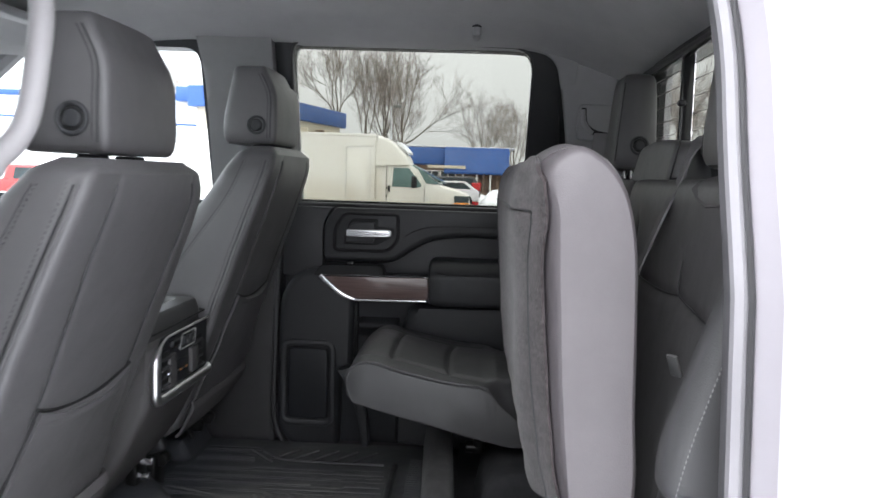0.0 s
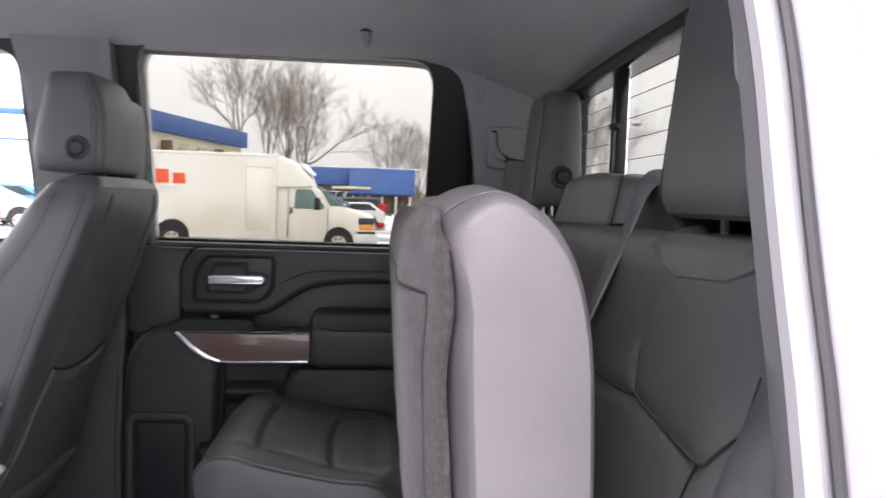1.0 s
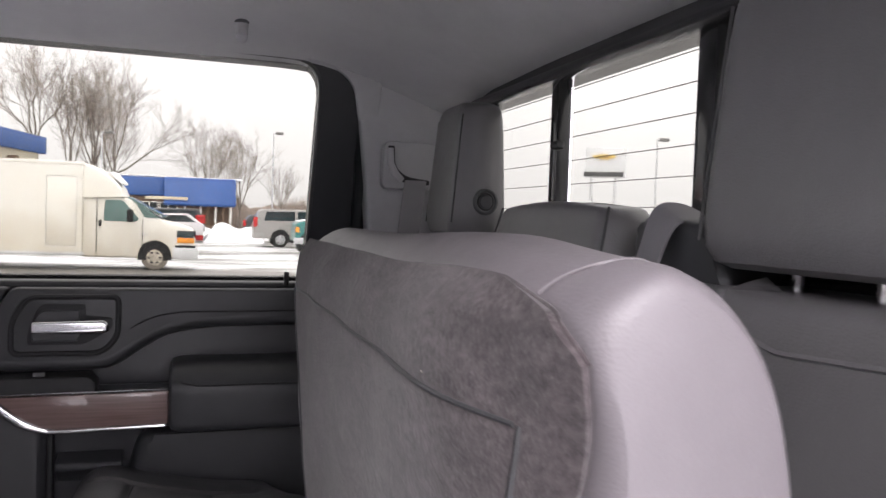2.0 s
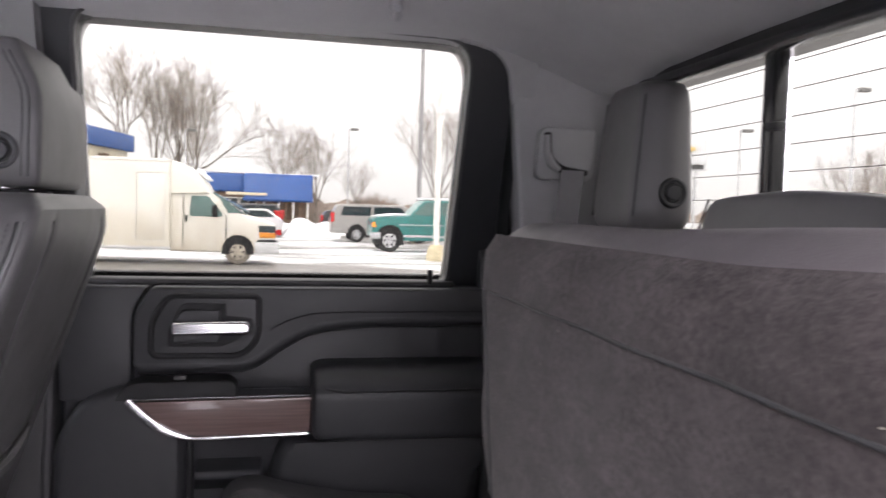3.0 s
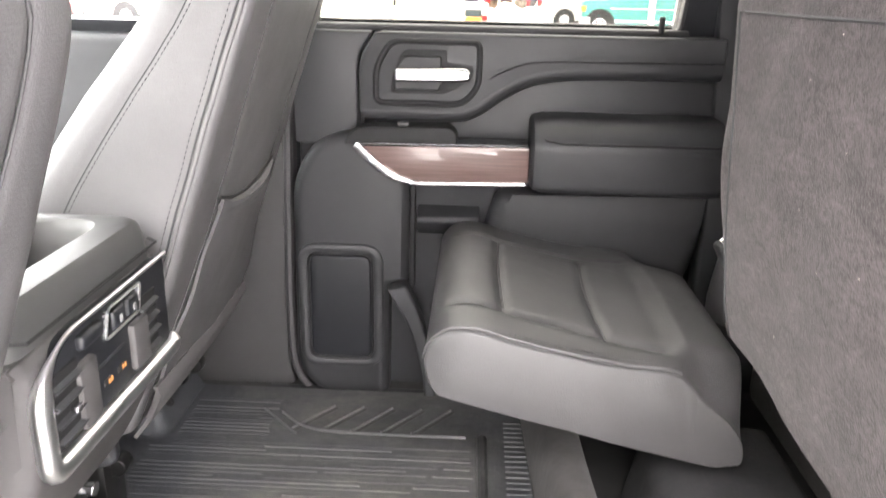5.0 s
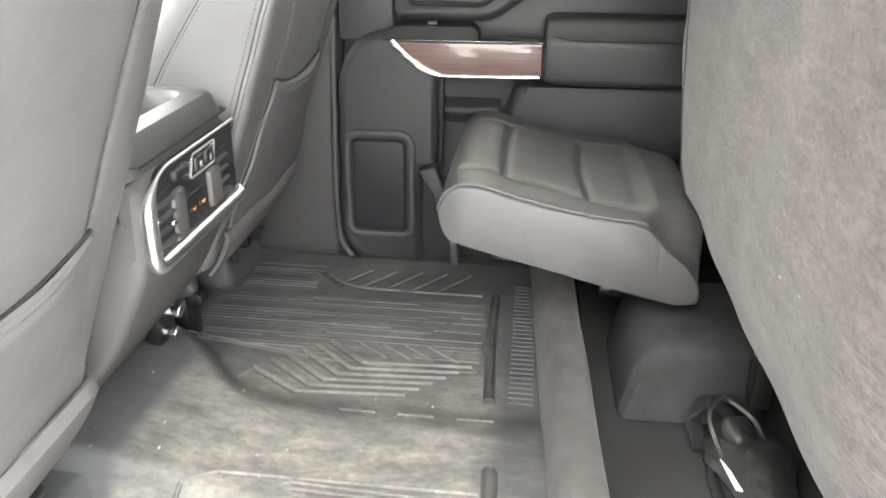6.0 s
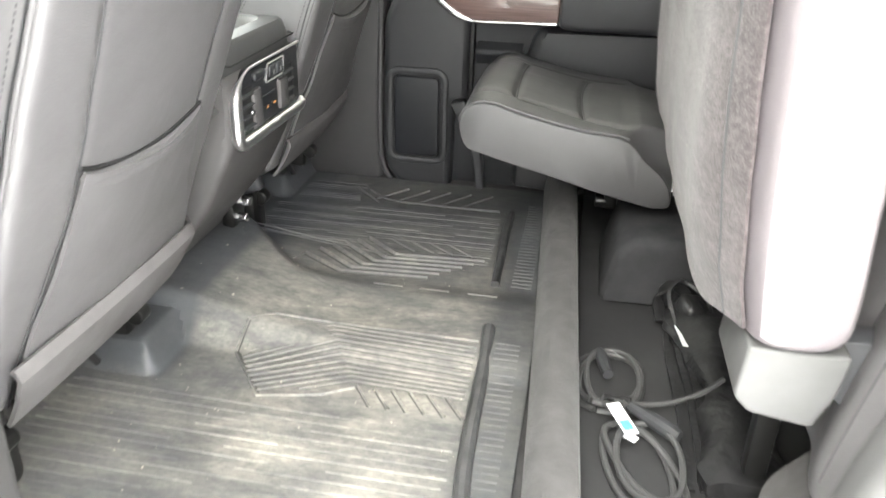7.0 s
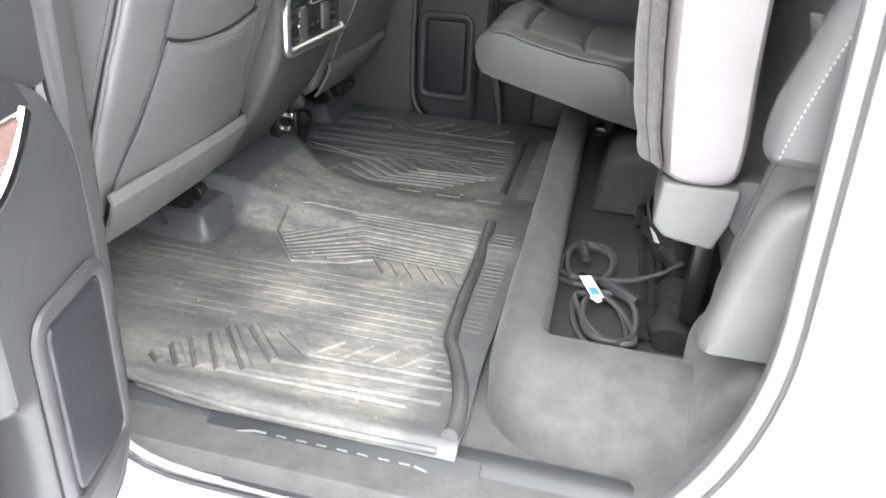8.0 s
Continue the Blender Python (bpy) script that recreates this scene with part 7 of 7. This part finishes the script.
teal = vehicle("pickup_truck", "teal pickup truck with snow on its hood", "pickup truck", 30.8, 1.95,
               [(4.10, 0.62), (4.12, 1.38), (4.30, 1.44), (5.62, 1.52), (6.22, 2.16), (7.80, 2.20), (7.95, 1.55), (9.9, 1.52), (9.9, 0.58), (7.9, 0.50), (5.4, 0.48)],
               [[(5.80, 1.56), (6.30, 2.08), (6.85, 2.09), (6.85, 1.56)], [(6.95, 1.56), (6.95, 2.09), (7.62, 2.10), (7.68, 1.56)]], [4.82, 8.7], 0.48, TEAL, RIM, "parked cars",
               (("bumper", (4.02, 0.55, 4.45, 0.80), RIM), ("head_lamp", (4.08, 1.02, 4.26, 1.22), AMBER_LAMP), ("side_stripe", (5.4, 0.62, 9.8, 0.72), RIM), ("belt_line", (5.2, 1.12, 9.8, 1.16), RIM), ("door_gap", (6.9, 0.6, 6.92, 1.5), GROOVE)), TEAL_GLASS)
part("snow_on_hood", sheet(lambda u, v: (4.25 + 1.35 * u, 30.9 + 1.75 * v, 1.47 + 0.09 * u + 0.07 * math.sin(math.pi * v) * math.sin(math.pi * u) ** 0.5), [i / 10 for i in range(11)], [i / 8 for i in range(9)]), SNOW, teal, "snow cover")
part("snow_on_roof", box((7.0, 31.8, 2.24), (1.5, 1.7, 0.10), 0.04, 2), SNOW, teal, "snow cover")
vehicle("suv", "silver full-size station wagon with red tail lamps", "car", 39.6, 1.95,
              [(3.04, 0.45), (3.02, 1.10), (3.35, 1.90), (3.6, 1.97), (6.85, 1.98), (7.5, 1.42), (8.7, 1.30), (8.75, 0.5)],
              [[(3.55, 1.38), (3.66, 1.84), (5.1, 1.86), (5.1, 1.38)], [(5.25, 1.38), (5.25, 1.86), (6.65, 1.86), (7.15, 1.40)]], [4.38, 7.7], 0.40, SILVER, RIM, "parked cars",
              (("tail_lamp", (3.02, 1.05, 3.22, 1.55), RED_LAMP), ("bumper", (3.0, 0.45, 3.6, 0.72), SILVER), ("door_gap", (5.18, 0.5, 5.2, 1.4), GROOVE)))
vehicle("suv", "dark station wagon with red tail lamps parked by the building", "car", 48.0, 1.95,
        [(-3.9, 0.5), (-3.9, 1.10), (-2.9, 1.3), (-2.2, 1.85), (0.35, 1.86), (0.70, 1.2), (0.75, 0.5)], [[(-2.1, 1.3), (-1.9, 1.75), (-0.8, 1.76), (-0.8, 1.3)], [(-0.7, 1.3), (-0.7, 1.76), (0.2, 1.75), (0.4, 1.3)]],
        [-3.0, -0.1], 0.4, DARK_CAR, RIM, "parked cars", (("tail_lamp", (0.55, 1.0, 0.76, 1.5), RED_LAMP),))
vehicle("car", "white sedan parked beside the dark wagon", "car", 44.0, 1.9,
        [(-3.3, 0.4), (-3.3, 0.95), (-2.2, 1.15), (-1.5, 1.55), (-0.2, 1.58), (0.4, 1.12), (0.65, 1.0), (0.65, 0.4)], [[(-2.0, 1.12), (-1.4, 1.47), (-0.3, 1.48), (0.2, 1.12)]], [-2.5, -0.2], 0.36, PAINT)
red = thing("litter_bin", "tall red litter bin by the building", "litter bin", (0.42, 47.4, 0))
part("body", prism(rrect(0.20, 0.0, 0.64, 1.30, 0.06, 4), "y", 47.2, 47.65, 0.03, 2), RED_LAMP, red)
part("lid", prism(rrect(0.17, 1.28, 0.67, 1.50, 0.1, 5), "y", 47.17, 47.68, 0.03, 2), RED_LAMP, red)
vehicle("car", "dark hatchback parked behind the wagon", "car", 46.5, 1.9, [(2.9, 0.45), (2.9, 1.1), (3.3, 1.6), (5.5, 1.65), (6.5, 1.1), (6.6, 0.45)], [[(3.3, 1.15), (3.5, 1.5), (5.2, 1.52), (5.6, 1.15)]], [3.6, 5.8], 0.38, DARK_CAR,
        extras=(("tail_lamp", (2.88, 0.95, 3.05, 1.3), RED_LAMP),))
vehicle("suv", "tan station wagon parked in the snow", "car", 31.0, 1.95,
        [(-18.6, 0.5), (-18.6, 1.2), (-18.0, 1.75), (-15.6, 1.78), (-14.4, 1.25), (-12.95, 1.08), (-12.85, 0.5)], [[(-17.9, 1.25), (-17.6, 1.65), (-16.4, 1.66), (-16.4, 1.25)], [(-16.3, 1.25), (-16.3, 1.66), (-15.6, 1.66), (-14.9, 1.25)]],
        [-13.95, -17.3], 0.42, TAN_CAR, RIM, "parked cars", (("head_lamp", (-13.2, 0.85, -12.9, 1.02), LIGHT_GREY),))
vehicle("pickup_truck", "red pickup truck parked in the snow", "pickup truck", 27.0, 1.95,
        [(-19.0, 0.5), (-19.0, 1.1), (-17.4, 1.15), (-17.2, 1.7), (-15.7, 1.7), (-15.1, 1.1), (-13.7, 1.0), (-13.65, 0.45)], [[(-17.0, 1.15), (-16.9, 1.6), (-15.8, 1.6), (-15.4, 1.15)]], [-14.5, -18.0], 0.42, RED, RIM, "parked cars",
        (("head_lamp", (-13.95, 0.75, -13.7, 0.95), AMBER_LAMP), ("grille", (-13.75, 0.5, -13.62, 0.7), GROOVE)))
vehicle("car", "bright blue car parked in the snow", "car", 35.0, 1.95,
        [(-18.2, 0.5), (-18.2, 1.3), (-17.6, 1.9), (-15.6, 1.92), (-14.6, 1.45), (-13.2, 1.3), (-13.1, 0.5)], [[(-17.5, 1.4), (-17.3, 1.8), (-15.7, 1.8), (-15.0, 1.4)]], [-14.2, -17.2], 0.4, BLUE_CAR)

# ---- outside: buildings ----
def facade_window(name, c, s, parent):
    w = part(name, box(c, s, 0.0), DARK_GLASS, parent)
    fx, fy, fz = c
    sx, _, sz = s
    for dx in (-0.5, 0.0, 0.5):
        part("frame_bar", box((fx + dx * sx, fy - 0.04, fz), (0.07, 0.06, sz + 0.07)), WHITE_POLE, w)
    for dzz in (-0.5, 0.5):
        part("frame_bar", box((fx, fy - 0.04, fz + dzz * sz), (sx + 0.07, 0.06, 0.07)), WHITE_POLE, w)


shop = thing("shop_building", "low shop building with a bright blue metal roof fascia", "building", (-3, 63, 0))
part("wall", box((-3.4, 64.5, 1.4), (12.0, 7.0, 2.8), 0.02), BROWN_WALL, shop)
part("roof", prism(rounded([(60.0, 2.10), (59.9, 2.25), (60.7, 4.22), (67.5, 4.25), (68.0, 2.12)], 0.03, 2), "x", -2.1, 3.05, 0.05), BLUE_PANEL, shop, "blue metal mansard fascia")
part("roof", prism(rounded([(60.8, 2.75), (60.7, 2.85), (61.0, 4.15), (67.5, 4.2), (68.0, 2.75)], 0.03, 2), "x", -11.0, -2.05, 0.05), BLUE_PANEL, shop, "blue metal mansard fascia")
part("roof_snow", box((-3.5, 64.2, 4.24), (14.0, 6.0, 0.08), 0.02), SNOW, shop)
for i in range(5):
    facade_window("window", (-7.2 + 1.35 * i, 61.0, 1.55), (1.2, 0.06, 1.5), shop)
for i in range(7):
    part("post", box((-0.6 + 0.55 * i, 60.35, 1.05), (0.14, 0.14, 2.1), 0.02), BROWN_WALL if i % 2 else WHITE_POLE, shop)
part("low_wall", box((1.0, 60.4, 0.35), (4.2, 0.3, 0.7), 0.03), BROWN_WALL, shop)
part("signboard", box((-1.9, 59.92, 2.62), (3.0, 0.06, 0.22), 0.02), CREAM, shop)

inn = thing("two_storey_building", "cream two-storey building with a blue roof edge", "building", (-11, 44, 0))
part("wall", prism([(-8.7, 50.0), (-11.6, 36.0), (-13.4, 36.4), (-12.4, 52.0)], "z", 0.0, 4.95), CREAM, inn)
part("roof", prism([(-8.35, 50.4), (-11.4, 35.6), (-13.7, 36.0), (-12.6, 52.6)], "z", 4.80, 5.80, 0.04), BLUE_PANEL, inn, "blue metal roof edge")
for i in range(6):
    t = (i + 0.6) / 6.6
    x, yy = -8.7 + (-11.6 + 8.7) * t, 50 + (36 - 50) * t
    w = part("window", box((x + 0.02, yy, 3.75), (0.06, 1.0, 1.1), 0.0, 1, (0, 0, -11.7)), DARK_GLASS, inn)
    part("window_frame", box((x + 0.05, yy, 3.18), (0.08, 1.15, 0.08), 0.01, 1, (0, 0, -11.7)), WHITE_POLE, w)
    part("window_frame", box((x + 0.05, yy, 3.75), (0.08, 0.06, 1.1), 0.01, 1, (0, 0, -11.7)), WHITE_POLE, w)
    part("awning", box((x + 0.2, yy - 0.75, 3.5), (0.5, 0.3, 1.8), 0.03, 1, (0, 0, -11.7)), BROWN_WALL if i % 3 == 1 else CREAM, inn)

hall = thing("dealership_hall", "long white hall with a thin blue stripe along its roof", "building", (-30, 50, 0))
part("wall", box((-29.0, 51.0, 2.9), (26.0, 12.0, 5.8), 0.05), WHITE_WALL, hall)
part("roof_edge", box((-29.0, 44.95, 6.05), (26.2, 0.35, 0.35), 0.04), BLUE_PANEL, hall, "thin blue roof stripe")
part("fascia", box((-16.6, 44.7, 6.2), (1.9, 0.7, 0.85), 0.04), BLUE_PANEL, hall, "blue fascia block")
part("canopy_edge", box((-29.0, 44.4, 4.62), (26.0, 0.5, 0.12), 0.03, 2, (0, 1.2, 0)), BLUE_PANEL, hall)
for i in range(6):
    part("sign_bar", box((-19.3 + 0.42 * i, 44.9, 3.55), (0.30, 0.06, 0.34), 0.02), POLE, hall)

# ---- outside: lamps, poles, sign, snow heaps ----
def street_lamp(x, y, h, r, double, label, material):
    s = thing("street_lamp", label, "street lamp", (x, y, 0), group="parking lot lamps")
    part("pole", tube([(x, y, 0), (x, y, h)], [r, r * 0.75], 10), material, s)
    part("base", spun((x, y, 0.35), r * 2.2, 0.7, "z", 16, 0.05), CONCRETE, s)
    for sg in ((-1, 1) if double else (1,)):
        part("arm", tube([(x, y, h - 0.05), (x + sg * 0.30, y, h)], r * 0.5, 8), material, s)
        part("lamp_head", box((x + sg * 0.50, y, h), (0.66, 0.48, 0.28 if double else 0.22), 0.06, 2), LAMP_GREY, s, "weathered grey lamp head")
    return s


street_lamp(7.70, 40.0, 10.8, 0.135, True, "tall grey double-headed parking lot lamp", GREY_POLE)
street_lamp(6.65, 70.0, 8.9, 0.09, False, "distant slim parking lot lamp", POLE)
street_lamp(-6.6, 62.0, 7.4, 0.07, False, "slim lamp post among the bare trees", POLE)
street_lamp(30.2, 35.2, 8.9, 0.10, False, "pale parking lot lamp behind the truck", POLE)
street_lamp(30.2, 45.5, 7.7, 0.09, False, "pale parking lot lamp far behind the truck", POLE)
street_lamp(20.5, 61.0, 8.6, 0.09, False, "distant parking lot lamp", POLE)
flag = thing("bollard_pole", "white painted pole on a yellowed concrete foot", "pole", (5.78, 26.0, 0))
part("pole", tube([(5.78, 26, 0.2), (5.76, 26, 6.6)], 0.105, 14), WHITE_POLE, flag)
part("foot", tube([(5.78, 26, 0.0), (5.78, 26, 0.35), (5.78, 26, 0.55)], [0.36, 0.32, 0.22], 18), CONCRETE, flag)
sign = thing("pylon_sign", "grey roadside sign board with a gold shape on two posts", "sign", (30.0, 52.4, 0))
sd = Vector((0.82, -0.57, 0)).normalized()
for k in (-0.9, 0.9):
    c = Vector((30.0, 52.4, 0)) + sd * k
    part("post", tube([c, c + Vector((0, 0, 5.4))], 0.13, 10), POLE, sign)
yaw = math.degrees(math.atan2(sd.y, sd.x))
part("board", box((30.15, 52.4, 6.5), (3.1, 0.35, 2.3), 0.06, 2, (0, 0, yaw)), GREY_SIGN, sign)
nrm = Vector((sd.y, -sd.x, 0))
for off, z, w, h, m in ((-0.1, 6.95, 1.7, 0.26, GOLD_SHAPE), (-0.1, 6.95, 0.7, 0.42, GOLD_SHAPE), (0, 5.62, 3.0, 0.34, LIGHT_GREY)):
    c = Vector((30.0, 52.4, z)) + nrm * 0.19
    part("plain_shape", box(tuple(c), (w, 0.03, h), 0.01, 1, (0, 0, yaw)), m, sign)


def snow_heap(x, y, w, d, h, seed):
    rnd = random.Random(seed)
    ph = [rnd.uniform(0, 6) for _ in range(4)]
    def fn(u, v):
        r = 1 - (2 * u - 1) ** 2
        q = 1 - (2 * v - 1) ** 2
        z = h * max(0, r) ** 0.7 * max(0, q) ** 0.7 * (0.8 + 0.2 * math.sin(7 * u + ph[0]) + 0.12 * math.sin(13 * u + 9 * v + ph[1]))
        return (x + w * (u - 0.5), y + d * (v - 0.5), z - 0.02)
    return solo("snow_heap", sheet(fn, [i / 24 for i in range(25)], [i / 14 for i in range(15)]), SNOW, "heap of ploughed snow on the lot", "snow", group="snow heaps")


snow_heap(2.3, 45.5, 3.4, 3.0, 1.35, 1)
snow_heap(1.0, 57.5, 6.0, 2.0, 0.7, 2)
snow_heap(9.5, 52.0, 7.0, 3.0, 1.1, 3)
snow_heap(-20.0, 40.0, 9.0, 3.0, 0.6, 4)


# ---- outside: bare winter trees ----
def bare_tree(x, y, h, half, seed, label, lean=0.0, fork=0.38, limbs=6, bough=0.0):
    """A trunk that forks into rising limbs, with branches and fine twigs; bough is the reach of one low limb."""
    rnd = random.Random(seed)
    tr = thing("tree", label, "tree", (x, y, 0), group="bare trees")
    trunk, twigs = bmesh.new(), bmesh.new()

    def limb(bm, pts, ra, rb, n):
        rings = []
        for i, p in enumerate(pts):
            d = (pts[min(i + 1, len(pts) - 1)] - pts[max(i - 1, 0)]).normalized()
            s = d.orthogonal().normalized()
            t = d.cross(s)
            r = ra + (rb - ra) * i / (len(pts) - 1)
            rings.append([bm.verts.new(p + (s * math.cos(2 * math.pi * k / n) + t * math.sin(2 * math.pi * k / n)) * r) for k in range(n)])
        for a, b in zip(rings, rings[1:]):
            for k in range(n):
                bm.faces.new((a[k], a[(k + 1) % n], b[(k + 1) % n], b[k]))

    def shoot(p, d, length, steps, bend, up):
        pts = [p.copy()]
        for _ in range(steps):
            d = (d + Vector((rnd.gauss(0, bend), rnd.gauss(0, bend), rnd.gauss(up, bend)))).normalized()
            pts.append(pts[-1] + d * length / steps)
        return pts

    def sprays(pts, length, level):
        """Branches along a limb, closer together towards its tip."""
        count = (9, 7, 6)[level]
        for c in range(count):
            f = (0.30 + 0.70 * (c + rnd.random()) / count) * (len(pts) - 1)
            a = min(int(f), len(pts) - 2)
            p = pts[a].lerp(pts[a + 1], f - a)
            along = (pts[a + 1] - pts[a]).normalized()
            side = Vector((rnd.gauss(0, 1), rnd.gauss(0, 1), rnd.gauss(0.05, 0.5))).normalized()
            new_pts = shoot(p, (along * 1.0 + side * 0.55).normalized(), length * rnd.uniform(0.6, 1.35), 5 if level < 2 else 3, 0.17, 0.05)
            ra = (0.036, 0.014, 0.008)[level] * h / 14
            limb(twigs, new_pts, ra, ra * 0.45, 3)
            if level < 2:
                sprays(new_pts, length * (0.55, 0.5)[level], level + 1)

    r0 = h * 0.0135
    top = fork * h
    stem = [Vector((x + lean * top * (t ** 1.2) + 0.02 * top * math.sin(4 * t + seed), y, -0.1 + (top + 0.1) * t)) for t in [i / 6 for i in range(7)]]
    limb(trunk, stem, r0, r0 * 0.72, 8)
    ends = []
    for i in range(limbs):
        o = (2 * (i + 0.5) / limbs - 1) + rnd.uniform(-0.12, 0.12)
        ends.append((o * half, rnd.uniform(-0.8, 0.8) * half, h * (1 - 0.16 * abs(o) ** 1.6 - rnd.uniform(0, 0.08)) - top, rnd.choice((3, 4, 5, 6, 6))))
    if bough:
        ends.append((bough, 0.2, h * 0.22, 5))
    for ox, oy, oz, start in ends:
        a = stem[start]
        rise = h * 0.55 if bough and ox == bough else 0.0
        oz += top - a.z
        pts = []
        for t in [i / 8 for i in range(9)]:
            w = 0.035 * half * math.sin(9 * t + ox * 3)
            pts.append(Vector((a.x + ox * t ** (0.8 if rise else 1.15) + w, a.y + oy * t ** 1.2 + w, a.z + oz * t ** (1.1 if rise else 0.9))))
        limb(trunk, pts, r0 * rnd.uniform(0.42, 0.6), 0.018, 6)
        sprays(pts, h * rnd.uniform(0.20, 0.26), 0)
    part("trunk", trunk, BARK, tr)
    part("twigs", twigs, TWIG, tr)
    return tr


bare_tree(-13.6, 75, 13.4, 3.2, 11, "tall bare tree with upright grey-brown limbs", fork=0.52, limbs=5)
bare_tree(-10.4, 74, 11.8, 1.8, 12, "tall bare tree with a narrow twiggy crown", fork=0.42, limbs=4)
bare_tree(-9.0, 76, 12.9, 2.2, 13, "tall bare tree with forked trunk", 0.06, fork=0.50, limbs=5)
bare_tree(-6.9, 73, 12.8, 2.0, 14, "bare tree with one bough sweeping out sideways", 0.05, fork=0.45, limbs=4, bough=4.6)
bare_tree(-8.2, 80, 10.0, 3.2, 15, "smaller bare tree behind the taller ones", fork=0.3, limbs=7)
bare_tree(1.2, 80, 9.0, 2.6, 16, "broad bare tree with many upright limbs", fork=0.22, limbs=8)
bare_tree(4.4, 82, 8.4, 2.6, 17, "broad bare tree with many upright limbs", fork=0.25, limbs=8)
bare_tree(8.8, 84, 5.8, 2.0, 18, "small bare tree beside the lot", fork=0.25)
bare_tree(15.8, 74, 10.6, 3.6, 19, "broad bare tree with a pale brown crown", fork=0.2, limbs=8)
bare_tree(18.6, 70, 11.0, 3.2, 20, "wide bare tree seen past the cab corner", fork=0.35, limbs=7)
bare_tree(22.5, 74, 10.5, 2.8, 21, "wide bare tree seen past the cab corner", fork=0.3, limbs=7)
bare_tree(-27.0, 72, 11.0, 2.4, 22, "bare tree rising behind the white hall", fork=0.5, limbs=4)
bare_tree(36.0, 40.0, 5.6, 2.0, 23, "low bare tree behind the lot", fork=0.25, limbs=7)
bare_tree(37.5, 43.5, 5.2, 2.0, 24, "low bare tree behind the lot", fork=0.25, limbs=7)


def brush(name, x0, x1, y0, y1, h, n, seed):
    rnd = random.Random(seed)
    bm = bmesh.new()
    for _ in range(n):
        x, yy = rnd.uniform(x0, x1), rnd.uniform(y0, y1)
        hh = h * rnd.uniform(0.5, 1.0) * (0.75 + 0.25 * math.sin(x * 0.7))
        for _k in range(5):
            dx, dy = rnd.gauss(0, 0.25) * hh, rnd.gauss(0, 0.25) * hh
            w = 0.05
            a, b, c = bm.verts.new((x - w, yy, 0)), bm.verts.new((x + w, yy + w, 0)), bm.verts.new((x + dx, yy + dy, hh * rnd.uniform(0.6, 1.0)))
            bm.faces.new((a, b, c))
    return solo(name, bm, BRUSH, "thicket of brown leafless brush along the lot edge", "brush", kind="stuff")


brush("brush", -12, 24, 86, 92, 4.6, 3200, 31)
brush("brush", 4, 20, 62, 66, 3.0, 800, 32)
brush("brush", 34, 48, 30, 60, 2.6, 700, 33)
brush("brush", -50, -12, 90, 96, 4.0, 700, 34)
far = sheet(lambda u, v: (math.cos(u) * 420, math.sin(u) * 420, v * (5.0 + 1.2 * math.sin(u * 137) + 0.8 * math.sin(u * 391) + 0.5 * math.sin(u * 913))), [2 * math.pi * i / 900 for i in range(901)], [0, 0.5, 1])
solo("backdrop", far, BRUSH, "distant hazy line of bare woodland", "distant trees", kind="structure")
